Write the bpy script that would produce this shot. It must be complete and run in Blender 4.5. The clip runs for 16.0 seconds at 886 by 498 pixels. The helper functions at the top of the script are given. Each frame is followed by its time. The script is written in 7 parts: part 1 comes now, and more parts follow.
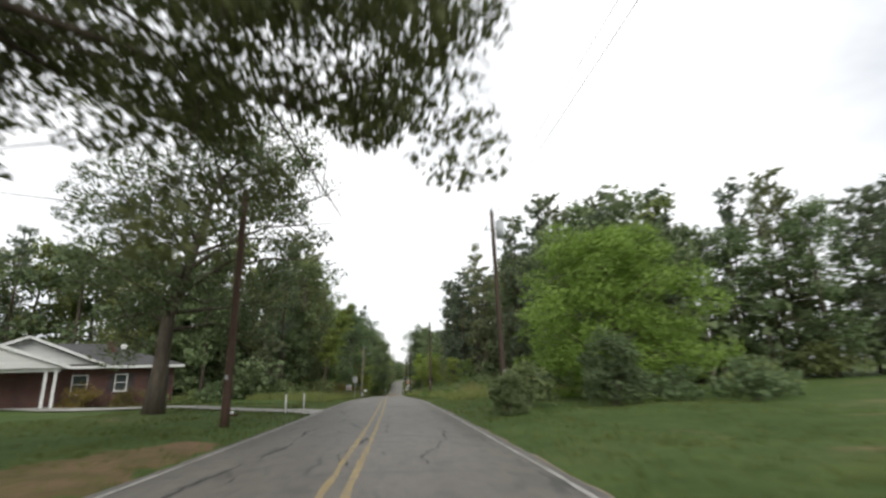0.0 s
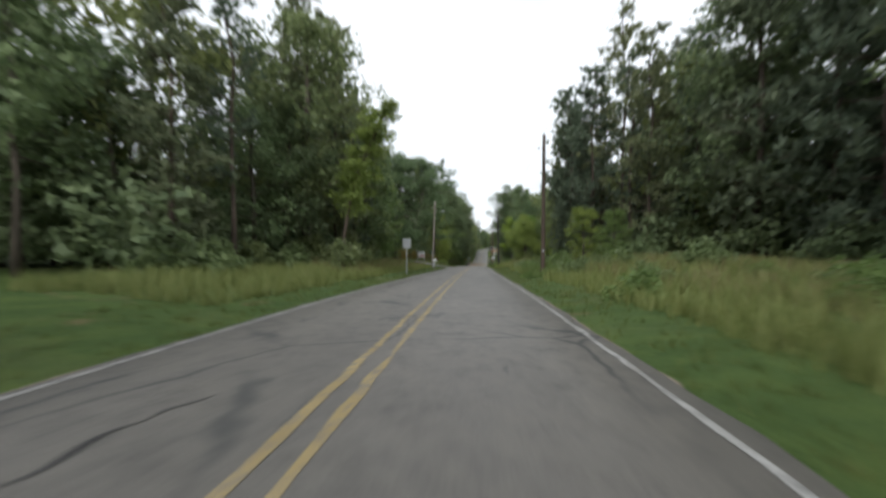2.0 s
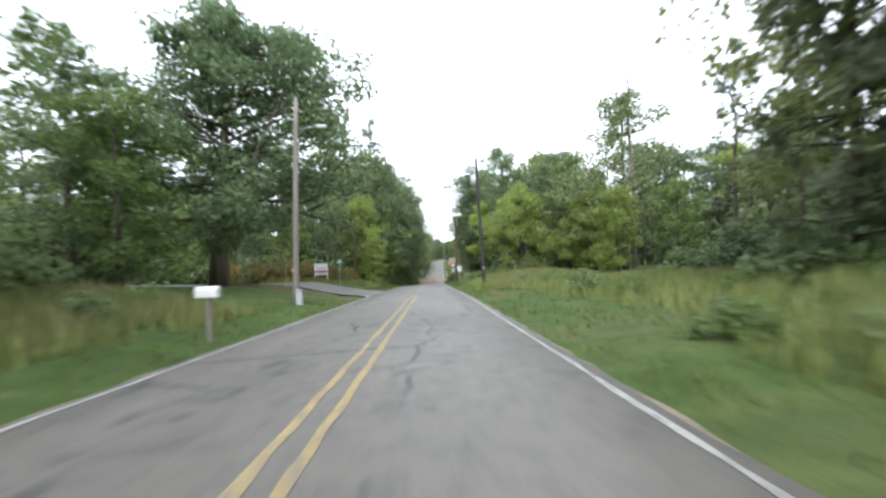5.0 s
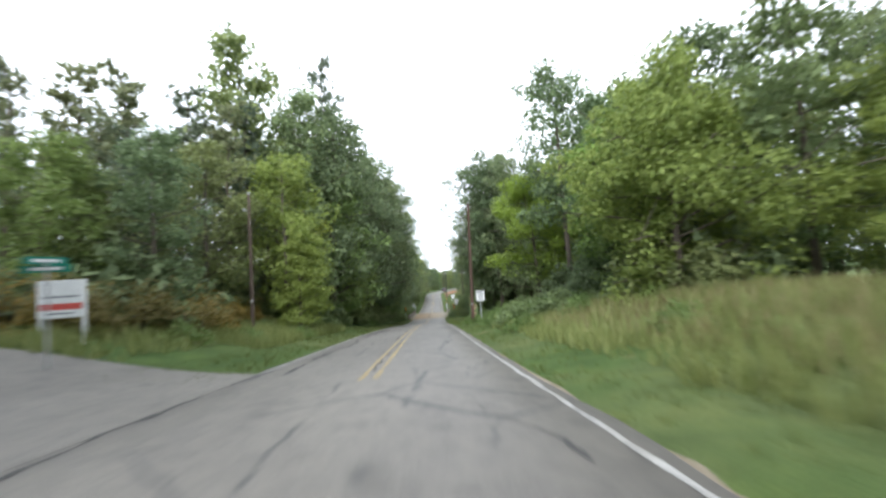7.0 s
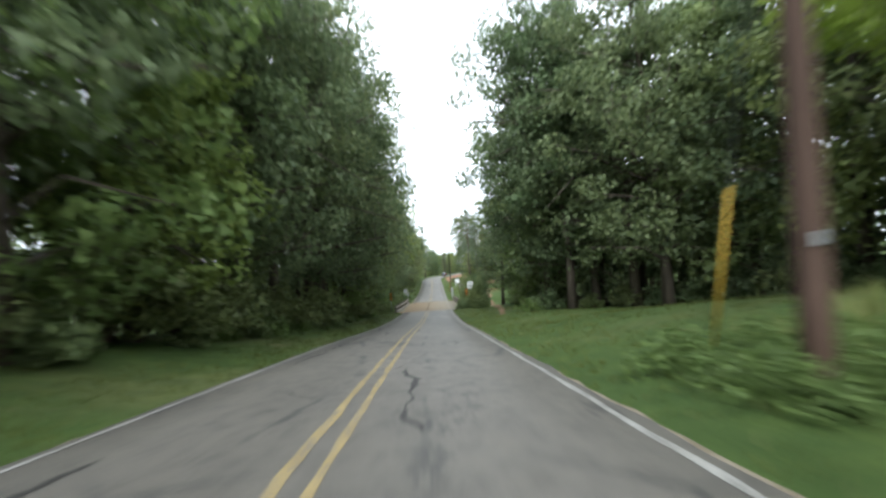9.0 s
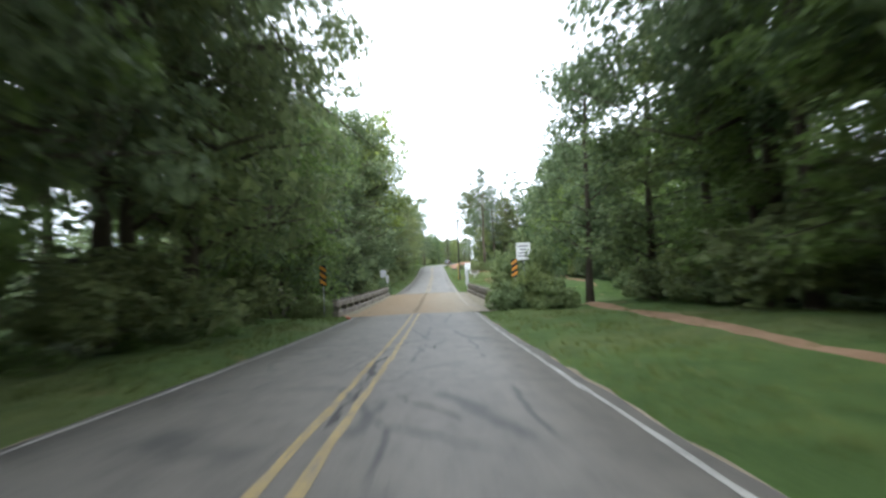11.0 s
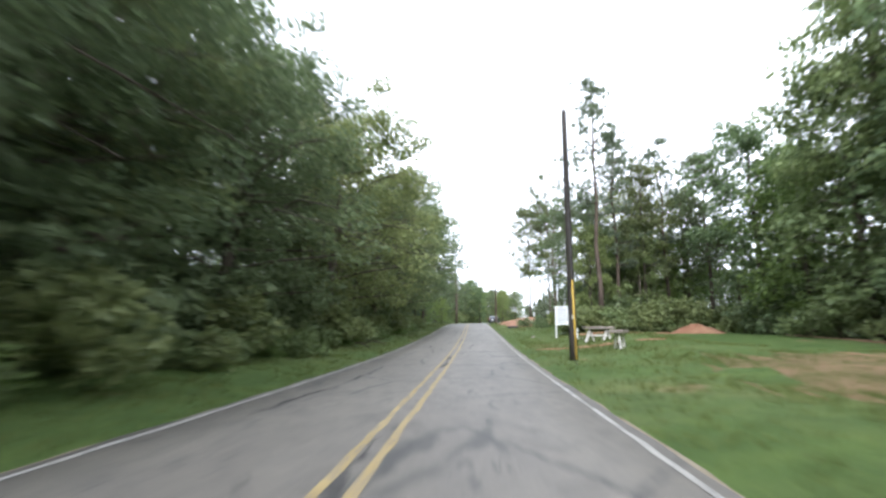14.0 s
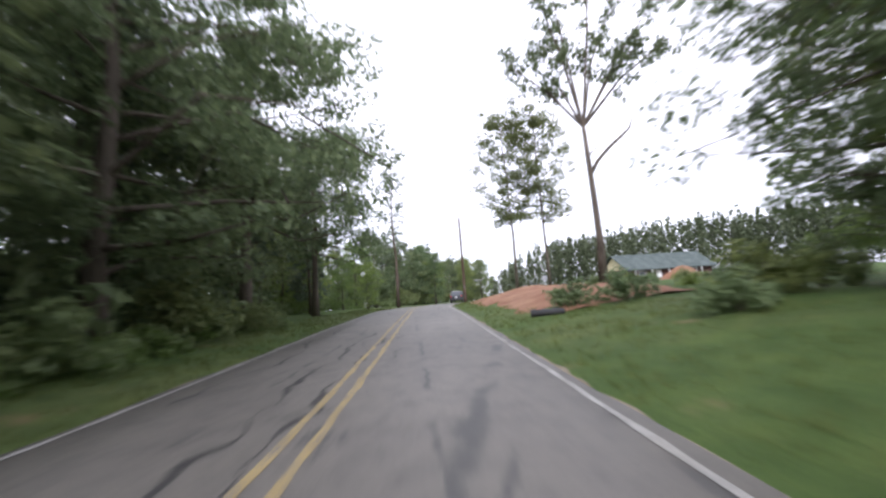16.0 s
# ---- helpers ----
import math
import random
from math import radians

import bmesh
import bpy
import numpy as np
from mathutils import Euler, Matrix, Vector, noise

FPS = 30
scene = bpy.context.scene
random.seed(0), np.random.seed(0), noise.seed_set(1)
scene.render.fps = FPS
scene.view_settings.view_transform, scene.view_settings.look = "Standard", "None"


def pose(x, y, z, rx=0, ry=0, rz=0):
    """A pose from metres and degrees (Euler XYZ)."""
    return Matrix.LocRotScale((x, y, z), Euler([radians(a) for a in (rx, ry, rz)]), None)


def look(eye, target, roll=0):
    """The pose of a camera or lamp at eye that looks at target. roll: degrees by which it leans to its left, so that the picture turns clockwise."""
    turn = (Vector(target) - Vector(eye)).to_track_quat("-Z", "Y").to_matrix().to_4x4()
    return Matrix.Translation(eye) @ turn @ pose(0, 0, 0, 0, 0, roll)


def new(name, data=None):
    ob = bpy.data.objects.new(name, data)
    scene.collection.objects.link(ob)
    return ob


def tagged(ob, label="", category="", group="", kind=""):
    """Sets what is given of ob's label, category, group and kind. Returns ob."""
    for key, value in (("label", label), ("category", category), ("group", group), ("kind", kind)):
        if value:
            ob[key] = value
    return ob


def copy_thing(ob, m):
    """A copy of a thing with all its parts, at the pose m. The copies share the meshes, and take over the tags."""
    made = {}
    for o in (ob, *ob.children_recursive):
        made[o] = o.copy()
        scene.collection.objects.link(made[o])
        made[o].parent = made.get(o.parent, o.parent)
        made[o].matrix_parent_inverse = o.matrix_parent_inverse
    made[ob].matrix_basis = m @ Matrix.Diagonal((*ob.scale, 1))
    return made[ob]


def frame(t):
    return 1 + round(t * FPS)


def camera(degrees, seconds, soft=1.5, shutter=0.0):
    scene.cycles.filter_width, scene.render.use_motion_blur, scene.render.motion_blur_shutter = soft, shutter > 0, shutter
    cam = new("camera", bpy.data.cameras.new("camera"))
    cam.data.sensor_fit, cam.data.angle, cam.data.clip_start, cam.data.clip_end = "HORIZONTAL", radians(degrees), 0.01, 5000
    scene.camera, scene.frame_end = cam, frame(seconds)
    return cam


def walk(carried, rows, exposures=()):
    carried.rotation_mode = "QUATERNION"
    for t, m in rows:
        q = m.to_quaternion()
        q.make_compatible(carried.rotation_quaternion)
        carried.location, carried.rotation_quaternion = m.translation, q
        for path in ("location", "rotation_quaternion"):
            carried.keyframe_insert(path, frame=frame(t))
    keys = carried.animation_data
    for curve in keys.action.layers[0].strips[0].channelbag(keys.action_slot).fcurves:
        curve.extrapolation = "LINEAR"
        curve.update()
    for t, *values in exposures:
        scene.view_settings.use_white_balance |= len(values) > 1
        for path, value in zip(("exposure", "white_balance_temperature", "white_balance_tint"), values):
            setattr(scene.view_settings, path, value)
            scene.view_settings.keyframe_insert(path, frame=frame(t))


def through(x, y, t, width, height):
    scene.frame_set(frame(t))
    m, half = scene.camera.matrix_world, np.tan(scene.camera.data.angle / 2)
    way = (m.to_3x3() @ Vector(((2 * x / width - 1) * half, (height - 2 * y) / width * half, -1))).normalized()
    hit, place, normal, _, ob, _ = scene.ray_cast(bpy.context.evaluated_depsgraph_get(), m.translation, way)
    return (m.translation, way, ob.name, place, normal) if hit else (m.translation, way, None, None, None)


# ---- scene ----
cam = camera(86.73, 16.0, soft=2.5, shutter=0.5)
PATH = [
    (0.00, pose(0.72, -0.00, 1.23, 103.48, 1.15, -5.55)),
    (0.50, pose(0.86, 7.27, 0.94, 104.03, 0.27, -2.35)),
    (1.00, pose(0.94, 14.69, 0.62, 99.76, -0.12, 0.64)),
    (1.50, pose(0.91, 22.09, 0.31, 96.01, 0.05, 2.83)),
    (2.00, pose(1.05, 29.47, -0.00, 87.93, -0.06, 4.71)),
    (2.50, pose(1.01, 36.90, -0.34, 82.31, 0.11, 3.47)),
    (3.00, pose(0.87, 44.45, -0.73, 85.28, -1.38, 3.64)),
    (3.50, pose(0.74, 52.12, -1.19, 87.96, -0.16, 2.07)),
    (3.70, pose(0.71, 55.19, -1.38, 89.73, -0.44, -0.03)),
    (4.20, pose(0.60, 62.95, -1.84, 89.69, 0.13, -0.25)),
    (4.75, pose(0.48, 71.50, -2.37, 89.59, 1.54, -0.79)),
    (5.30, pose(0.36, 80.04, -2.90, 89.48, 2.96, -1.34)),
    (5.80, pose(0.25, 87.81, -3.36, 89.44, 3.53, -1.56)),
    (6.00, pose(0.22, 91.10, -3.55, 89.32, 2.54, -1.10)),
    (6.50, pose(0.26, 99.38, -4.05, 89.92, 0.97, -0.95)),
    (7.00, pose(0.28, 107.80, -4.61, 93.54, 3.51, -1.63)),
    (7.50, pose(0.21, 116.36, -5.19, 96.75, 3.62, -2.49)),
    (8.00, pose(0.14, 125.00, -5.77, 95.51, 2.87, -1.79)),
    (8.50, pose(0.08, 133.63, -6.34, 92.83, 5.24, -1.00)),
    (9.00, pose(-0.07, 142.34, -6.95, 92.09, 3.56, -1.97)),
    (9.50, pose(-0.04, 151.12, -7.64, 89.41, 2.68, -1.91)),
    (9.70, pose(-0.03, 154.65, -7.92, 87.75, 1.89, -2.15)),
    (10.20, pose(0.13, 164.09, -8.71, 88.51, 1.99, -2.08)),
    (10.75, pose(0.31, 174.48, -9.62, 90.41, 2.25, -1.91)),
    (11.30, pose(0.48, 184.87, -10.39, 92.30, 2.50, -1.74)),
    (11.80, pose(0.64, 194.31, -10.94, 93.06, 2.60, -1.67)),
    (12.00, pose(0.65, 198.19, -11.12, 94.55, 5.27, 2.58)),
    (12.50, pose(0.92, 207.89, -11.49, 97.57, 6.10, 2.63)),
    (13.00, pose(1.19, 217.63, -11.72, 97.41, 3.11, 1.51)),
    (13.50, pose(1.29, 227.39, -11.87, 95.39, -0.41, 3.95)),
    (14.00, pose(1.45, 237.21, -11.95, 99.34, -0.13, 3.01)),
    (14.50, pose(1.64, 246.91, -11.98, 94.61, 2.93, 1.11)),
    (15.00, pose(1.90, 256.67, -11.95, 96.03, 3.71, -0.65)),
    (15.50, pose(2.17, 266.43, -11.78, 96.63, 4.63, -2.29)),
    (16.00, pose(2.32, 276.21, -11.52, 96.83, 4.39, -2.27)),
]
walk(cam, PATH, exposures=((0, 0.45, 6550, 10), (0.5, 0.25, 6550, 10), (1.0, 0.05, 6450, 10), (1.7, 0.15, 6400, 10), (2.1, 0.6, 6100, 9), (2.5, 1.3, 5950, 8), (3.0, 1.55, 5750, 8), (3.5, 1.7, 5750, 10), (6.0, 1.4, 6000, 10), (6.6, 1.4, 5950, 10), (7.2, 1.55, 5950, 10), (8.0, 1.65, 5850, 9), (8.5, 1.55, 5850, 7), (9.0, 1.4, 5950, 6), (9.5, 1.4, 5850, 6), (12.0, 1.85, 5750, 13), (12.6, 1.72, 5650, 16), (13.0, 1.45, 5750, 12), (13.5, 1.4, 5900, 11), (14.0, 1.65, 5900, 12), (14.5, 1.6, 5900, 13), (15.0, 1.42, 5850, 15), (15.4, 1.4, 5850, 16), (16.0, 1.12, 5950, 20)))

# ---- light ----
world = bpy.data.worlds.new("overcast_sky")
scene.world = world
world.use_nodes = True
wn, wl = world.node_tree.nodes, world.node_tree.links
wn.clear()
w_out = wn.new("ShaderNodeOutputWorld")
w_bg = wn.new("ShaderNodeBackground")
w_bg.inputs["Strength"].default_value = 0.98
w_sky = wn.new("ShaderNodeTexSky")
w_sky.sky_type = "NISHITA"
w_sky.sun_disc = False
w_sky.sun_elevation = radians(38)
w_sky.sun_rotation = radians(186)
w_dim = wn.new("ShaderNodeMix")
w_dim.data_type = "RGBA"
w_dim.blend_type = "MULTIPLY"
w_dim.inputs[0].default_value = 1.0
w_dim.inputs[7].default_value = (0.1, 0.1, 0.1, 1)
wl.new(w_sky.outputs[0], w_dim.inputs[6])
w_co = wn.new("ShaderNodeTexCoord")
w_map = wn.new("ShaderNodeMapping")
w_map.inputs["Scale"].default_value = (1.0, 1.0, 1.7)
wl.new(w_co.outputs["Generated"], w_map.inputs[0])
w_noise = wn.new("ShaderNodeTexNoise")
w_noise.inputs["Scale"].default_value = 1.7
w_noise.inputs["Detail"].default_value = 5
w_noise.inputs["Roughness"].default_value = 0.55
wl.new(w_map.outputs[0], w_noise.inputs["Vector"])
w_ramp = wn.new("ShaderNodeValToRGB")
w_ramp.color_ramp.elements[0].position = 0.32
w_ramp.color_ramp.elements[0].color = (0.6, 0.63, 0.67, 1)
w_ramp.color_ramp.elements[1].position = 0.62
w_ramp.color_ramp.elements[1].color = (1.0, 1.01, 1.02, 1)
wl.new(w_noise.outputs["Fac"], w_ramp.inputs[0])
w_mix = wn.new("ShaderNodeMix")
w_mix.data_type = "RGBA"
w_mix.inputs[0].default_value = 0.92
wl.new(w_dim.outputs[2], w_mix.inputs[6])
wl.new(w_ramp.outputs[0], w_mix.inputs[7])
wl.new(w_mix.outputs[2], w_bg.inputs[0])
wl.new(w_bg.outputs[0], w_out.inputs[0])

sun = new("sun", bpy.data.lights.new("sun", "SUN"))
sun.data.energy = 1.5
sun.data.angle = radians(30)
sun.data.color = (1.0, 0.98, 0.95)
sun.matrix_world = look((0, 0, 50), (7, 62, 0))


# ---- materials ----
def material(name, rough=0.8, spec=0.3, metal=0.0):
    m = bpy.data.materials.new(name)
    m.use_nodes = True
    b = m.node_tree.nodes["Principled BSDF"]
    b.inputs["Roughness"].default_value = rough
    b.inputs["Specular IOR Level"].default_value = spec
    b.inputs["Metallic"].default_value = metal
    return m, m.node_tree.nodes, m.node_tree.links, b


def node_noise(n, l, scale, detail=4.0, rough=0.6, stretch=None, where="Object"):
    co = n.new("ShaderNodeTexCoord")
    t = n.new("ShaderNodeTexNoise")
    t.inputs["Scale"].default_value = scale
    t.inputs["Detail"].default_value = detail
    t.inputs["Roughness"].default_value = rough
    if stretch:
        mp = n.new("ShaderNodeMapping")
        mp.inputs["Scale"].default_value = stretch
        l.new(co.outputs[where], mp.inputs[0])
        l.new(mp.outputs[0], t.inputs["Vector"])
    else:
        l.new(co.outputs[where], t.inputs["Vector"])
    return t.outputs["Fac"]


def node_ramp(n, l, fac, stops):
    r = n.new("ShaderNodeValToRGB")
    while len(r.color_ramp.elements) < len(stops):
        r.color_ramp.elements.new(0.5)
    for e, (p, c) in zip(r.color_ramp.elements, stops):
        e.position = p
        e.color = (*c, 1)
    l.new(fac, r.inputs[0])
    return r.outputs[0]


def node_mix(n, l, fac, a, b, blend="MIX"):
    m = n.new("ShaderNodeMix")
    m.data_type = "RGBA"
    m.blend_type = blend
    for sock, v in ((m.inputs[0], fac), (m.inputs[6], a), (m.inputs[7], b)):
        if isinstance(v, (int, float)):
            sock.default_value = v
        elif isinstance(v, tuple):
            sock.default_value = (*v, 1)
        else:
            l.new(v, sock)
    return m.outputs[2]


def node_bump(n, l, b, h, strength=0.4, dist=0.02):
    u = n.new("ShaderNodeBump")
    u.inputs["Strength"].default_value = strength
    u.inputs["Distance"].default_value = dist
    l.new(h, u.inputs["Height"])
    l.new(u.outputs[0], b.inputs["Normal"])


def mottled(name, c1, c2, scale=3.0, rough=0.8, spec=0.3, metal=0.0, fine=40.0, bump=0.3, stretch=None):
    """A surface in two shades, with coarse stains and fine grain."""
    m, n, l, b = material(name, rough, spec, metal)
    coarse = node_noise(n, l, scale, 5, 0.6, stretch)
    grain = node_noise(n, l, fine, 3, 0.6, stretch)
    col = node_ramp(n, l, coarse, [(0.35, c1), (0.65, c2)])
    shade = node_ramp(n, l, grain, [(0.3, (0.78, 0.78, 0.78)), (0.7, (1.12, 1.12, 1.12))])
    l.new(node_mix(n, l, 1.0, col, shade, "MULTIPLY"), b.inputs["Base Color"])
    if bump:
        node_bump(n, l, b, grain, bump, 0.01)
    return m


def leafy(name, dark, light, through=0.28):
    """Leaves: each blade varies a little, each plant varies as a whole."""
    m, n, l, b = material(name, 0.6, 0.3)
    geo = n.new("ShaderNodeNewGeometry")
    info = n.new("ShaderNodeObjectInfo")
    each = node_ramp(n, l, geo.outputs["Random Per Island"], [(0.0, tuple(0.88 * a + 0.12 * c for a, c in zip(dark, light))), (1.0, tuple(0.1 * a + 0.9 * c for a, c in zip(dark, light)))])
    whole = node_ramp(n, l, info.outputs["Random"], [(0.0, (0.78, 0.82, 0.82)), (0.5, (1.0, 1.0, 1.0)), (1.0, (1.3, 1.15, 0.85))])
    col = node_mix(n, l, 1.0, each, whole, "MULTIPLY")
    l.new(col, b.inputs["Base Color"])
    tr = n.new("ShaderNodeBsdfTranslucent")
    l.new(col, tr.inputs["Color"])
    mx = n.new("ShaderNodeMixShader")
    mx.inputs[0].default_value = through
    l.new(b.outputs[0], mx.inputs[1])
    l.new(tr.outputs[0], mx.inputs[2])
    l.new(mx.outputs[0], n["Material Output"].inputs[0])
    return m


def asphalt():
    m, n, l, b = material("asphalt", 0.62, 0.35)
    big = node_noise(n, l, 0.35, 5, 0.6, (1.0, 0.25, 1.0))
    patch = node_noise(n, l, 1.6, 6, 0.7)
    grit = node_noise(n, l, 60.0, 3, 0.7)
    col = node_ramp(n, l, big, [(0.3, (0.116, 0.107, 0.092)), (0.7, (0.168, 0.155, 0.133))])
    worn = node_ramp(n, l, patch, [(0.28, (0.62, 0.62, 0.62)), (0.45, (1.0, 1.0, 1.0)), (0.75, (1.06, 1.05, 1.03))])
    col = node_mix(n, l, 1.0, col, worn, "MULTIPLY")
    blot = node_ramp(n, l, node_noise(n, l, 4.5, 6, 0.7, (1.0, 0.55, 1.0)), [(0.3, (0.74, 0.74, 0.75)), (0.5, (1.0, 1.0, 1.0)), (0.72, (1.13, 1.12, 1.1))])
    col = node_mix(n, l, 1.0, col, blot, "MULTIPLY")
    speck = node_ramp(n, l, grit, [(0.3, (0.7, 0.7, 0.7)), (0.7, (1.2, 1.2, 1.2))])
    col = node_mix(n, l, 1.0, col, speck, "MULTIPLY")
    # sealed cracks that wander over the lanes
    warp = n.new("ShaderNodeTexVoronoi")
    warp.feature = "DISTANCE_TO_EDGE"
    warp.inputs["Scale"].default_value = 0.3
    co = n.new("ShaderNodeTexCoord")
    wob = n.new("ShaderNodeTexNoise")
    wob.inputs["Scale"].default_value = 1.7
    wob.inputs["Detail"].default_value = 6
    wob.inputs["Roughness"].default_value = 0.65
    add = n.new("ShaderNodeMixRGB")
    add.inputs[0].default_value = 0.25
    l.new(co.outputs["Object"], add.inputs[1])
    l.new(co.outputs["Object"], wob.inputs["Vector"])
    l.new(wob.outputs["Color"], add.inputs[2])
    l.new(add.outputs[0], warp.inputs["Vector"])
    line = node_ramp(n, l, warp.outputs["Distance"], [(0.004, (1, 1, 1)), (0.011, (0, 0, 0))])
    gate = node_ramp(n, l, node_noise(n, l, 0.22, 2, 0.5), [(0.46, (0, 0, 0)), (0.56, (0.85, 0.85, 0.85))])
    crack = node_mix(n, l, 1.0, line, gate, "MULTIPLY")
    col = node_mix(n, l, crack, col, (0.045, 0.045, 0.043))
    # tar seams that run along the lanes
    mp = n.new("ShaderNodeMapping")
    mp.inputs["Scale"].default_value = (0.42, 0.045, 0.42)
    l.new(add.outputs[0], mp.inputs[0])
    seam = n.new("ShaderNodeTexVoronoi")
    seam.feature = "DISTANCE_TO_EDGE"
    seam.inputs["Scale"].default_value = 1.0
    l.new(mp.outputs[0], seam.inputs["Vector"])
    tar = node_ramp(n, l, seam.outputs["Distance"], [(0.006, (1, 1, 1)), (0.016, (0, 0, 0))])
    some = node_ramp(n, l, node_noise(n, l, 0.5, 3, 0.6), [(0.5, (0, 0, 0)), (0.58, (0.8, 0.8, 0.8))])
    col = node_mix(n, l, node_mix(n, l, 1.0, tar, some, "MULTIPLY"), col, (0.05, 0.05, 0.047))
    # ragged dark scars, longer along the road
    scar = node_ramp(n, l, node_noise(n, l, 1.0, 8, 0.72, (1.3, 0.35, 1.0)), [(0.62, (0, 0, 0)), (0.65, (0.75, 0.75, 0.75))])
    col = node_mix(n, l, scar, col, (0.06, 0.058, 0.054))
    l.new(col, b.inputs["Base Color"])
    node_bump(n, l, b, grit, 0.35, 0.006)
    return m


def turf():
    """Mown verge with bare, clay-coloured spots."""
    m, n, l, b = material("turf", 0.9, 0.15)
    big = node_noise(n, l, 0.12, 5, 0.6)
    mid = node_noise(n, l, 1.1, 6, 0.7)
    fine = node_noise(n, l, 26.0, 4, 0.75)
    col = node_ramp(n, l, big, [(0.3, (0.052, 0.086, 0.023)), (0.5, (0.068, 0.108, 0.03)), (0.68, (0.1, 0.122, 0.045))])
    tone = node_ramp(n, l, mid, [(0.25, (0.62, 0.7, 0.64)), (0.5, (1.0, 1.0, 1.0)), (0.75, (1.42, 1.26, 1.15))])
    col = node_mix(n, l, 1.0, col, tone, "MULTIPLY")
    blades = node_ramp(n, l, fine, [(0.3, (0.5, 0.55, 0.5)), (0.7, (1.4, 1.35, 1.3))])
    col = node_mix(n, l, 1.0, col, blades, "MULTIPLY")
    bare = node_ramp(n, l, node_noise(n, l, 0.45, 6, 0.65), [(0.62, (0, 0, 0)), (0.72, (0.75, 0.75, 0.75))])
    col = node_mix(n, l, bare, col, (0.22, 0.15, 0.085))
    l.new(col, b.inputs["Base Color"])
    node_bump(n, l, b, fine, 0.7, 0.05)
    return m


def worn_paint(name, color, under=(0.145, 0.14, 0.132), keep=0.42):
    m, n, l, b = material(name, 0.7, 0.3)
    chips = node_ramp(n, l, node_noise(n, l, 9.0, 7, 0.75), [(keep - 0.06, (0, 0, 0)), (keep + 0.04, (1, 1, 1))])
    dirt = node_ramp(n, l, node_noise(n, l, 1.3, 4, 0.6), [(0.3, (0.72, 0.7, 0.66)), (0.7, (1.05, 1.05, 1.05))])
    l.new(node_mix(n, l, chips, under, node_mix(n, l, 1.0, color, dirt, "MULTIPLY")), b.inputs["Base Color"])
    return m


M_ASPHALT, M_TURF = asphalt(), turf()
M_WHITE_LINE = worn_paint("road_white", (0.36, 0.35, 0.325), keep=0.47)
M_YELLOW_LINE = worn_paint("road_yellow", (0.36, 0.275, 0.125), keep=0.47)
M_GRAVEL = mottled("gravel_edge", (0.173, 0.144, 0.101), (0.259, 0.223, 0.166), 2.0, 0.95, 0.1, fine=50, bump=0.6)
M_CLAY = mottled("red_clay", (0.2, 0.095, 0.058), (0.29, 0.17, 0.105), 0.5, 0.95, 0.1, fine=14, bump=0.7)
M_CLAY_PALE = mottled("pale_red_clay", (0.19, 0.12, 0.07), (0.26, 0.17, 0.108), 0.8, 0.95, 0.1, fine=16, bump=0.6)
M_THIN = mottled("thin_grass", (0.095, 0.085, 0.035), (0.18, 0.12, 0.07), 0.9, 0.95, 0.1, fine=18, bump=0.6)
M_LITTER = mottled("leaf_litter", (0.07, 0.05, 0.035), (0.13, 0.095, 0.062), 1.4, 0.95, 0.1, fine=22, bump=0.7)
M_CURB = mottled("pale_curb_paint", (0.24, 0.23, 0.21), (0.36, 0.35, 0.32), 1.5, 0.8, 0.2, fine=25, bump=0.3)
M_BROWN_POLE = mottled("brown_wood", (0.055, 0.042, 0.033), (0.11, 0.08, 0.06), 1.2, 0.85, 0.2, fine=30, bump=0.4, stretch=(1, 1, 0.08))
M_DARK_POLE = mottled("dark_wood", (0.03, 0.027, 0.024), (0.07, 0.06, 0.052), 1.2, 0.85, 0.2, fine=30, bump=0.4, stretch=(1, 1, 0.08))
M_CONCRETE = mottled("concrete", (0.255, 0.246, 0.221), (0.365, 0.357, 0.323), 0.8, 0.85, 0.2, fine=25, bump=0.4)
M_BARK = mottled("bark", (0.07, 0.058, 0.045), (0.15, 0.125, 0.1), 2.5, 0.95, 0.1, fine=18, bump=0.8, stretch=(1, 1, 0.2))
M_PINE_BARK = mottled("pine_bark", (0.065, 0.05, 0.04), (0.13, 0.1, 0.078), 2.5, 0.95, 0.1, fine=14, bump=0.8, stretch=(1, 1, 0.25))
M_POLE = mottled("creosoted_wood", (0.06, 0.039, 0.03), (0.12, 0.075, 0.056), 1.2, 0.85, 0.2, fine=30, bump=0.4, stretch=(1, 1, 0.08))
M_GREY_WOOD = mottled("grey_wood", (0.17, 0.145, 0.119), (0.272, 0.238, 0.204), 1.2, 0.85, 0.2, fine=30, bump=0.4, stretch=(1, 1, 0.08))
M_STEEL = mottled("galvanised_steel", (0.36, 0.37, 0.37), (0.46, 0.47, 0.47), 3, 0.5, 0.4, 0.6, fine=30, bump=0.1)
M_WIRE = mottled("wire", (0.03, 0.03, 0.03), (0.06, 0.06, 0.06), 3, 0.6, 0.3, bump=0)
M_WHITE = mottled("white_paint", (0.68, 0.68, 0.66), (0.8, 0.8, 0.78), 1.5, 0.6, 0.3, fine=20, bump=0.1)
M_LEAF = leafy("leaf_green", (0.107, 0.157, 0.074), (0.24, 0.309, 0.142), 0.5)
M_LEAF_DARK = leafy("leaf_dark", (0.109, 0.15, 0.074), (0.233, 0.286, 0.136), 0.5)
M_LEAF_LIME = leafy("leaf_lime", (0.15, 0.24, 0.042), (0.27, 0.385, 0.08), 0.42)
M_LEAF_LIGHT = leafy("leaf_light", (0.12, 0.184, 0.053), (0.253, 0.333, 0.103), 0.48)
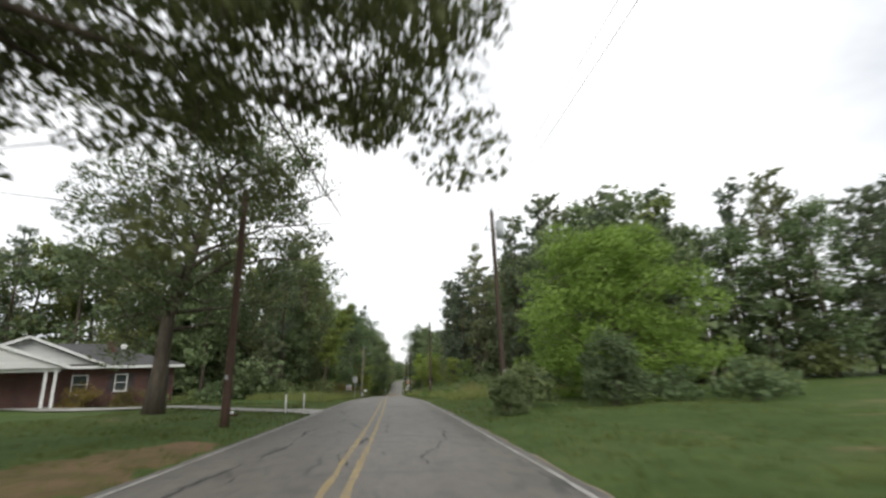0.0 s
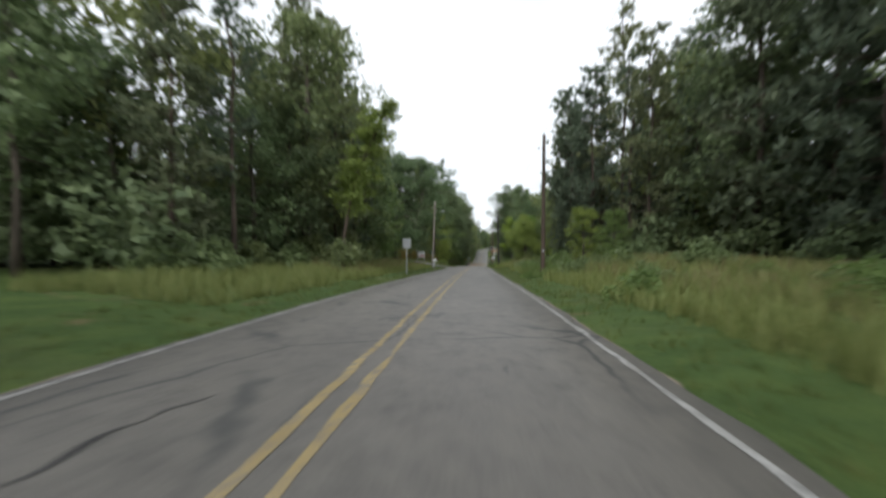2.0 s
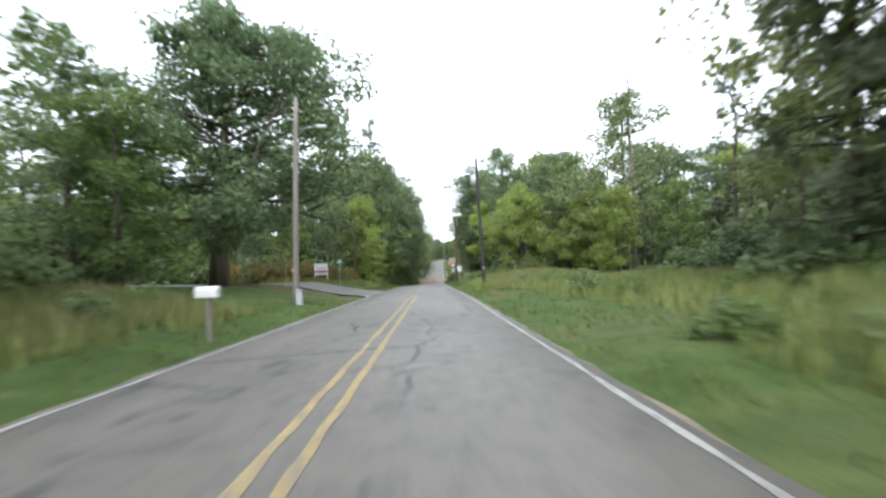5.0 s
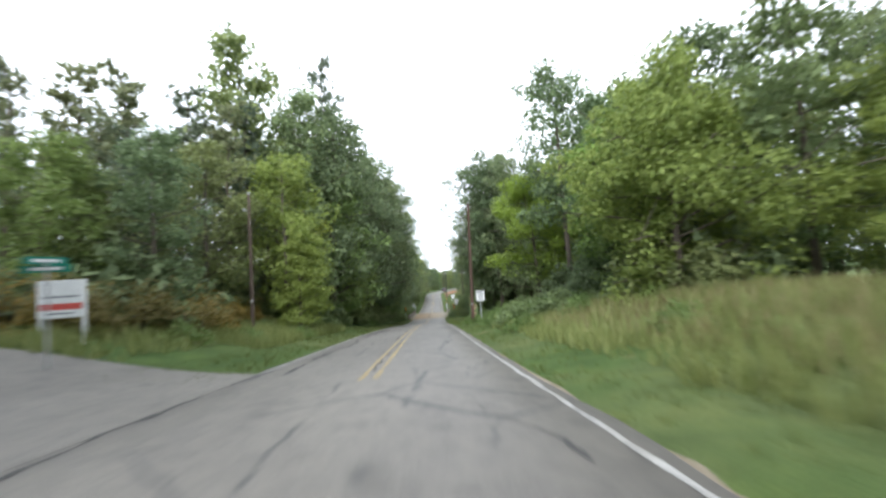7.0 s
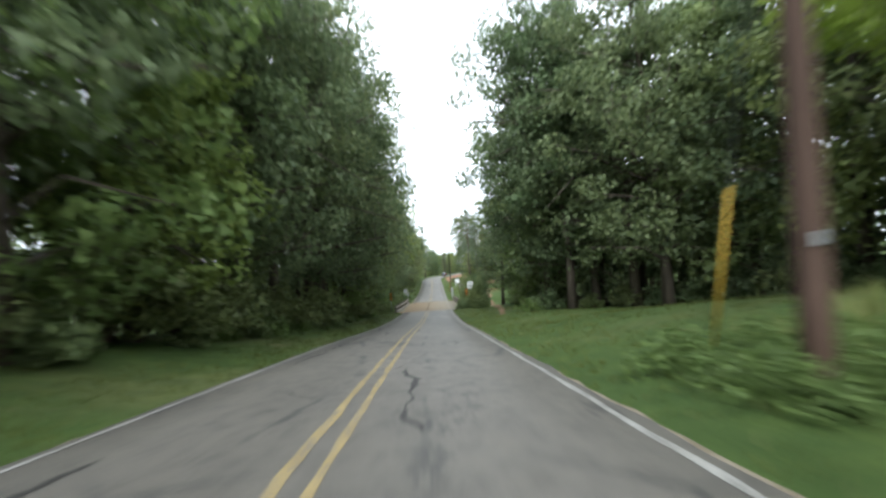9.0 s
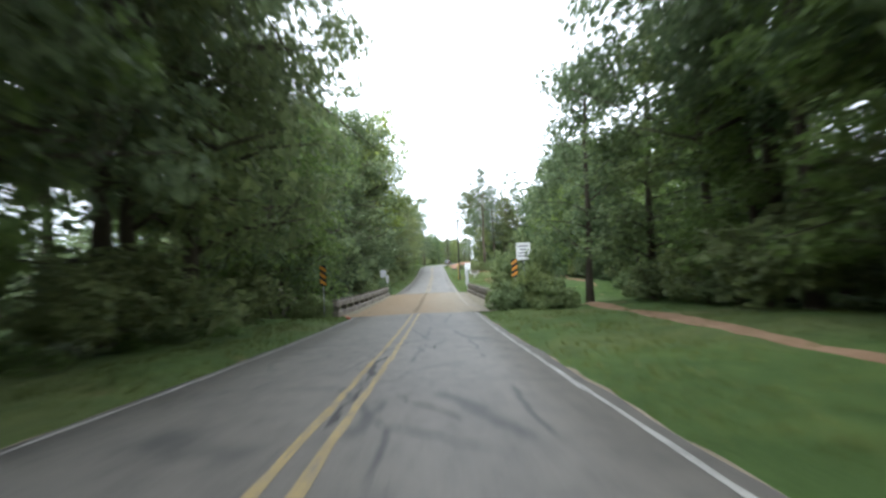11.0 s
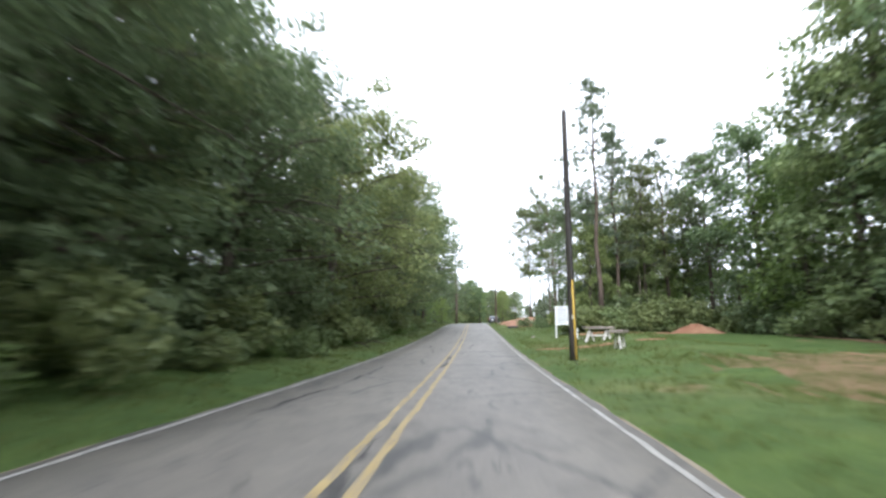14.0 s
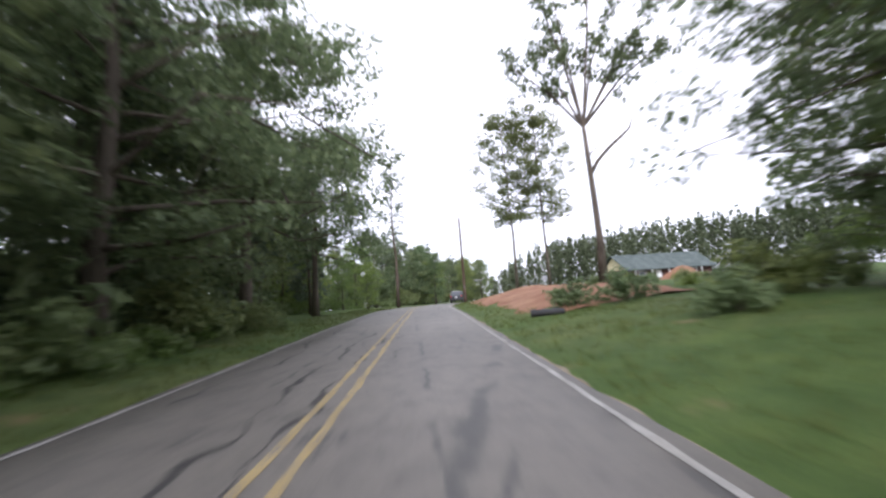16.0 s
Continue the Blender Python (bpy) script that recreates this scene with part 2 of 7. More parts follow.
M_LEAF_FRESH = leafy("leaf_fresh", (0.14, 0.2, 0.05), (0.29, 0.36, 0.1), 0.45)
M_LEAF_GREY = leafy("leaf_dull", (0.068, 0.094, 0.042), (0.155, 0.186, 0.085), 0.42)
M_NEEDLE = leafy("needles", (0.098, 0.132, 0.087), (0.206, 0.245, 0.155), 0.5)
# Shade put into the leaf colour: the overhanging crown looks dark against the sky.
M_LEAF_SHADED = leafy("leaf_shaded", (0.055, 0.075, 0.037), (0.125, 0.15, 0.07), 0.3)
M_FAR = leafy("far_needles", (0.05, 0.072, 0.046), (0.1, 0.13, 0.085), 0.35)
M_RUST = leafy("leaf_rusty", (0.14, 0.118, 0.036), (0.27, 0.215, 0.072), 0.45)
M_GRASS = leafy("grass_blades", (0.05, 0.08, 0.02), (0.125, 0.15, 0.048))
M_DRY = leafy("dry_grass", (0.15, 0.125, 0.05), (0.3, 0.25, 0.12))
M_STRAW = leafy("tall_grass", (0.115, 0.16, 0.048), (0.235, 0.26, 0.1))

# ---- the lie of the land ----
STEP = 20.0
ROAD_X = [0.0, 0.0, 0.0, -0.25, -0.54, -0.68, -0.82, -1.05, -1.11, -1.03, -0.71, -0.36, 0.05, 0.42, 0.8, 1.13, 1.3, 1.75, 4.6, 9.8, 16.0, 22.5, 29.0, 35.5, 42.0]
ROAD_Z = [0.79, 0.0, -0.84, -1.73, -2.9, -4.13, -5.33, -6.67, -8.01, -9.59, -11.29, -12.44, -13.0, -13.19, -13.14, -12.64, -11.99, -11.5, -11.36, -11.25, -11.15, -11.1, -11.05, -11.0, -10.95]
NK = len(ROAD_X)


def along(values, y):
    v = np.asarray(values)
    u = np.clip((np.asarray(y, float) + 20.0) / STEP, 0, NK - 1.0001)
    i = np.floor(u).astype(int)
    f = u - i
    p0, p1, p2, p3 = v[np.maximum(i - 1, 0)], v[i], v[i + 1], v[np.minimum(i + 2, NK - 1)]
    return p1 + 0.5 * f * (p2 - p0 + f * (2 * p0 - 5 * p1 + 4 * p2 - p3 + f * (3 * (p1 - p2) + p3 - p0)))


def road_x(y):
    return along(ROAD_X, y)


def road_z(y):
    return along(ROAD_Z, y)


def smooth(a, b, x):
    t = np.clip((np.asarray(x, float) - a) / (b - a), 0, 1)
    return t * t * (3 - 2 * t)


def ground_z(x, y):
    """Height of the land at x, y."""
    x, y = np.asarray(x, float), np.asarray(y, float)
    d = x - road_x(y)
    a = np.abs(d)
    bank_l = 0.25 + 0.75 * smooth(40, 70, y) * (1 - smooth(150, 195, y)) + 0.1 * smooth(118, 124, y) * (1 - smooth(150, 180, y))
    bank_r = 0.25 + 0.95 * smooth(30, 65, y) * (1 - smooth(145, 170, y)) + 0.25 * smooth(290, 315, y) + 0.3 * smooth(232, 262, y)
    bank = np.where(d < 0, bank_l, bank_r)
    h = bank * smooth(3.8, 11.0, a) + 0.9 * smooth(14, 45, a) * smooth(-30, 20, y) * (1 - smooth(215, 260, y))
    dip = smooth(76, 90, y) * (1 - smooth(108, 122, y)) * (d > 0)
    h = h * (1 - 0.6 * dip)
    creek = smooth(203, 210, y) * (1 - smooth(221, 228, y)) * smooth(4.0, 8.0, a)
    h = h - creek * np.where(d < 0, 2.6, 1.2)
    roll = 0.10 * np.sin(x * 0.31 + y * 0.17) * np.sin(y * 0.23 - x * 0.11) * smooth(4.0, 9.0, a)
    shoulder = -0.10 * (1 - smooth(3.2, 4.4, a)) - 0.04
    return road_z(y) + h + roll + shoulder


# ---- mesh helpers ----
def mesh_of(name, verts, faces, mats, index=None, shade=False):
    me = bpy.data.meshes.new(name)
    me.from_pydata([tuple(v) for v in verts], [], [tuple(f) for f in faces])
    for m in mats if isinstance(mats, (list, tuple)) else [mats]:
        me.materials.append(m)
    if index is not None:
        me.polygons.foreach_set("material_index", list(index))
    if shade:
        me.polygons.foreach_set("use_smooth", [True] * len(me.polygons))
    me.update()
    return me


def thing(name, label, category, at=(0, 0, 0), turn=0.0, group="", kind=""):
    e = new(name)
    e.empty_display_size = 0.3
    e.matrix_basis = pose(*at, 0, 0, turn)
    return tagged(e, label, category, group, kind)


def part(name, bm, mat, parent, label="", shade=False):
    """Links a bmesh, or (vertices, faces), as one mesh under a thing or part."""
    if isinstance(bm, tuple):
        me = mesh_of(name, bm[0], bm[1], mat, shade=shade)
    else:
        me = bpy.data.meshes.new(name)
        bm.to_mesh(me)
        bm.free()
        me.materials.append(mat)
        if shade:
            me.polygons.foreach_set("use_smooth", [True] * len(me.polygons))
    ob = new(name, me)
    ob.parent = parent
    return tagged(ob, label)


def structure(name, verts, faces, mat, label="", shade=False):
    return tagged(new(name, mesh_of(name, verts, faces, mat, shade=shade)), label, "", "", "structure")


def box(size, at=(0, 0, 0), turn=(0, 0, 0), bevel=0.0, bm=None):
    bm = bm or bmesh.new()
    r = bmesh.ops.create_cube(bm, size=1.0, matrix=pose(*at, *turn) @ Matrix.Diagonal((*size, 1)))
    if bevel:
        es = list({e for v in r["verts"] for e in v.link_edges})
        bmesh.ops.bevel(bm, geom=es, offset=bevel, segments=2, affect="EDGES", profile=0.5)
    return bm


def rod(r1, r2, p0, p1, sides=10, bm=None):
    bm = bm or bmesh.new()
    a, b = Vector(p0), Vector(p1)
    q = (b - a).to_track_quat("Z", "Y").to_matrix().to_4x4()
    bmesh.ops.create_cone(bm, cap_ends=True, segments=sides, radius1=r1, radius2=r2, depth=(b - a).length,
                          matrix=Matrix.Translation((a + b) / 2) @ q)
    return bm


def tube(points, radii, sides=6, cap=True):
    """Vertices and faces of a tapered tube along points."""
    P = [Vector(p) for p in points]
    V, F = [], []
    for i, p in enumerate(P):
        d = (P[min(i + 1, len(P) - 1)] - P[max(i - 1, 0)]).normalized()
        u = d.cross(Vector((0.31, 0.95, 0.05))).normalized()
        w = d.cross(u)
        for k in range(sides):
            a = 2 * math.pi * k / sides
            V.append(p + (u * math.cos(a) + w * math.sin(a)) * radii[i])
    for i in range(len(P) - 1):
        for k in range(sides):
            k2 = (k + 1) % sides
            F.append((i * sides + k, i * sides + k2, (i + 1) * sides + k2, (i + 1) * sides + k))
    if cap:
        F.append(tuple(range(sides))[::-1])
        F.append(tuple((len(P) - 1) * sides + k for k in range(sides)))
    return V, F


def joined(pieces):
    V, F = [], []
    for v, f in pieces:
        o = len(V)
        V += list(v)
        F += [tuple(i + o for i in q) for q in f]
    return V, F


def ribbon(y0, y1, off_a, off_b, lift, step=2.0, xf=road_x, wob=0.0, seed=0, crown=True):
    """A strip that follows the road between two offsets."""
    rng = np.random.default_rng(seed)
    ys = np.arange(y0, y1 + 0.01, step)
    n = len(ys)
    ja, jb = rng.normal(0, wob, n), rng.normal(0, wob, n)
    V, F = [], []
    for off, j in ((off_a, ja), (off_b, jb)):
        x = xf(ys) + off + j
        z = road_z(ys) - (0.02 * abs(off) if crown else 0) + lift
        V += list(zip(x, ys, z))
    for i in range(n - 1):
        F.append((i, n + i, n + i + 1, i + 1))
    return V, F


# ---- ground, road ----
def ground_sheet():
    offs = np.array([-900, -500, -250, -130, -80, -56, -42, -33, -27, -22, -18, -15, -12.5, -10.5, -9, -7.5, -6.2, -5.2, -4.4, -3.7, -3.2, -2.5,
                     2.5, 3.2, 3.7, 4.4, 5.2, 6.2, 7.5, 9, 10.5, 12.5, 15, 18, 22, 27, 33, 42, 56, 80, 130, 250, 500, 900])
    ys = np.concatenate([[-900, -400, -150, -60], np.arange(-30, 203, 3.0), np.arange(203, 229, 1.5), np.arange(230, 440, 3.0), [470, 600, 900, 1800]])
    rng = np.random.default_rng(3)
    V, F = [], []
    for y in ys:
        x = road_x(y) + offs
        z = ground_z(x, np.full_like(x, y)) + rng.normal(0, 0.03, len(x)) * (np.abs(offs) > 4.6)
        V += list(zip(x, np.full_like(x, y), z))
    m = len(offs)
    for j in range(len(ys) - 1):
        for i in range(m - 1):
            F.append((j * m + i, j * m + i + 1, (j + 1) * m + i + 1, (j + 1) * m + i))
    return structure("ground", V, F, M_TURF, "mown roadside grass with clay showing through in spots", True)


ground_sheet()


def road_surface(name, y0, y1, mat, label, half_l=3.12, half_r=3.1, lift=0.0):
    offs = [-half_l - 0.02, -half_l, -2.0, -0.8, 0.0, 0.8, 2.0, half_r, half_r + 0.02]
    ys = np.arange(y0, y1 + 0.01, 1.0)
    rng = np.random.default_rng(int(y0) + 500)
    V, F = [], []
    for y in ys:
        jl, jr = rng.normal(0, 0.05, 2)
        for k, o in enumerate(offs):
            oo = o - abs(jl) if k < 2 else (o + abs(jr) if k > 6 else o)
            z = float(road_z(y)) - 0.02 * abs(oo) + lift
            V.append((float(road_x(y)) + oo, y, z - (0.12 if k in (0, 8) else 0)))
    m = len(offs)
    for j in range(len(ys) - 1):
        for i in range(m - 1):
            F.append((j * m + i, j * m + i + 1, (j + 1) * m + i + 1, (j + 1) * m + i))
    return structure(name, V, F, mat, label, True)


BRIDGE0, BRIDGE1 = 204.6, 225.8
road_surface("road", -60, 203.0, M_ASPHALT, "worn grey two-lane asphalt road with sealed cracks")
road_surface("road_far", 226.0, 440, M_ASPHALT, "worn grey two-lane asphalt road with sealed cracks")


def road_line(name, spans, o1, o2, mat, label, wob=0.012):
    V, F = joined([ribbon(a, b, o1, o2, 0.006, 0.5, wob=wob, seed=int(a + 900 + o1 * 10)) for a, b in spans])
    return structure(name, V, F, mat, label)


road_line("edge_line_right", [(-60, 202.9), (226, 430)], 2.895, 2.98, M_WHITE_LINE, "chipped white edge line")
road_line("edge_line_left", [(-60, 105.6), (119.6, 202.9), (232, 430)], -3.03, -2.935, M_WHITE_LINE, "chipped white edge line")
road_line("centre_line_left", [(-60, 104.5), (117, 202.9), (227.5, 430)], -0.20, -0.10, M_YELLOW_LINE, "faded yellow centre line")
road_line("centre_line_right", [(-60, 104.5), (117, 202.9), (227.5, 430)], 0.09, 0.19, M_YELLOW_LINE, "faded yellow centre line")


M_TAR = mottled("tar", (0.03, 0.029, 0.027), (0.066, 0.063, 0.058), 3.0, 0.7, 0.3, fine=40, bump=0.3)


def tar_crack(y0, y1, off0, off1, width, seed):
    """A ragged sealed crack that wanders along the lane."""
    rng = np.random.default_rng(seed)
    ys = np.arange(y0, y1, 0.22)
    n = len(ys)
    drift = np.cumsum(rng.normal(0, 0.05, n))
    drift -= np.linspace(drift[0], drift[-1], n)
    c = np.linspace(off0, off1, n) + drift + rng.normal(0, 0.015, n)
    w = width * np.clip(0.55 + 0.45 * np.sin(np.arange(n) * 0.37 + seed) + rng.normal(0, 0.25, n), 0.12, 1.4)
    w[0] = w[-1] = 0.005
    V, F = [], []
    for side in (-0.5, 0.5):
        o = c + side * w
        V += list(zip(road_x(ys) + o, ys, road_z(ys) - 0.02 * np.abs(o) + 0.005))
    for i in range(n - 1):
        F.append((i, n + i, n + i + 1, i + 1))
    return V, F


def tar_cracks():
    rng = np.random.default_rng(17)
    runs = []
    # along the middle, between the yellow lines
    for y0, y1 in ((8, 12), (54, 57), (118, 123), (126, 141), (160, 168), (184, 189), (232, 243), (252, 257), (263, 272), (279, 290), (296, 305)):
        runs.append(tar_crack(y0, y1, -0.03, 0.01, 0.14, int(y0)))
    # in the wheel tracks and across the lanes
    for y0, y1, a, b, w in ((6, 16, -2.2, -1.6, 0.1), (8, 15, 1.2, 2.0, 0.07), (22, 27, -1.5, -2.4, 0.08), (48, 56, -2.3, -2.0, 0.1), (96, 103, -2.5, -2.1, 0.1), (106, 121, -3.05, -3.0, 0.14),
                            (119, 133, -2.2, -2.5, 0.14), (134, 147, -2.35, -2.2, 0.16), (139, 144, 1.8, 2.3, 0.09), (147, 152, 0.9, 0.5, 0.12), (154, 166, -2.4, -2.2, 0.12), (170, 181, -2.1, -2.4, 0.1),
                            (229, 241, -2.0, -2.6, 0.13), (236, 240, 2.0, 1.6, 0.1), (244, 253, -2.3, -1.9, 0.12), (259, 266, -1.0, -1.7, 0.08), (262, 266, 0.6, 0.9, 0.12), (268, 272, 1.4, 1.9, 0.1), (277, 292, -0.9, -0.5, 0.1), (283, 296, -2.4, -2.2, 0.09)):
        runs.append(tar_crack(y0, y1, a, b, w, int(y0 * 3 + 1)))
    for _ in range(46):
        y0 = rng.uniform(0, 320)
        if 200 < y0 < 228:
            continue
        a = rng.uniform(-2.6, 2.5)
        runs.append(tar_crack(y0, y0 + rng.uniform(1.2, 3.4), a, a + rng.uniform(-1.2, 1.2), rng.uniform(0.04, 0.09), int(y0 * 11)))
    V, F = joined(runs)
    structure("road_cracks", V, F, M_TAR, "black ragged sealed cracks in the asphalt")


tar_cracks()


# ---- plants ----
def leaves_at(C, N, size, rng, slim=0.55, simple=False):
    """Diamond leaves folded along the rib, at places C, facing N; simple ones are single blades."""
    n = len(C)
    R = rng.normal(size=(n, 3))
    U = np.cross(N, R)
    U /= np.linalg.norm(U, axis=1)[:, None] + 1e-9
    W = np.cross(N, U)
    s = (size * rng.uniform(0.65, 1.35, n))[:, None]
    fold = N * s * 0.16
    A, B = C - U * s * 0.5, C + U * s * 0.5
    if simple:
        V = np.stack([A - W * s * 0.5 * slim, A + W * s * 0.5 * slim, B], 1).reshape(-1, 3)
        return V, np.arange(3 * n).reshape(-1, 3)
    L, Q = C + W * s * 0.5 * slim + fold, C - W * s * 0.5 * slim + fold
    V = np.stack([A, L, B, Q], 1).reshape(-1, 3)
    F = np.arange(4 * n).reshape(-1, 4)
    return V, F


def unit(v):
    return v / (np.linalg.norm(v, axis=1)[:, None] + 1e-9)


def clump_leaves(centres, radii, per, size, rng, flat=0.6, slim=0.55, simple=False):
    C, N = [], []
    for c, r in zip(centres, radii):
        k = max(4, int(per * rng.uniform(0.7, 1.3)))
        d = unit(rng.normal(size=(k, 3)))
        q = d * (r * rng.uniform(0.35, 1.0, k) ** 0.6)[:, None] * np.array([1, 1, flat])
        C.append(c + q)
        N.append(unit(d * 0.6 + np.array([0, 0, 0.7]) + rng.normal(size=(k, 3)) * 0.55))
    return leaves_at(np.concatenate(C), np.concatenate(N), size, rng, slim, simple)


def broadleaf(seed, H, R, base, r0, limbs, per, size, clump=1.0, lean=(0, 0), spread=0.5, fill=0.6, sides=7, simple=False, reach=0.0, steps=(0.45, 0.75, 1.0), top=0.5, twig=0.3):
    """Trunk and crown of a broad-leaved tree: tapered trunk, limbs, leaf clumps round the limbs."""
    rng = np.random.default_rng(seed)
    pts, rad = [], []
    K = 7
    for i in range(K):
        t = i / (K - 1)
        w = 0.25 * t * R * 0.3
        pts.append((lean[0] * t * t + rng.normal(0, w * 0.5), lean[1] * t * t + rng.normal(0, w * 0.5), H * 0.9 * t))
        rad.append(r0 * (1 - t) ** 0.8 + 0.03 + (r0 * 0.35 if i == 0 else 0))
    wood = [tube(pts, rad, sides)]
    P = np.array(pts)
    cents, crad = [], []
    for k in range(limbs):
        t = base + (0.97 - base) * ((k + rng.uniform(0, 0.8)) / limbs)
        f = t * (K - 1)
        i = min(int(f), K - 2)
        o = P[i] + (P[i + 1] - P[i]) * (f - i)
        az = k * 2.4 + rng.uniform(-0.5, 0.5)
        az -= 1.5 * reach * math.sin(az)
        u = (t - base) / (1 - base)
        prof = (0.62 + 0.38 * math.sin(math.pi * min(1, u * 0.9 + 0.12))) * (1 - top * u ** 3)
        L = R * prof * rng.uniform(0.75, 1.1) * (1 + reach * math.cos(az))
        up = spread * (0.25 + 0.75 * u) + rng.uniform(-0.1, 0.15)
        dirv = np.array([math.cos(az), math.sin(az), up])
        a = o + dirv * L * 0.5 + rng.normal(0, 0.1 * L, 3)
        b = o + dirv * L * 0.97 + np.array([0, 0, -0.08 * L]) + rng.normal(0, 0.06 * L, 3)
        rr = max(0.035, r0 * 0.42 * (1 - 0.7 * t))
        wood.append(tube([o, a, b], [rr, rr * 0.6, 0.015], 4 if sides > 6 else 3, False))
        for s in steps:
            q = o + (b - o) * s + rng.normal(0, min(0.12 * L, 0.8), 3)
            cents.append(q)
            crad.append(clump * rng.uniform(0.75, 1.25))
        # side twigs
        for _ in range(2):
            s = rng.uniform(0.4, 0.9)
            st = o + (b - o) * s
            en = st + rng.normal(0, twig * L, 3) + np.array([0, 0, 0.1 * L])
            wood.append(tube([st, en], [rr * 0.4, 0.012], 3, False))
            if rng.uniform() < fill + 0.4:
                cents.append(en)
                crad.append(clump * rng.uniform(0.65, 1.1))
    cents.append(P[-1])
    crad.append(clump)
    # no tuft of leaf hangs on its own
    A = np.array(cents)
    near = (np.linalg.norm(A[:, None] - A[None], axis=2) < 2.1 * clump).sum(1)
    keep = [i for i in range(len(A)) if near[i] >= 4]
    cents, crad = [cents[i] for i in keep], [crad[i] for i in keep]
    crown = clump_leaves(np.array(cents), crad, per, size, rng, simple=simple, slim=0.75 if simple else 0.55)
    return joined(wood), crown


def pine(seed, H, R, base, r0, whorls, tufts, needles, length=0.42, sides=7, broad=0.054):
    rng = np.random.default_rng(seed)
    pts = [(rng.normal(0, 0.025) * i, rng.normal(0, 0.05) * i, H * i / 6) for i in range(7)]
    rad = [r0 * (1 - 0.85 * i / 6) + (0.05 if i == 0 else 0) for i in range(7)]
    wood = [tube(pts, rad, sides)]
    P = np.array(pts)
    T = []
    for k in range(whorls):
        t = base + (0.99 - base) * (k + rng.uniform(0, 0.6)) / whorls
        f = t * 6
        i = min(int(f), 5)
        o = P[i] + (P[i + 1] - P[i]) * (f - i)
        u = (t - base) / (1 - base)
        for _ in range(rng.integers(2, 5)):
            az = rng.uniform(0, 6.283)
            L = R * (1.0 - 0.75 * u) * (0.55 + 0.45 * min(1, u * 4)) * rng.uniform(0.6, 1.15)
            d = np.array([math.cos(az), math.sin(az), 0.1 + 0.5 * u])
            b = o + d * L
            wood.append(tube([o, o + d * L * 0.5 + np.array([0, 0, -0.04 * L]), b], [0.05 * (1 - 0.6 * t), 0.03, 0.012], 3, False))
            for _ in range(tufts):
                T.append(o + (b - o) * rng.uniform(0.4, 1.05) + rng.normal(0, 0.2 + 0.1 * L, 3) * np.array([1, 1, 0.6]))
    T = np.array(T)
    n = len(T) * needles
    C = np.repeat(T, needles, 0)
    D = unit(rng.normal(size=(n, 3)) + np.array([0, 0, 0.35]))
    W = unit(np.cross(D, rng.normal(size=(n, 3)))) * (broad * rng.uniform(0.7, 1.4, n))[:, None]
    E = C + D * (length * rng.uniform(0.6, 1.3, n))[:, None]
    V = np.stack([C - W, C + W, E], 1).reshape(-1, 3)
    return joined(wood), (V, np.arange(3 * n).reshape(-1, 3))


def shrub(seed, H, R, stems, clumps, per, size):
    rng = np.random.default_rng(seed)
    wood, cents, crad = [], [], []
    for k in range(stems):
        az = rng.uniform(0, 6.283)
        L = rng.uniform(0.5, 0.95)
        b = np.array([math.cos(az) * R * 0.6 * L, math.sin(az) * R * 0.6 * L, H * 0.85 * L])
        wood.append(tube([(b[0] * 0.1, b[1] * 0.1, -0.05), b * np.array([0.45, 0.45, 0.55]), b], [0.03, 0.02, 0.008], 4, False))
    for _ in range(clumps):
        d = unit(rng.normal(size=(1, 3)))[0]
        d[2] = abs(d[2])
        q = d * rng.uniform(0.35, 0.95) * np.array([R, R, H * 0.8])
        cents.append(q + np.array([0, 0, 0.12 * H]))
        crad.append(R * rng.uniform(0.22, 0.42))
    return joined(wood), clump_leaves(np.array(cents), crad, per, size, rng, 0.75, 0.75, True)


PROTO = {}
LOOSE = []


def scatter(kind, x, y, scale, turn):
    """Notes a shrub of the uncounted undergrowth; they are joined further down."""
    LOOSE.append((kind, x, y, scale, turn))


def plant(kind, x, y, scale=1.0, turn=0.0, tall=1.0, sink=0.08):
    """Plants one of a kind; the first one carries the meshes, the others share them."""
    name, wood_name, leaf_name, build, wood_mat, leaf_mat, label, category, group = KINDS[kind]
    m = Matrix.Translation((x, y, float(ground_z(x, y)) - sink)) @ pose(0, 0, 0, 0, 0, turn) @ Matrix.Diagonal((scale, scale, scale * tall, 1))
    if kind not in PROTO:
        e = thing(name, label, category, group=group)
        wood, leaf = build()
        part(wood_name, wood, wood_mat, e, shade=True)
        part(leaf_name, leaf, leaf_mat, e)
        PROTO[kind] = e
        e.matrix_basis = m
        return e
    c = copy_thing(PROTO[kind], pose(0, 0, 0))
    c.matrix_basis = m
    return c


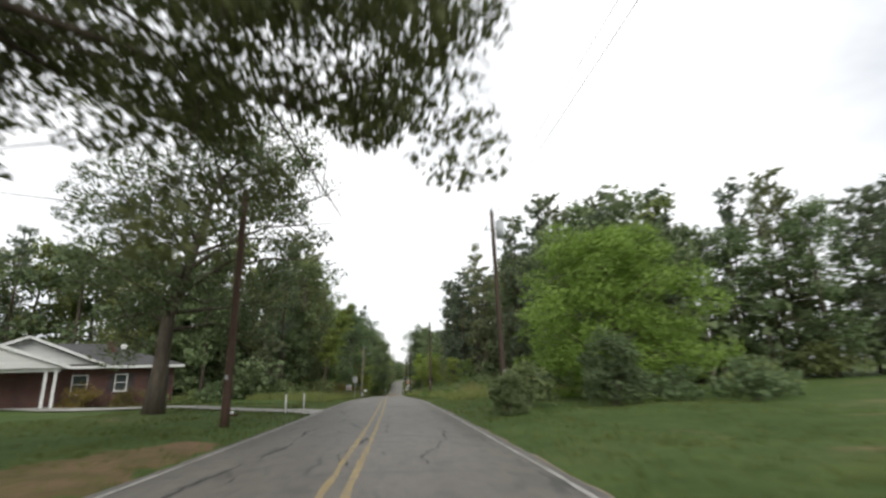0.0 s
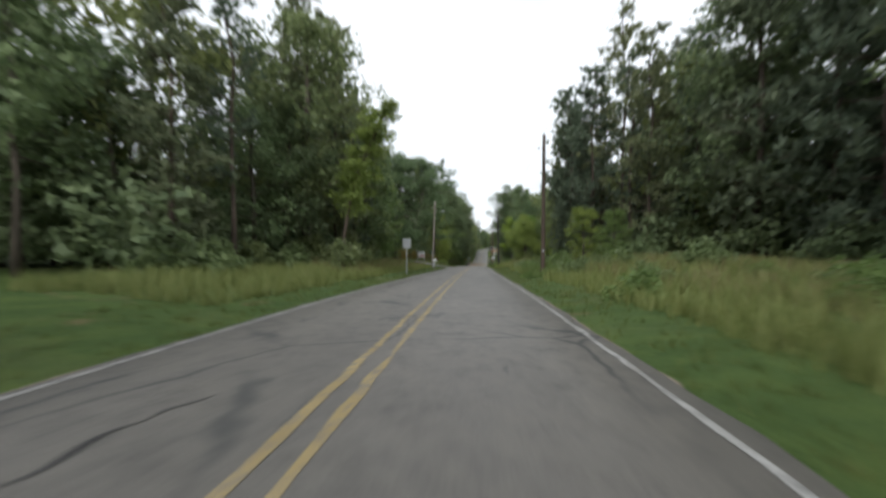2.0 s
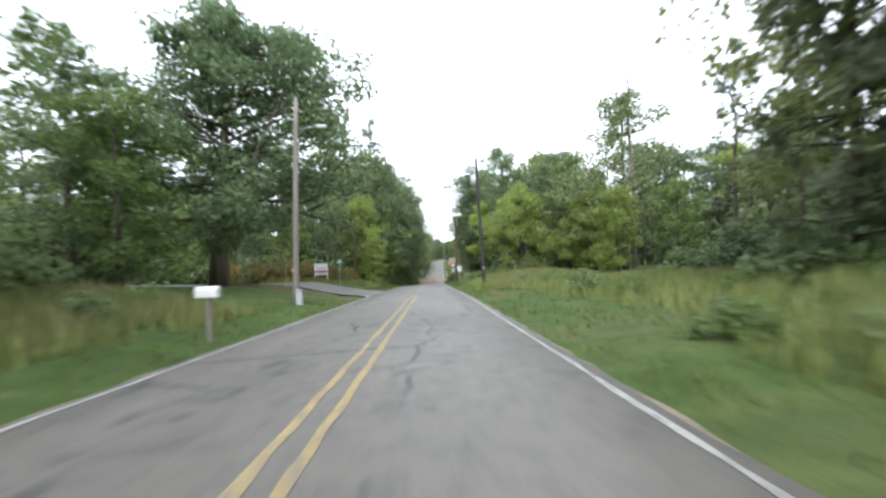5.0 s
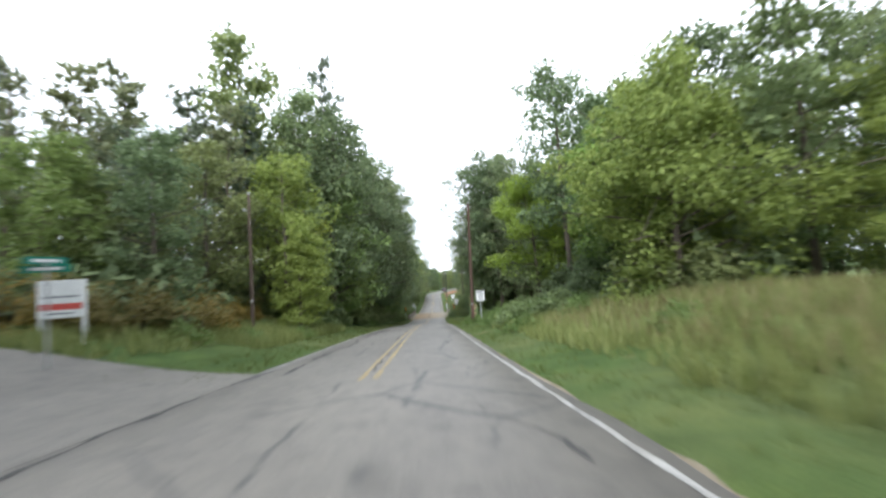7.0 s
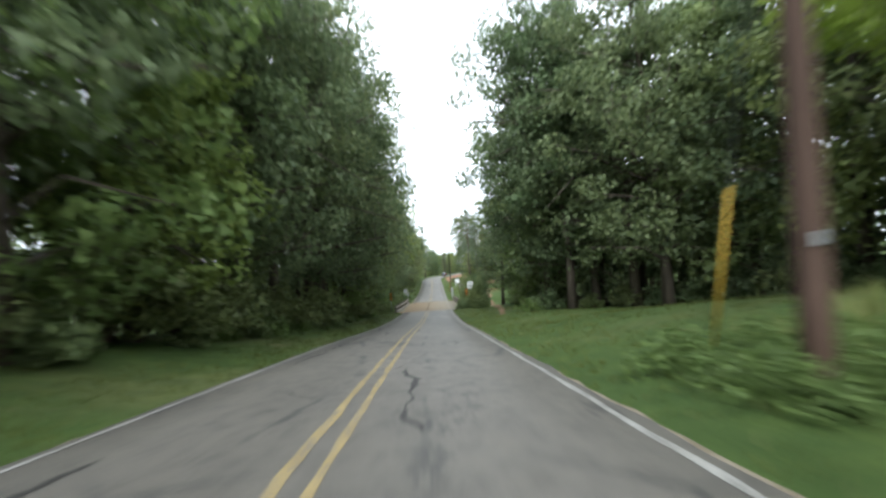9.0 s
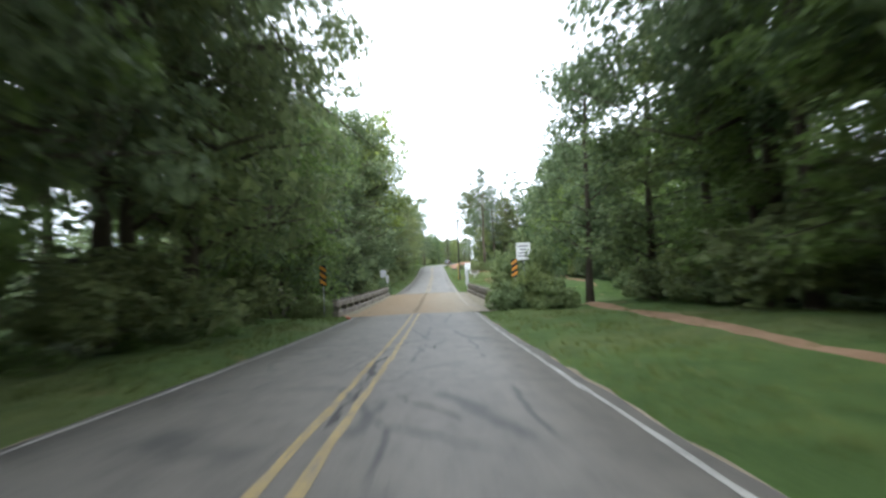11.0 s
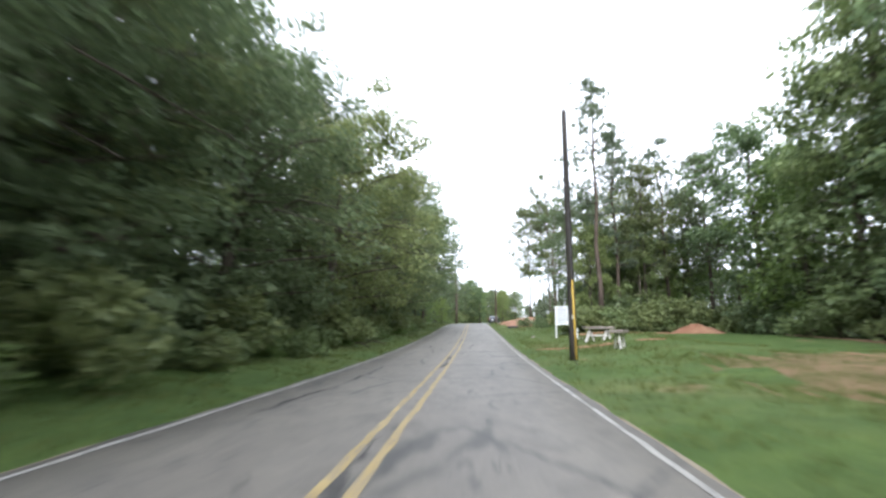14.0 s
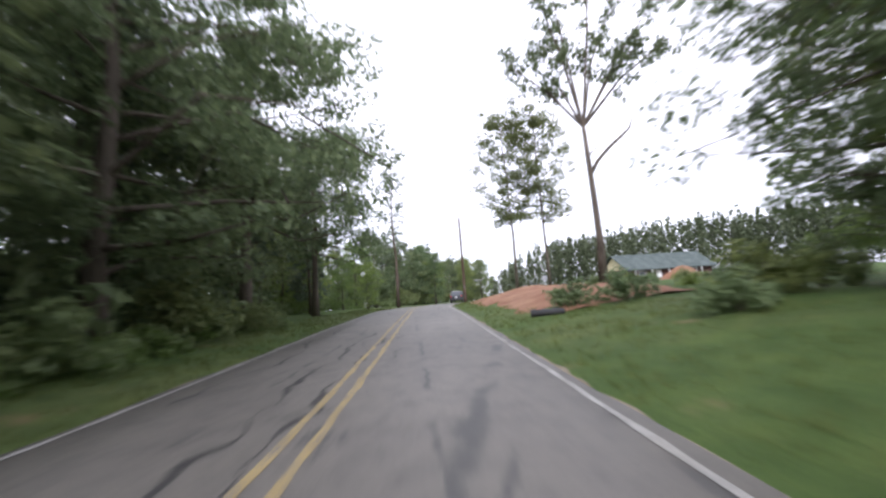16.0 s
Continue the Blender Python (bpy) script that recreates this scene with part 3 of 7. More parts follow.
WOODS = "trees of the roadside woods"
SCRUB = "shrubs along the wood edge"
KINDS = {
    "oak_a": ("tree", "trunk", "crown", lambda: broadleaf(11, 15, 4.4, 0.12, 0.2, 24, 60, 0.285, 1.15, sides=6, simple=True, top=0.66, twig=0.22), M_BARK, M_LEAF, "tall broad-leaved tree in dense green leaf", "tree", WOODS),
    "oak_b": ("tree", "trunk", "crown", lambda: broadleaf(12, 17, 4.8, 0.2, 0.24, 24, 60, 0.29, 1.2, (0.8, 0.3), sides=6, simple=True, top=0.66, twig=0.22), M_BARK, M_LEAF_DARK, "tall dark green broad-leaved tree", "tree", WOODS),
    "oak_c": ("tree", "trunk", "crown", lambda: broadleaf(13, 13, 4.0, 0.1, 0.17, 23, 66, 0.26, 1.05, sides=6, simple=True, top=0.66, twig=0.22), M_BARK, M_LEAF_LIGHT, "fresh green broad-leaved tree, branched to the ground", "tree", WOODS),
    "oak_d": ("tree", "trunk", "crown", lambda: broadleaf(14, 18, 4.2, 0.34, 0.23, 21, 60, 0.285, 1.1, (-0.6, 0.6), sides=6, simple=True, top=0.66, twig=0.22), M_BARK, M_LEAF, "high-crowned broad-leaved tree with bare lower trunk", "tree", WOODS),
    "back_a": ("tree", "trunk", "crown", lambda: broadleaf(21, 16, 4.8, 0.12, 0.2, 14, 34, 0.5, 1.4, sides=5, simple=True, top=0.66, twig=0.22), M_BARK, M_LEAF_DARK, "broad-leaved tree standing deep in the woods", "tree", WOODS),
    "back_b": ("tree", "trunk", "crown", lambda: broadleaf(22, 18, 4.6, 0.25, 0.2, 14, 34, 0.5, 1.4, sides=5, simple=True, top=0.66, twig=0.22), M_BARK, M_LEAF, "broad-leaved tree standing deep in the woods", "tree", WOODS),
    "pine_a": ("pine_tree", "trunk", "crown", lambda: pine(31, 18, 3.0, 0.3, 0.19, 15, 6, 10), M_PINE_BARK, M_NEEDLE, "tall pine with a bare straight trunk", "pine tree", WOODS),
    "pine_b": ("pine_tree", "trunk", "crown", lambda: pine(32, 16, 3.0, 0.2, 0.17, 17, 6, 10), M_PINE_BARK, M_NEEDLE, "dark pine with needles low on the trunk", "pine tree", WOODS),
    "pine_c": ("pine_tree", "trunk", "crown", lambda: pine(33, 17.5, 3.3, 0.1, 0.18, 25, 8, 7, 0.5, 6, 0.1), M_PINE_BARK, M_NEEDLE, "dense dark pine with a pointed crown", "pine tree", WOODS),
    "slender": ("slender_tree", "trunk", "crown", lambda: broadleaf(41, 21, 3.5, 0.36, 0.2, 26, 75, 0.24, 0.95, (0.3, 0.1), 1.0, simple=True), M_BARK, M_LEAF_GREY, "tall slender tree with thin leaf standing in the clearing", "tree", "slender trees in the clearing"),
    "shrub_a": ("shrub", "stem", "foliage", lambda: shrub(51, 2.2, 1.5, 6, 26, 36, 0.225), M_BARK, M_LEAF, "leafy green shrub in the undergrowth", "shrub", SCRUB),
    "shrub_b": ("shrub", "stem", "foliage", lambda: shrub(52, 1.5, 1.4, 5, 22, 30, 0.19), M_BARK, M_LEAF_LIGHT, "light green shrub in the tall grass", "shrub", SCRUB),
    "shrub_c": ("shrub", "stem", "foliage", lambda: shrub(53, 3.4, 1.9, 6, 30, 38, 0.26), M_BARK, M_LEAF_DARK, "tall dark shrub under the trees", "shrub", SCRUB),
    "thicket": ("shrub", "stem", "foliage", lambda: shrub(55, 4.6, 2.4, 3, 20, 19, 0.4), M_BARK, M_LEAF_DARK, "dense thicket under the trees", "shrub", SCRUB),
    "shrub_rust": ("rusty_shrub", "stem", "foliage", lambda: shrub(54, 2.6, 1.9, 9, 30, 60, 0.15), M_BARK, M_RUST, "rusty brown-green shrub at the wood's foot", "shrub", "rusty shrubs below the pines"),
}


def wood_belt(side, y0, y1, edge, kinds, depth_rows=2, gap=4.2, seed=0, size=(0.85, 1.15), back=("back_a", "back_b"), under=("shrub_a", "shrub_c"), thick=(1.5,), tall=(0.92, 1.12)):
    """Rows of trees from the wood's edge inwards, with shrubs at its foot."""
    rng = np.random.default_rng(seed + 700)
    for row in range(depth_rows):
        y = y0 + rng.uniform(0, gap)
        while y < y1:
            e = edge(y) if callable(edge) else edge
            d = e + row * 4.6 + rng.uniform(-0.9, 1.3)
            k = kinds[rng.integers(len(kinds))] if row < 2 else back[rng.integers(len(back))]
            if row == 1 and rng.uniform() < 0.75:
                k = back[rng.integers(len(back))]
            plant(k, float(road_x(y)) + side * d, y, rng.uniform(*size), rng.uniform(0, 360), rng.uniform(*tall))
            y += gap * rng.uniform(0.75, 1.3) * (1.0 if row == 0 else 1.3)
    y = y0
    while y < y1 and under:
        e = edge(y) if callable(edge) else edge
        put = plant if side > 0 else scatter
        put(under[rng.integers(len(under))], float(road_x(y)) + side * (e - rng.uniform(0.2, 1.6)), y, rng.uniform(0.6, 1.15), rng.uniform(0, 360))
        y += rng.uniform(1.6, 3.4)
    for inset in (thick if under else ()):
        y = y0
        while y < y1:
            e = edge(y) if callable(edge) else edge
            scatter("thicket", float(road_x(y)) + side * (e + inset + rng.uniform(-0.7, 0.7)), y, rng.uniform(0.75, 1.2), rng.uniform(0, 360))
            y += rng.uniform(2.4, 3.8)


BL = ("oak_a", "oak_b", "oak_c", "oak_d")
PN = ("pine_a", "pine_b", "pine_a", "oak_b")
MX = ("oak_a", "pine_c", "oak_b", "pine_a", "pine_c")
# left of the road
wood_belt(-1, 46, 60, 11.0, MX, seed=1, gap=3.4, depth_rows=3, size=(0.64, 0.8))
wood_belt(-1, 60, 78, 11.0, MX, seed=21, gap=3.6)
wood_belt(-1, 78, 90, 12.0, BL, seed=2, depth_rows=2, tall=(1.1, 1.3))
wood_belt(-1, 138, 147, 11.5, MX, seed=23, size=(0.7, 0.82))
wood_belt(-1, 128, 138, 10.5, MX, seed=3, size=(0.58, 0.72), under=("shrub_rust", "shrub_a"))
wood_belt(-1, 146, 203, 8.4, ("oak_c", "oak_a", "oak_c", "oak_b", "pine_a"), seed=4, gap=5.0, size=(1.0, 1.2), depth_rows=2, tall=(1.15, 1.4))
wood_belt(-1, 203, 228, 9.6, ("oak_a", "oak_d", "oak_c", "pine_a"), seed=5, gap=5.6, depth_rows=2, size=(0.95, 1.15), tall=(1.05, 1.25))
for y0_, y1_ in ((228, 258), (286, 300)):
    wood_belt(-1, y0_, y1_, 10.5, ("oak_d", "oak_a", "oak_b"), seed=6, gap=5.0, depth_rows=2, size=(0.85, 1.05), back=("oak_d", "back_a"), under=None)
for k in range(56):
    scatter("thicket", float(road_x(229 + 1.3 * k)) - 10.5 - 2.0 * math.sin(k * 1.9), 229 + 1.3 * k, 1.0 + 0.2 * math.sin(k * 1.3), k * 51)
for k in range(34):
    scatter(("shrub_c", "shrub_a")[k % 2], float(road_x(229 + 2.1 * k)) - 6.9 - 0.9 * math.sin(k * 2.3), 229 + 2.1 * k, 0.7 + 0.25 * math.sin(k * 1.7), k * 77)
wood_belt(-1, 302, 345, 13.5, ("oak_d", "pine_a", "oak_c"), seed=7, gap=5.0, size=(0.55, 0.75), depth_rows=2, under=("shrub_b", "shrub_a"))
wood_belt(-1, 345, 430, 10.0, ("back_a", "pine_b", "back_b", "oak_c"), seed=27, gap=5.0, size=(0.6, 0.8), depth_rows=2)
# right of the road
wood_belt(1, 36, 60, 16.5, ("pine_c", "oak_b", "pine_c", "oak_a"), seed=8, gap=3.3, depth_rows=3)
wood_belt(1, 60, 88, 12.5, ("pine_c", "pine_a", "pine_c", "oak_b"), seed=9, gap=3.6, depth_rows=3, back=("pine_b", "back_a"), size=(0.85, 1.08))
wood_belt(1, 88, 106, 19.0, PN, seed=10, size=(0.65, 0.85))
wood_belt(1, 124, 137, 11.5, ("oak_c", "oak_a", "oak_c"), seed=11, size=(0.62, 0.76))
wood_belt(1, 137, 150, 12.3, ("oak_c", "oak_a", "oak_d"), seed=31, size=(0.85, 1.0), tall=(1.05, 1.25))
wood_belt(1, 152, 186, lambda y: 20.5 - 9.5 * float(smooth(166, 186, y)), ("oak_b", "oak_a", "oak_d"), seed=12, size=(1.15, 1.4))
wood_belt(1, 186, 205, 12.8, BL, seed=13, depth_rows=2, size=(0.85, 1.1))
wood_belt(1, 207, 276, 21.0, ("oak_c", "oak_c", "oak_a"), seed=14, size=(0.92, 1.18))
wood_belt(1, 277, 287, 11.4, ("oak_c", "oak_a", "oak_c", "pine_b"), seed=15, gap=4.0, size=(0.6, 0.8), under=("shrub_b", "shrub_a"), back=("oak_c", "oak_a"))
for k in range(18):
    scatter(("shrub_c", "shrub_a")[k % 2], 9.4 + 0.8 * k, 272.6 + 0.7 * math.sin(k * 1.9) + 0.3 * k, 0.85 + 0.2 * math.sin(k * 2.7), k * 61)
    scatter("shrub_a", 9.6 + 0.85 * k, 274.8 + 0.8 * math.sin(k * 2.9) + 0.25 * k, 0.95 + 0.2 * math.sin(k * 2.1), k * 43)


# woods that close the view across the clearings
def wood_line(x0, y0, x1, y1, kinds, gap, seed, size=(0.85, 1.15), rows=2, under=("shrub_a", "shrub_c")):
    rng = np.random.default_rng(seed + 900)
    L = math.hypot(x1 - x0, y1 - y0)
    nx, ny = -(y1 - y0) / L, (x1 - x0) / L
    for r in range(rows):
        s = rng.uniform(0, gap)
        while s < L:
            u = s / L
            x, y = x0 + (x1 - x0) * u + nx * r * 4.5 + rng.uniform(-1, 1), y0 + (y1 - y0) * u + ny * r * 4.5 + rng.uniform(-1, 1)
            plant(kinds[rng.integers(len(kinds))], x, y, rng.uniform(*size), rng.uniform(0, 360), rng.uniform(0.92, 1.1))
            if r == 0:
                plant(under[rng.integers(len(under))], x - nx * 1.5 + rng.uniform(-1.5, 1.5), y - ny * 1.5, rng.uniform(0.7, 1.2), rng.uniform(0, 360))
            s += gap * rng.uniform(0.8, 1.3)
    for r in (0.5,):
        s = 0.0
        while s < L:
            u = s / L
            scatter("thicket", x0 + (x1 - x0) * u + nx * r + rng.uniform(-0.6, 0.6), y0 + (y1 - y0) * u + ny * r + rng.uniform(-0.6, 0.6), rng.uniform(0.8, 1.25), rng.uniform(0, 360))
            s += rng.uniform(2.4, 3.6)


wood_line(-46, 42, -16, 52, ("back_a", "pine_b", "oak_b"), 4.5, 1)
wood_line(-60, 134, -14, 132, MX, 4.2, 2, (0.65, 0.85), rows=1)
wood_line(-44, 151, -12.5, 147, ("pine_a", "pine_a", "oak_d"), 4.0, 12, (0.92, 1.02), rows=1)
wood_line(15, 132, 55, 120, ("oak_c", "oak_b", "oak_a"), 4.5, 3, (0.86, 1.02))
wood_line(22, 42, 50, 26, ("pine_c", "oak_a", "pine_c", "pine_b"), 3.3, 4, (0.85, 1.08), rows=2)
wood_line(52, 24, 60, -20, ("back_a", "pine_b"), 6, 5, rows=1)
wood_line(-8, 402, 6, 450, ("oak_a", "pine_b"), 4.0, 7, (0.7, 0.95), rows=2)


def far_woods():
    """The woods further in, that no one could count: crowns of leaf on thin trunks, standing close."""
    rng = np.random.default_rng(77)
    V, F, M, base = [], [], [], 0
    for side in (-1, 1):
        for _ in range(1150):
            y = rng.uniform(-60, 460)
            if side > 0 and y > 296:
                continue
            d = 23 + rng.uniform(0, 1) ** 1.3 * (24 + 9 * math.sin(y * 0.07 + side) + 5 * math.sin(y * 0.19))
            if side > 0 and 206 < y < 300:
                d += 10
            if side < 0 and y < 60:
                d += 22
            if side > 0 and y < 36:
                d += 26
            if 92 < y < 130:
                d += 8
            low = 1.0
            if side < 0 and y > 146:
                low = 0.85 if y < 232 else (0.3 if 254 < y < 296 else 0.75)
            x = float(road_x(y)) + side * d
            g = float(ground_z(x, y))
            H = rng.uniform(8, 13.5) * low
            n = 60
            q = unit(rng.normal(size=(n, 3))) * rng.uniform(0.45, 1.0, (n, 1)) ** 0.6 * np.array([2.3, 2.3, H * 0.42])
            q += np.array([x, y, g + H * 0.55]) + rng.normal(0, 0.25, (n, 3))
            nrm = unit(q - np.array([x, y, g + H * 0.35]) + rng.normal(size=(n, 3)) * 1.2 + np.array([0, 0, 1.2]))
            lv, lf = leaves_at(q, nrm, 0.88, rng, 0.75, True)
            tv, tf = tube([(x, y, g - 0.1), (x + rng.normal(0, 0.2), y, g + H * 0.7)], [0.16, 0.05], 4, False)
            V += [lv, np.array([tuple(p) for p in tv])]
            F += [tuple(int(i) + base for i in f) for f in lf]
            base += len(lv)
            F += [tuple(i + base for i in f) for f in tf]
            base += len(tv)
            M += [0] * len(lf) + [1] * len(tf)
    ob = new("far_woods", mesh_of("far_woods", np.concatenate(V), F, [M_LEAF_DARK, M_BARK], M))
    tagged(ob, "dense dark green leaf of the woods further in", "woods", "", "stuff")


far_woods()


def ridge():
    """The wooded ridge behind the clearing: a close stand of pointed conifers."""
    rng = np.random.default_rng(78)
    C, N = [], []
    for _ in range(860):
        u = rng.uniform(0, 1)
        x, y = 30 + 190 * u + rng.normal(0, 3), 432 - 55 * u + rng.uniform(0, 34)
        g = float(road_z(400)) + 3.0 * float(smooth(0.0, 0.4, u))
        H = (9 + 10 * float(smooth(0.0, 0.09, u)) + 4 * u) * rng.uniform(0.8, 1.02)
        n = 80
        t = rng.uniform(0, 1, n) ** 0.75
        a = rng.uniform(0, 6.283, n)
        r = (0.35 + 2.6 * (1 - t)) * rng.uniform(0.5, 1.05, n)
        C.append(np.stack([x + r * np.cos(a), y + r * np.sin(a), g - 0.5 + t * H], 1))
        N.append(np.stack([np.cos(a), np.sin(a), np.full(n, 0.9)], 1) + rng.normal(0, 0.5, (n, 3)))
    V, F = leaves_at(np.concatenate(C), unit(np.concatenate(N)), 0.95, rng, 0.8, True)
    tagged(new("wooded_ridge", mesh_of("wooded_ridge", V, F, M_FAR)), "dark wooded ridge of conifers behind the clearing", "woods", "", "stuff")


ridge()

# ---- trees that stand alone ----
def forked_tree():
    """A tall thin-leaved tree: a bare trunk that parts into rising stems, with one crooked limb below."""
    rng = np.random.default_rng(81)
    fork = np.array([-0.15, 0.0, 11.2])
    wood = [tube([(0, 0, 0), (0.1, 0, 3.0), (0.05, 0.05, 6.0), (-0.08, 0, 9.0), tuple(fork)], [0.34, 0.24, 0.2, 0.17, 0.14], 9)]
    wood.append(tube([(0.0, 0, 7.6), (0.6, 0.1, 8.5), (1.5, 0.1, 9.4), (2.4, 0.2, 10.1), (3.1, 0.2, 10.7), (3.5, 0.2, 11.7)], [0.15, 0.13, 0.11, 0.1, 0.07, 0.03], 7))
    wood.append(tube([(-0.05, 0, 8.8), (0.4, -0.2, 9.3), (1.1, -0.2, 9.4)], [0.06, 0.04, 0.012], 5, False))
    cents, crad = [], []
    for k, (dx, dy, dz) in enumerate(((-5.2, 0.6, 5.2), (-3.2, -2.4, 8.4), (-0.6, 1.8, 11.5), (1.4, -0.6, 12.5), (3.6, 2.2, 9.0), (4.4, -1.8, 5.2), (7.2, 0.4, 6.2), (5.8, -1.2, 8.4), (-1.4, 3.0, 6.4))):
        end = fork + np.array([dx, dy, dz])
        mid = fork + np.array([dx * 0.42, dy * 0.42, dz * 0.5]) + rng.normal(0, 0.2, 3)
        wood.append(tube([fork - np.array([0, 0, 0.3]), mid, end], [0.11, 0.075, 0.015], 5, False))
        for _ in range(15):
            u = rng.uniform(0.3, 1.0)
            st = mid + (end - mid) * (u * 2 - 1) if u > 0.5 else fork + (mid - fork) * u * 2
            d = unit(rng.normal(size=(1, 3)) + np.array([[0.25 * dx, 0.25 * dy, 1.2]]))[0]
            en = st + d * rng.uniform(0.8, 2.2)
            wood.append(tube([st, en], [0.025, 0.008], 3, False))
            for q in (0.55, 0.85, 1.05):
                cents.append(st + (en - st) * q + rng.normal(0, 0.15, 3))
                crad.append(rng.uniform(0.3, 0.55))
    return joined(wood), clump_leaves(np.array(cents), crad, 13, 0.27, rng, 0.8, 0.75, True)


def leaning_tree():
    """A tree that leans towards the road, with one long branch held out over the lane."""
    (wv, wf), (lv, lf) = broadleaf(67, 17, 4.6, 0.45, 0.24, 26, 85, 0.22, 1.0, (4.2, 0), 0.35, simple=True, twig=0.18)
    rng = np.random.default_rng(67)
    limb = [tube([(0.6, 0, 6.8), (3.0, -0.3, 8.6), (5.4, -0.4, 9.6), (8.3, -0.4, 9.4)], [0.1, 0.08, 0.05, 0.015], 6, False)]
    cents = []
    for k in range(16):
        x = 4.6 + 3.7 * k / 15
        st = np.array([x, -0.35, 9.3 + 0.25 * math.sin(k)])
        en = st + np.array([rng.uniform(0.1, 0.8), rng.normal(0, 0.7), rng.uniform(-1.1, 0.5)])
        limb.append(tube([st, en], [0.02, 0.008], 3, False))
        cents += [st + (en - st) * q for q in (0.4, 0.7, 1.0)]
    more = clump_leaves(np.array(cents), rng.uniform(0.3, 0.5, len(cents)), 17, 0.22, rng, 0.9, 0.75, True)
    return joined([(wv, wf)] + limb), (np.concatenate([lv, more[0]]), np.concatenate([lf, more[1] + len(lv)]))


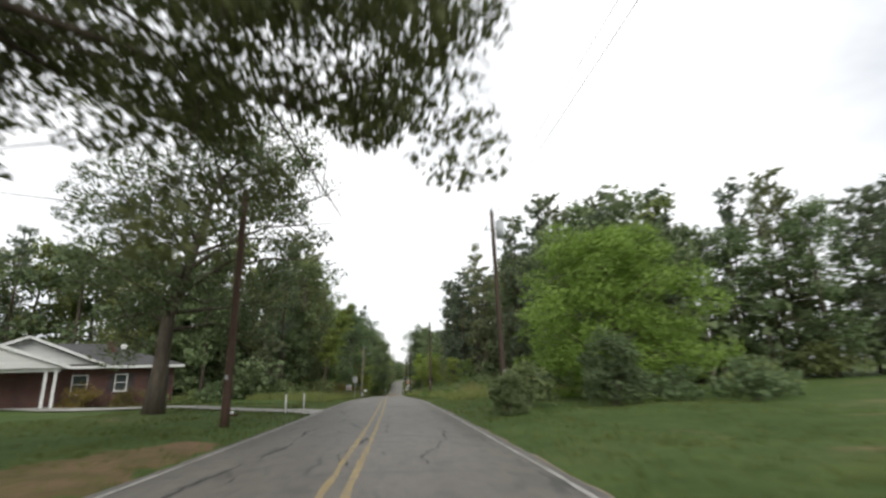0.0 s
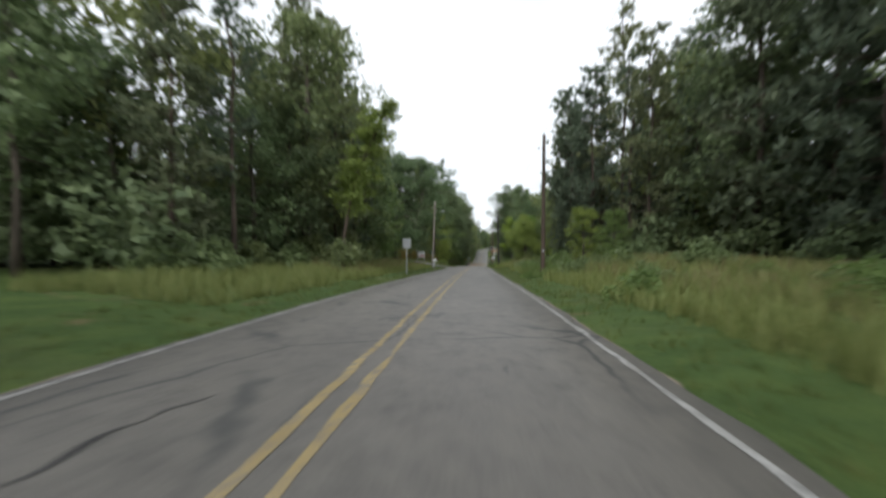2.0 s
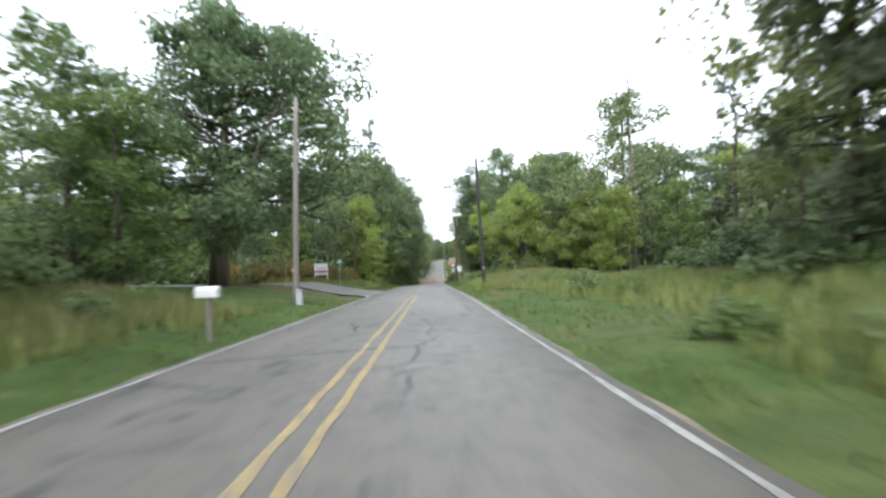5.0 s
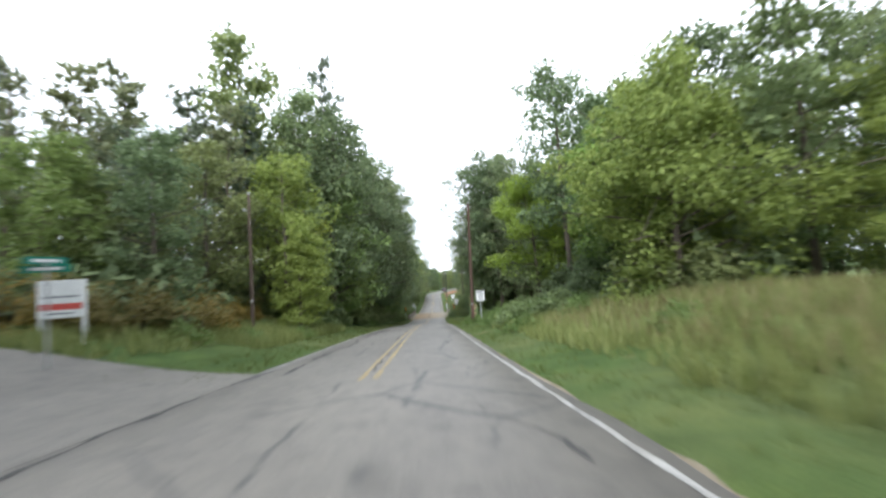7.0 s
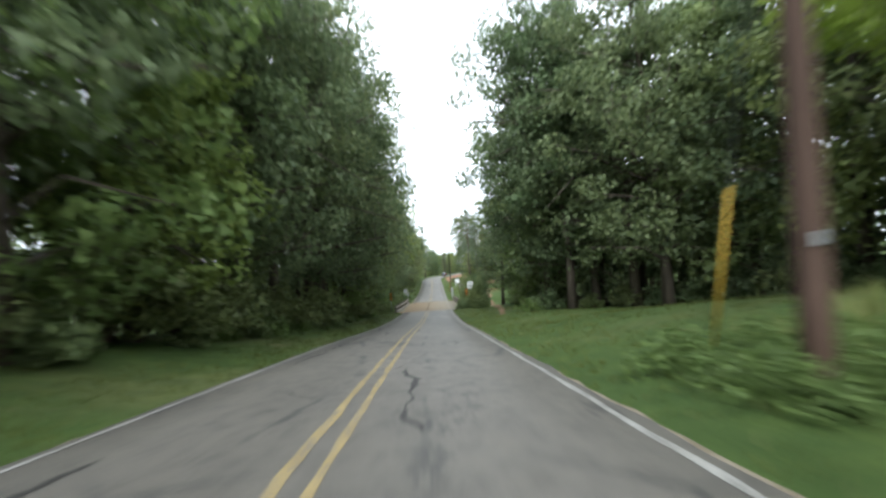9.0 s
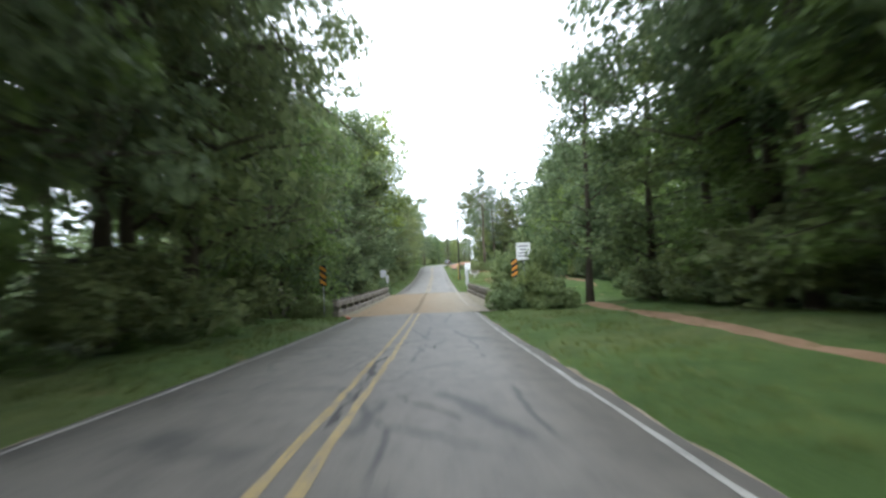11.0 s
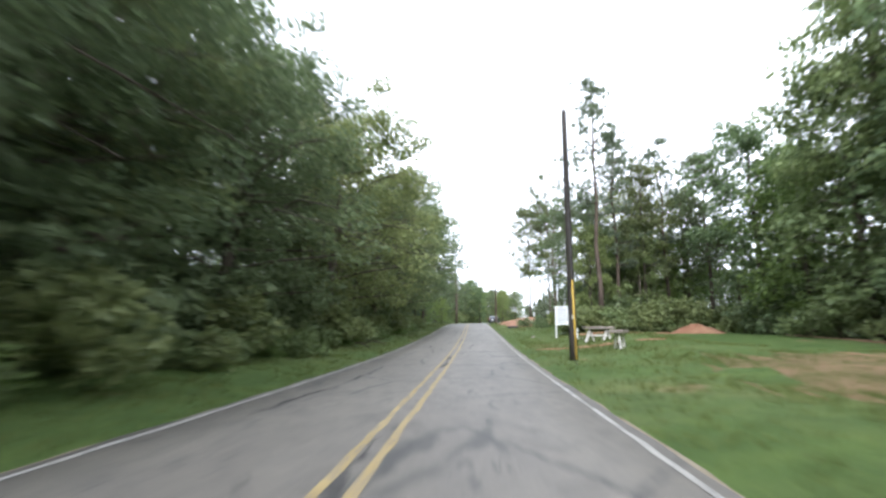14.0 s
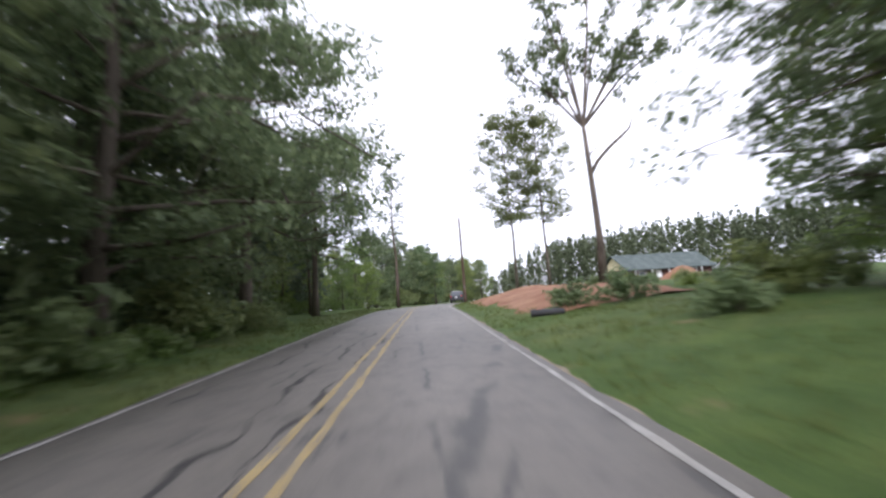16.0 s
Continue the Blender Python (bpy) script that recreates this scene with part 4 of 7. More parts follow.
KINDS.update({
    "yard_tree": ("yard_tree", "trunk", "crown", lambda: broadleaf(61, 14.5, 6.0, 0.28, 0.34, 34, 165, 0.17, 1.1, (2.6, 0.4), 0.7, reach=0.22, simple=True), M_BARK, M_LEAF_GREY, "large old tree with thin leaf before the brick house", "tree", "yard trees"),
    "verge_tree": ("yard_tree", "trunk", "crown", lambda: broadleaf(62, 13, 7.6, 0.46, 0.34, 46, 190, 0.19, 1.1, (1.2, 0.2), 0.4, reach=0.5, simple=True, steps=(0.5, 0.7, 0.85, 1.0)), M_BARK, M_LEAF_SHADED, "spreading tree whose branches hang over the road", "tree", "yard trees"),
    "airy_tree": ("airy_tree", "trunk", "crown", lambda: broadleaf(75, 15, 5.2, 0.3, 0.24, 30, 62, 0.24, 1.0, (1.2, 0), 0.6, reach=0.2, simple=True, twig=0.18), M_BARK, M_LEAF_LIGHT, "tall airy tree leaning out over the end of the bridge", "tree", ""),
    "shade_tree": ("shade_tree", "trunk", "crown", lambda: broadleaf(72, 15, 7.6, 0.2, 0.42, 44, 185, 0.23, 1.25, (1.2, 0.4), 0.36, reach=0.25, simple=True, steps=(0.35, 0.6, 0.8, 1.0)), M_BARK, M_LEAF, "broad old shade tree by the side road", "tree", ""),
    "edge_oak": ("roadside_oak", "trunk", "crown", lambda: broadleaf(73, 16.5, 5.6, 0.14, 0.3, 36, 92, 0.235, 1.15, (1.4, 0), 0.5, reach=0.32, simple=True, steps=(0.4, 0.65, 0.85, 1.0)), M_BARK, M_LEAF_DARK, "large dark tree spreading its crown over the road", "tree", "oaks hanging over the road"),
    "high_oak": ("roadside_oak", "trunk", "crown", lambda: broadleaf(77, 17.5, 5.6, 0.34, 0.27, 36, 110, 0.21, 1.2, (1.2, 0), 0.5, reach=0.3, simple=True, steps=(0.4, 0.65, 0.85, 1.0), twig=0.2), M_BARK, M_LEAF_DARK, "tall dark tree with a bare trunk by the road", "tree", "oaks hanging over the road"),
    "lone_pine": ("pine_tree", "trunk", "crown", lambda: pine(79, 19.5, 3.2, 0.3, 0.2, 17, 5, 12), M_PINE_BARK, M_NEEDLE, "tall thin pine with level branches at the bend", "pine tree", ""),
    "forked_tree": ("forked_tree", "trunk", "crown", forked_tree, M_BARK, M_LEAF_GREY, "tall thin-leaved tree with a crooked side limb", "tree", ""),
    "oval_tree": ("slender_tree", "trunk", "crown", lambda: broadleaf(43, 25, 4.6, 0.38, 0.16, 40, 62, 0.25, 0.95, (0.3, 0.1), 0.9, simple=True, top=0.3, twig=0.22), M_BARK, M_LEAF_GREY, "tall slender tree with an oval crown of thin leaf", "tree", "slender trees in the clearing"),
    "cone_tree": ("light_green_tree", "trunk", "crown", lambda: broadleaf(83, 13.5, 3.3, 0.1, 0.15, 34, 70, 0.24, 0.9, (0, 0), 0.55, simple=True, top=0.85, twig=0.2), M_BARK, M_LEAF_FRESH, "upright light green tree before the dark pines", "tree", ""),
    "slant_tree": ("slanting_tree", "trunk", "crown", lambda: broadleaf(85, 12.5, 1.4, 0.36, 0.1, 24, 55, 0.2, 0.6, (3.4, 0.3), 0.5, simple=True), M_PINE_BARK, M_LEAF_LIGHT, "slanting tree hung with light green vines", "tree", ""),
    "lime_tree": ("lime_green_tree", "trunk", "crown", lambda: broadleaf(63, 9.2, 5.0, 0.08, 0.2, 46, 230, 0.16, 1.2, (0, 0), 0.45, simple=True), M_BARK, M_LEAF_LIME, "round bright lime-green tree on the lawn", "tree", ""),
    "dark_bush": ("evergreen_bush", "stem", "foliage", lambda: shrub(64, 3.6, 1.5, 8, 60, 110, 0.14), M_BARK, M_LEAF_DARK, "dark evergreen bush on the lawn", "bush", ""),
    "light_tree": ("light_green_tree", "trunk", "crown", lambda: broadleaf(65, 7.0, 3.9, 0.1, 0.14, 34, 180, 0.145, 0.85, (0, 0), 0.35, simple=True), M_BARK, M_LEAF_FRESH, "young light green tree with layered branches", "tree", ""),
    "yellow_tree": ("yellow_green_tree", "trunk", "crown", lambda: broadleaf(66, 12.5, 4.2, 0.3, 0.17, 24, 150, 0.185, 1.0, (-1.2, 0), 0.45, simple=True), M_BARK, M_LEAF_LIME, "tree with yellow-green leaf at the wood's edge", "tree", ""),
    "overhang": ("leaning_tree", "trunk", "crown", leaning_tree, M_BARK, M_LEAF, "tree leaning out over the road", "tree", ""),
    "kudzu": ("vine_mound", "stem", "foliage", lambda: shrub(68, 2.4, 1.7, 8, 64, 110, 0.17), M_BARK, M_LEAF, "mound of green vines over the end of the bridge rail", "vines", ""),
    "clearing_pine": ("pine_tree", "trunk", "crown", lambda: pine(69, 18.5, 3.0, 0.45, 0.2, 15, 5, 14), M_PINE_BARK, M_NEEDLE, "tall pine beside the clearing", "pine tree", ""),
})
for k, x, y, s_ in (("oak_a", -20.0, 56.0, 0.72), ("back_a", -25.0, 54.0, 0.7), ("pine_b", -29.0, 52.0, 0.75), ("back_b", -33.0, 51.0, 0.7), ("back_a", -38.0, 48.0, 0.7), ("pine_b", -42.0, 46.0, 0.75)):
    plant(k, x, y, s_, x * 47)
for k in range(14):
    scatter("thicket", -15.5 - 2.2 * k, 50.5 - 0.55 * k + math.sin(k * 2.7), 1.15 + 0.2 * math.sin(k * 1.3), k * 41)
plant("yard_tree", -9.8, 22.6, 1.0, 10)
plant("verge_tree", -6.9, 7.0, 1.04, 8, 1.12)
plant("lime_tree", 12.8, 26.0, 1.0, 0, 1.04)
plant("dark_bush", 9.7, 19.4, 1.0, 0)
plant("shrub_c", 6.6, 21.6, 0.75, 40)
plant("dark_bush", 4.95, 18.3, 0.55, 70)
for x, y, s in ((-9.4, 127.6, 0.8), (-10.9, 126.2, 0.95), (-12.4, 124.8, 1.0), (-13.9, 123.6, 1.1), (-15.6, 123.2, 1.15), (-17.6, 123.4, 1.1), (-11.4, 124.0, 0.8), (-19.8, 123.8, 1.15)):
    plant("shrub_rust", x, y, s, x * 60)
for x, y, s in ((13.0, 20.5, 0.9), (15.2, 18.5, 1.0), (17.8, 21.5, 1.1), (8.0, 27.5, 0.9), (8.6, 32.0, 1.0), (10.5, 35.0, 1.1)):
    plant("shrub_a", x, y, s, x * 50)
plant("light_tree", 9.8, 125.5, 1.0, 30, 1.3)
plant("light_tree", 16.0, 120.5, 0.95, 200, 1.2)
plant("yellow_tree", 9.6, 147.5, 0.95, 0)
plant("oak_d", 11.0, 178.5, 1.25, 40, 1.12)
plant("oak_d", 12.2, 185.0, 1.2, 190, 1.1)
plant("edge_oak", 15.8, 173.0, 1.1, 180, 1.3)
plant("edge_oak", -8.6, 176.0, 1.05, 10, 1.3)
plant("edge_oak", -9.6, 165.0, 1.0, -20, 1.3)
plant("edge_oak", -8.8, 187.0, 1.0, 25, 1.4)
plant("edge_oak", -8.9, 198.0, 1.0, -10, 1.4)
plant("edge_oak", 12.5, 181.5, 0.95, 180, 1.45)
plant("yellow_tree", 10.8, 133.0, 0.85, 120)
for x, y, s_, a, tall_ in ((-9.4, 171.0, 1.0, -15, 1.25), (-9.2, 182.0, 1.05, 20, 1.3), (-8.9, 193.0, 1.0, -5, 1.3), (12.0, 181.0, 1.2, 185, 1.3), (13.2, 196.0, 1.1, 170, 1.2)):
    plant("high_oak", x, y, s_, a, tall_)
for x, y, s_ in ((10.3, 79.5, 1.0), (10.6, 83.5, 1.05), (11.0, 87.0, 0.95)):
    plant("pine_c", x, y, s_, x * 61)
for x, y, s_ in ((17.0, 66.0, 1.0), (19.5, 71.0, 1.05), (16.0, 74.0, 1.0), (21.5, 63.5, 1.0), (23.0, 57.0, 1.0), (25.5, 51.0, 1.0)):
    plant("pine_c", x, y, s_, x * 29)
for x, y, s_ in ((22.6, 247.5, 1.2), (23.2, 254.0, 1.3), (22.8, 261.0, 1.2), (25.5, 258.0, 1.3)):
    plant("oak_d", x, y, s_, x * 61)
plant("overhang", -8.6, 231.5, 1.05, 0)
plant("oak_b", -7.8, 226.8, 0.6, 30)
plant("edge_oak", -10.0, 229.0, 1.0, 0, 1.25)
plant("airy_tree", -7.4, 233.5, 1.05, 10, 1.35)
for x, y, s, a in ((-10.5, 237.0, 0.95, 10), (-10.0, 247.0, 0.95, -15), (-9.2, 257.0, 0.9, 20), (-7.6, 267.5, 1.0, 0), (-7.0, 279.0, 0.95, -10), (-6.4, 289.0, 1.05, 60)):
    plant("edge_oak", x, y, s, a)
for x, y, s, a in ((-6.4, 299.5, 1.0, 20), (-5.6, 311.0, 0.85, -25)):
    plant("high_oak", x, y, s, a)
plant("lone_pine", -0.9, 336.0, 1.0, 40)
for k, x, y, s in (("oak_b", 0.6, 362.0, 0.66), ("oak_a", 4.6, 364.0, 0.7), ("pine_b", -3.2, 356.0, 0.75), ("oak_a", 12.4, 388.0, 0.75), ("pine_b", 9.4, 386.0, 0.7), ("oak_b", 17.5, 398.0, 0.7), ("oak_c", -3.6, 326.5, 0.42), ("oak_c", -6.8, 330.0, 0.5), ("oak_c", -8.4, 321.0, 0.5), ("oak_b", -11.0, 296.0, 0.9), ("oak_b", -12.5, 304.0, 0.9), ("oak_b", -10.6, 312.0, 0.85), ("pine_c", -9.0, 305.5, 0.95), ("pine_c", -7.6, 318.0, 0.85), ("oak_b", -14.5, 319.0, 0.85), ("pine_c", -8.6, 293.5, 1.0)):
    plant(k, x, y, s, x * 31)
for k, x, y, s_ in (("pine_a", -14.5, 150.5, 0.94), ("pine_b", -17.5, 147.5, 1.03), ("pine_a", -21.5, 150.0, 0.95), ("pine_b", -12.6, 155.5, 1.0), ("pine_a", -25.0, 148.0, 0.95), ("oak_b", -13.4, 252.0, 1.0), ("oak_b", -12.8, 259.5, 1.05), ("oak_b", -12.4, 266.0, 1.05), ("oak_b", -11.8, 273.5, 1.05), ("oak_b", -11.0, 281.0, 1.05)):
    plant(k, x, y, s_, x * 53, 1.22 if y > 200 else 1.0)
for x, y, s_ in ((-16.0, 141.0, 0.95), (-19.5, 139.5, 1.02), (-23.5, 140.5, 1.08), (-28.0, 139.0, 1.02), (-32.5, 141.0, 1.1), (-37.0, 139.5, 1.05), (-13.6, 144.5, 0.98)):
    plant("pine_c", x, y, s_, x * 23)
plant("cone_tree", -11.0, 147.0, 1.0, 20)
plant("cone_tree", -9.6, 143.0, 0.62, 140)
plant("cone_tree", -9.4, 157.5, 1.25, 80)
plant("cone_tree", -7.6, 136.5, 0.5, 220)
plant("oak_c", 8.1, 62.8, 0.33, 20)
plant("oak_c", 9.6, 60.6, 0.28, 200)
plant("slant_tree", -7.9, 59.0, 0.95, 0)
plant("shrub_c", -7.6, 58.0, 0.75, 40)
plant("shrub_c", -9.0, 64.8, 0.85, 130)
plant("shrub_c", -10.2, 63.0, 0.8, 250)
plant("oak_c", -9.2, 139.0, 0.8, 0, 1.2)
plant("oak_c", -8.8, 152.0, 1.1, 70, 1.1)
for k, x, y, s_ in (("oak_c", -19.0, 279.0, 0.75), ("oak_c", -23.0, 284.0, 0.8), ("oak_c", -20.0, 290.0, 0.8), ("oak_d", -11.5, 262.5, 0.9), ("pine_a", -10.0, 271.0, 0.9), ("oak_d", -13.0, 277.0, 0.85), ("pine_a", -9.5, 283.0, 0.95)):
    plant(k, x, y, s_, x * 90)
for k, x, y, s_ in (("back_a", -14.6, 255.5, 0.8), ("back_b", -17.4, 262.0, 0.8), ("back_a", -15.2, 268.5, 0.75), ("back_a", -20.5, 258.5, 0.85), ("back_b", -21.0, 270.5, 0.75), ("back_a", -13.8, 248.5, 0.8), ("back_a", 21.0, 177.5, 1.2), ("back_b", 25.5, 181.5, 1.15), ("back_a", 30.0, 187.5, 1.2), ("back_a", 24.5, 189.5, 1.15), ("back_b", 19.5, 184.5, 1.1), ("back_a", 34.0, 191.5, 1.2)):
    plant(k, x, y, s_, x * 37)
for x, y, s_ in ((-6.6, 228.6, 0.75), (-7.0, 231.4, 0.9), (-6.9, 234.6, 0.85)):
    scatter("thicket", x, y, s_, x * 97)
for k in range(7):
    scatter("thicket", -16.0 - 1.9 * k, 284.0 + 0.8 * k, 1.35, k * 53)
for k in range(9):
    scatter("thicket", -15.0 - 2.0 * (k % 2), 246.0 + 2.6 * k, 1.25, k * 47)
plant("clearing_pine", 11.9, 275.0, 1.12, 0)
for k, x, y, s_ in (("oak_c", 17.5, 290.0, 0.92), ("oak_c", 19.5, 284.5, 0.75), ("oak_c", 23.0, 285.0, 0.8), ("oak_c", 27.0, 283.0, 0.85), ("oak_c", 16.0, 284.5, 0.65), ("pine_a", 14.5, 278.5, 1.0), ("slender", 17.5, 280.5, 0.8), ("pine_a", 20.5, 283.0, 1.05), ("slender", 23.5, 281.0, 0.85)):
    plant(k, x, y, s_, x * 40)
plant("forked_tree", 14.05, 306.3, 1.0, 0)
plant("edge_oak", 14.2, 285.5, 0.8, 180, 1.05)
plant("edge_oak", 20.0, 287.0, 0.9, 150, 1.05)
plant("oak_b", 24.5, 287.5, 0.95, 60)
plant("oval_tree", 18.2, 334.5, 1.0, 80)
plant("oval_tree", 14.4, 336.0, 1.02, 160)
plant("kudzu", 5.8, 205.4, 1.05, 0, 1.9)
plant("kudzu", 6.6, 207.2, 1.05, 70, 2.1)
plant("kudzu", 5.4, 208.6, 0.8, 190, 2.2)
plant("oak_b", 10.4, 208.5, 0.9, 15, 1.15)
plant("shrub_b", 8.4, 181.6, 1.0, 110)
plant("oak_c", 11.2, 189.0, 0.9, 30)
plant("kudzu", 4.5, 203.3, 0.68, 10)
plant("kudzu", 5.7, 203.6, 0.72, 300, 1.5)
plant("kudzu", 6.6, 202.6, 0.7, 240)
plant("airy_tree", -9.2, 207.5, 0.9, 20, 1.1)
plant("airy_tree", -11.2, 214.5, 0.8, 120)
plant("oak_a", -12.0, 224.5, 1.0, 50)
plant("oak_b", -16.5, 217.0, 1.0, 80)
plant("oak_a", -17.0, 225.0, 1.0, 10)
plant("pine_b", -8.2, 218.5, 0.95, 60)
plant("oak_b", -13.5, 221.0, 0.9, 200)
plant("oak_a", -14.0, 228.0, 0.85, 20)
for k in range(12):
    scatter("thicket", -11.0 - 2.2 * (k % 3), 212.0 + 1.7 * k, 1.0 + 0.2 * math.sin(k * 1.7), k * 71)
plant("kudzu", -5.4, 226.4, 0.7, 30)
plant("kudzu", -4.15, 226.75, 0.48, 200, 1.7)
plant("kudzu", -5.6, 203.8, 0.6, 140)
plant("oak_c", -13.5, 96.5, 0.75, 0)
for k, x, y, s_ in (("oak_c", -15.5, 127.5, 0.7), ("oak_a", -20.5, 126.5, 0.78), ("oak_c", -26.0, 128.0, 0.8), ("oak_a", -33.0, 129.5, 0.85), ("oak_c", -40.0, 131.0, 0.85), ("oak_c", 15.2, 113.0, 0.58), ("oak_c", 19.6, 112.0, 0.62)):
    plant(k, x, y, s_, x * 33)
for k in range(16):
    scatter("thicket", -14.0 - 2.1 * k, 125.0 + 0.3 * k + 0.8 * math.sin(k * 2.3), 0.8 + 0.2 * math.sin(k * 1.1), k * 59)
plant("shade_tree", -13.4, 105.8, 1.2, 15)
plant("shrub_b", 4.0, 109.2, 0.5, 20)
plant("shrub_b", 4.7, 108.9, 0.45, 120)
for k, x, y, s_ in (("oak_c", -19.0, 102.5, 0.8), ("oak_a", -24.0, 104.0, 0.8), ("oak_c", -30.0, 106.0, 0.85)):
    plant(k, x, y, s_, x * 40)
for k in range(16):
    scatter("thicket", -15.0 - 3.0 * (k % 3), 252.0 + 2.4 * k, 1.0 + 0.2 * math.sin(k * 1.7), k * 67)
for k in range(12):
    scatter("thicket", -15.5 - 1.7 * k, 99.5 + 0.35 * k + 0.8 * math.sin(k * 2.1), 0.75 + 0.2 * math.sin(k * 1.7), k * 67)
plant("oak_a", -17.5, 99.0, 0.9, 40)
for x, y, s in ((-10.6, 63, 0.9), (-9.6, 70, 0.8), (-8.8, 125.5, 0.7), (-7.6, 129, 0.6), (-7.0, 134.0, 0.6), (5.8, 44.5, 0.5), (8.4, 55, 0.6), (7.0, 65.5, 1.0), (6.5, 70, 0.7),
                (5.6, 112.5, 0.4), (8.4, 125, 0.6), (6.5, 131, 0.6), (6.0, 138, 0.8), (6.4, 146.0, 0.8), (11.0, 184.0, 0.9)):
    plant("shrub_b", x, y, s, x * 77)
for x, y, s in ((9.0, 286.0, 0.6), (10.6, 287.5, 0.85), (12.5, 284.0, 0.9), (8.3, 295.0, 0.7), (9.8, 293.5, 0.75), (13.5, 289.0, 0.9)):
    plant("shrub_a", x, y, s, x * 77)


# ---- grass ----
def tufts(name, zones, height, blades, mat, label, seed):
    """Blades of grass in clumps, over zones (y0, y1, offset0, offset1, number)."""
    rng = np.random.default_rng(seed)
    Cs = []
    for y0, y1, o0, o1, n in zones:
        y, o = rng.uniform(y0, y1, n), rng.uniform(o0, o1, n)
        patchy = np.sin(y * 0.9 + o * 1.3) * np.sin(y * 0.37 - o * 0.8) + rng.normal(0, 0.5, n)
        y, o = y[patchy > -0.5], o[patchy > -0.5]
        x = road_x(y) + o
        Cs.append(np.stack([x, y, ground_z(x, y) - 0.02], 1))
    C = np.repeat(np.concatenate(Cs), blades, 0)
    n = len(C)
    C = C + rng.normal(0, 0.09, (n, 3)) * np.array([1, 1, 0])
    az = rng.uniform(0, 6.283, n)
    h = height * rng.uniform(0.5, 1.35, n)
    lean = h * rng.uniform(0.1, 0.6, n)
    w = 0.012 + 0.016 * h
    side = np.stack([-np.sin(az) * w, np.cos(az) * w, np.zeros(n)], 1)
    tip = C + np.stack([np.cos(az) * lean, np.sin(az) * lean, h], 1)
    V = np.stack([C - side, C + side, tip], 1).reshape(-1, 3)
    ob = new(name, mesh_of(name, V, np.arange(3 * n).reshape(-1, 3), mat))
    return tagged(ob, label, "grass", "", "stuff")


tufts("tall_grass", [(34, 82, 4.9, 15, 9500), (82, 108, 6.5, 13, 1700), (108, 134, 4.9, 13, 4300), (134, 150, 5.4, 11, 900), (40, 92, -11, -5.0, 6000), (127, 147, -11, -5.4, 3200), (86, 108, 12, 26, 2600), (120, 128, -15, -7, 900)], 0.48, 7, M_STRAW, "tall seeding grass and weeds on the bank", 5)
tufts("dry_grass", [(36, 82, 6.5, 15, 3000), (108, 128, 6.0, 13, 1500), (56, 92, -11, -5.6, 2200), (86, 108, 14, 26, 900)], 0.55, 5, M_DRY, "dry tan grass gone to seed on the bank", 15)
tufts("verge_grass", [(-8, 204, 3.25, 6.5, 9500), (-8, 102, -6.5, -3.25, 5000), (118, 204, -6.0, -3.25, 4500), (226, 330, 3.4, 9.0, 7500), (257, 272, 4.0, 13.0, 2600), (242, 254, 6.0, 16.0, 2200), (227, 330, -6.5, -3.3, 5500), (0, 40, 6, 14, 3000), (150, 200, 6, 16, 4500), (10, 36, -12, -5, 3000)], 0.13, 4, M_GRASS, "mown green grass of the verge", 6)

# more weeds on the banks
rng_weeds = np.random.default_rng(91)
for y0, y1, o0, o1, n in ((36, 58, 5.3, 11, 18), (58, 84, 5.3, 11, 40), (84, 108, 7.5, 12, 20), (109, 128, 7.0, 11, 10), (128, 150, 4.9, 10, 44), (56, 92, -11, -6.5, 16), (128, 148, -10, -6.5, 10), (146, 204, -7.6, -6.2, 22), (228, 300, -7.0, -5.8, 28)):
    for _ in range(n):
        wy, wo = rng_weeds.uniform(y0, y1), rng_weeds.uniform(o0, o1)
        scatter("shrub_b" if rng_weeds.uniform() < 0.7 else "shrub_a", float(road_x(wy)) + wo, wy, rng_weeds.uniform(0.28, 0.78), rng_weeds.uniform(0, 360))

for k in range(18):
    scatter("shrub_b", 4.5 + 1.2 * abs(math.sin(k * 1.7)), 141.2 + 0.25 * k, 0.5 + 0.16 * math.sin(k * 1.3), k * 67)
for k in range(14):
    wy = 146.2 + 0.28 * k
    scatter("shrub_b", 3.9 + 0.5 * math.sin(k * 2.1), wy, 0.42 + 0.14 * math.sin(k * 1.3), k * 53)
for k in range(10):
    scatter("shrub_b", 4.9 + 0.9 * math.sin(k * 2.3), 57.6 + 0.35 * k, 0.45 + 0.15 * math.sin(k * 1.9), k * 71)


def undergrowth():
    """All the loose shrubs and weeds along the wood's foot, one mesh for each sort of leaf."""
    sorts = {}
    for kind, x, y, sc, turn in LOOSE:
        sorts.setdefault(kind, []).append((x, y, sc, turn))
    for kind, spots in sorts.items():
        _, (LV, LF) = KINDS[kind][3]()
        LV, LF = np.asarray(LV, float), np.asarray(LF)
        V, F = [], []
        for k, (x, y, sc, turn) in enumerate(spots):
            c, q = math.cos(radians(turn)), math.sin(radians(turn))
            V.append(LV @ np.array([[c, q, 0], [-q, c, 0], [0, 0, 1]]) * sc + np.array([x, y, float(ground_z(x, y)) - 0.08]))
            F.append(LF + k * len(LV))
        ob = new("undergrowth", mesh_of("undergrowth", np.concatenate(V), np.concatenate(F), KINDS[kind][5]))
        tagged(ob, "low leafy undergrowth along the foot of the woods", "undergrowth", "", "stuff")


undergrowth()

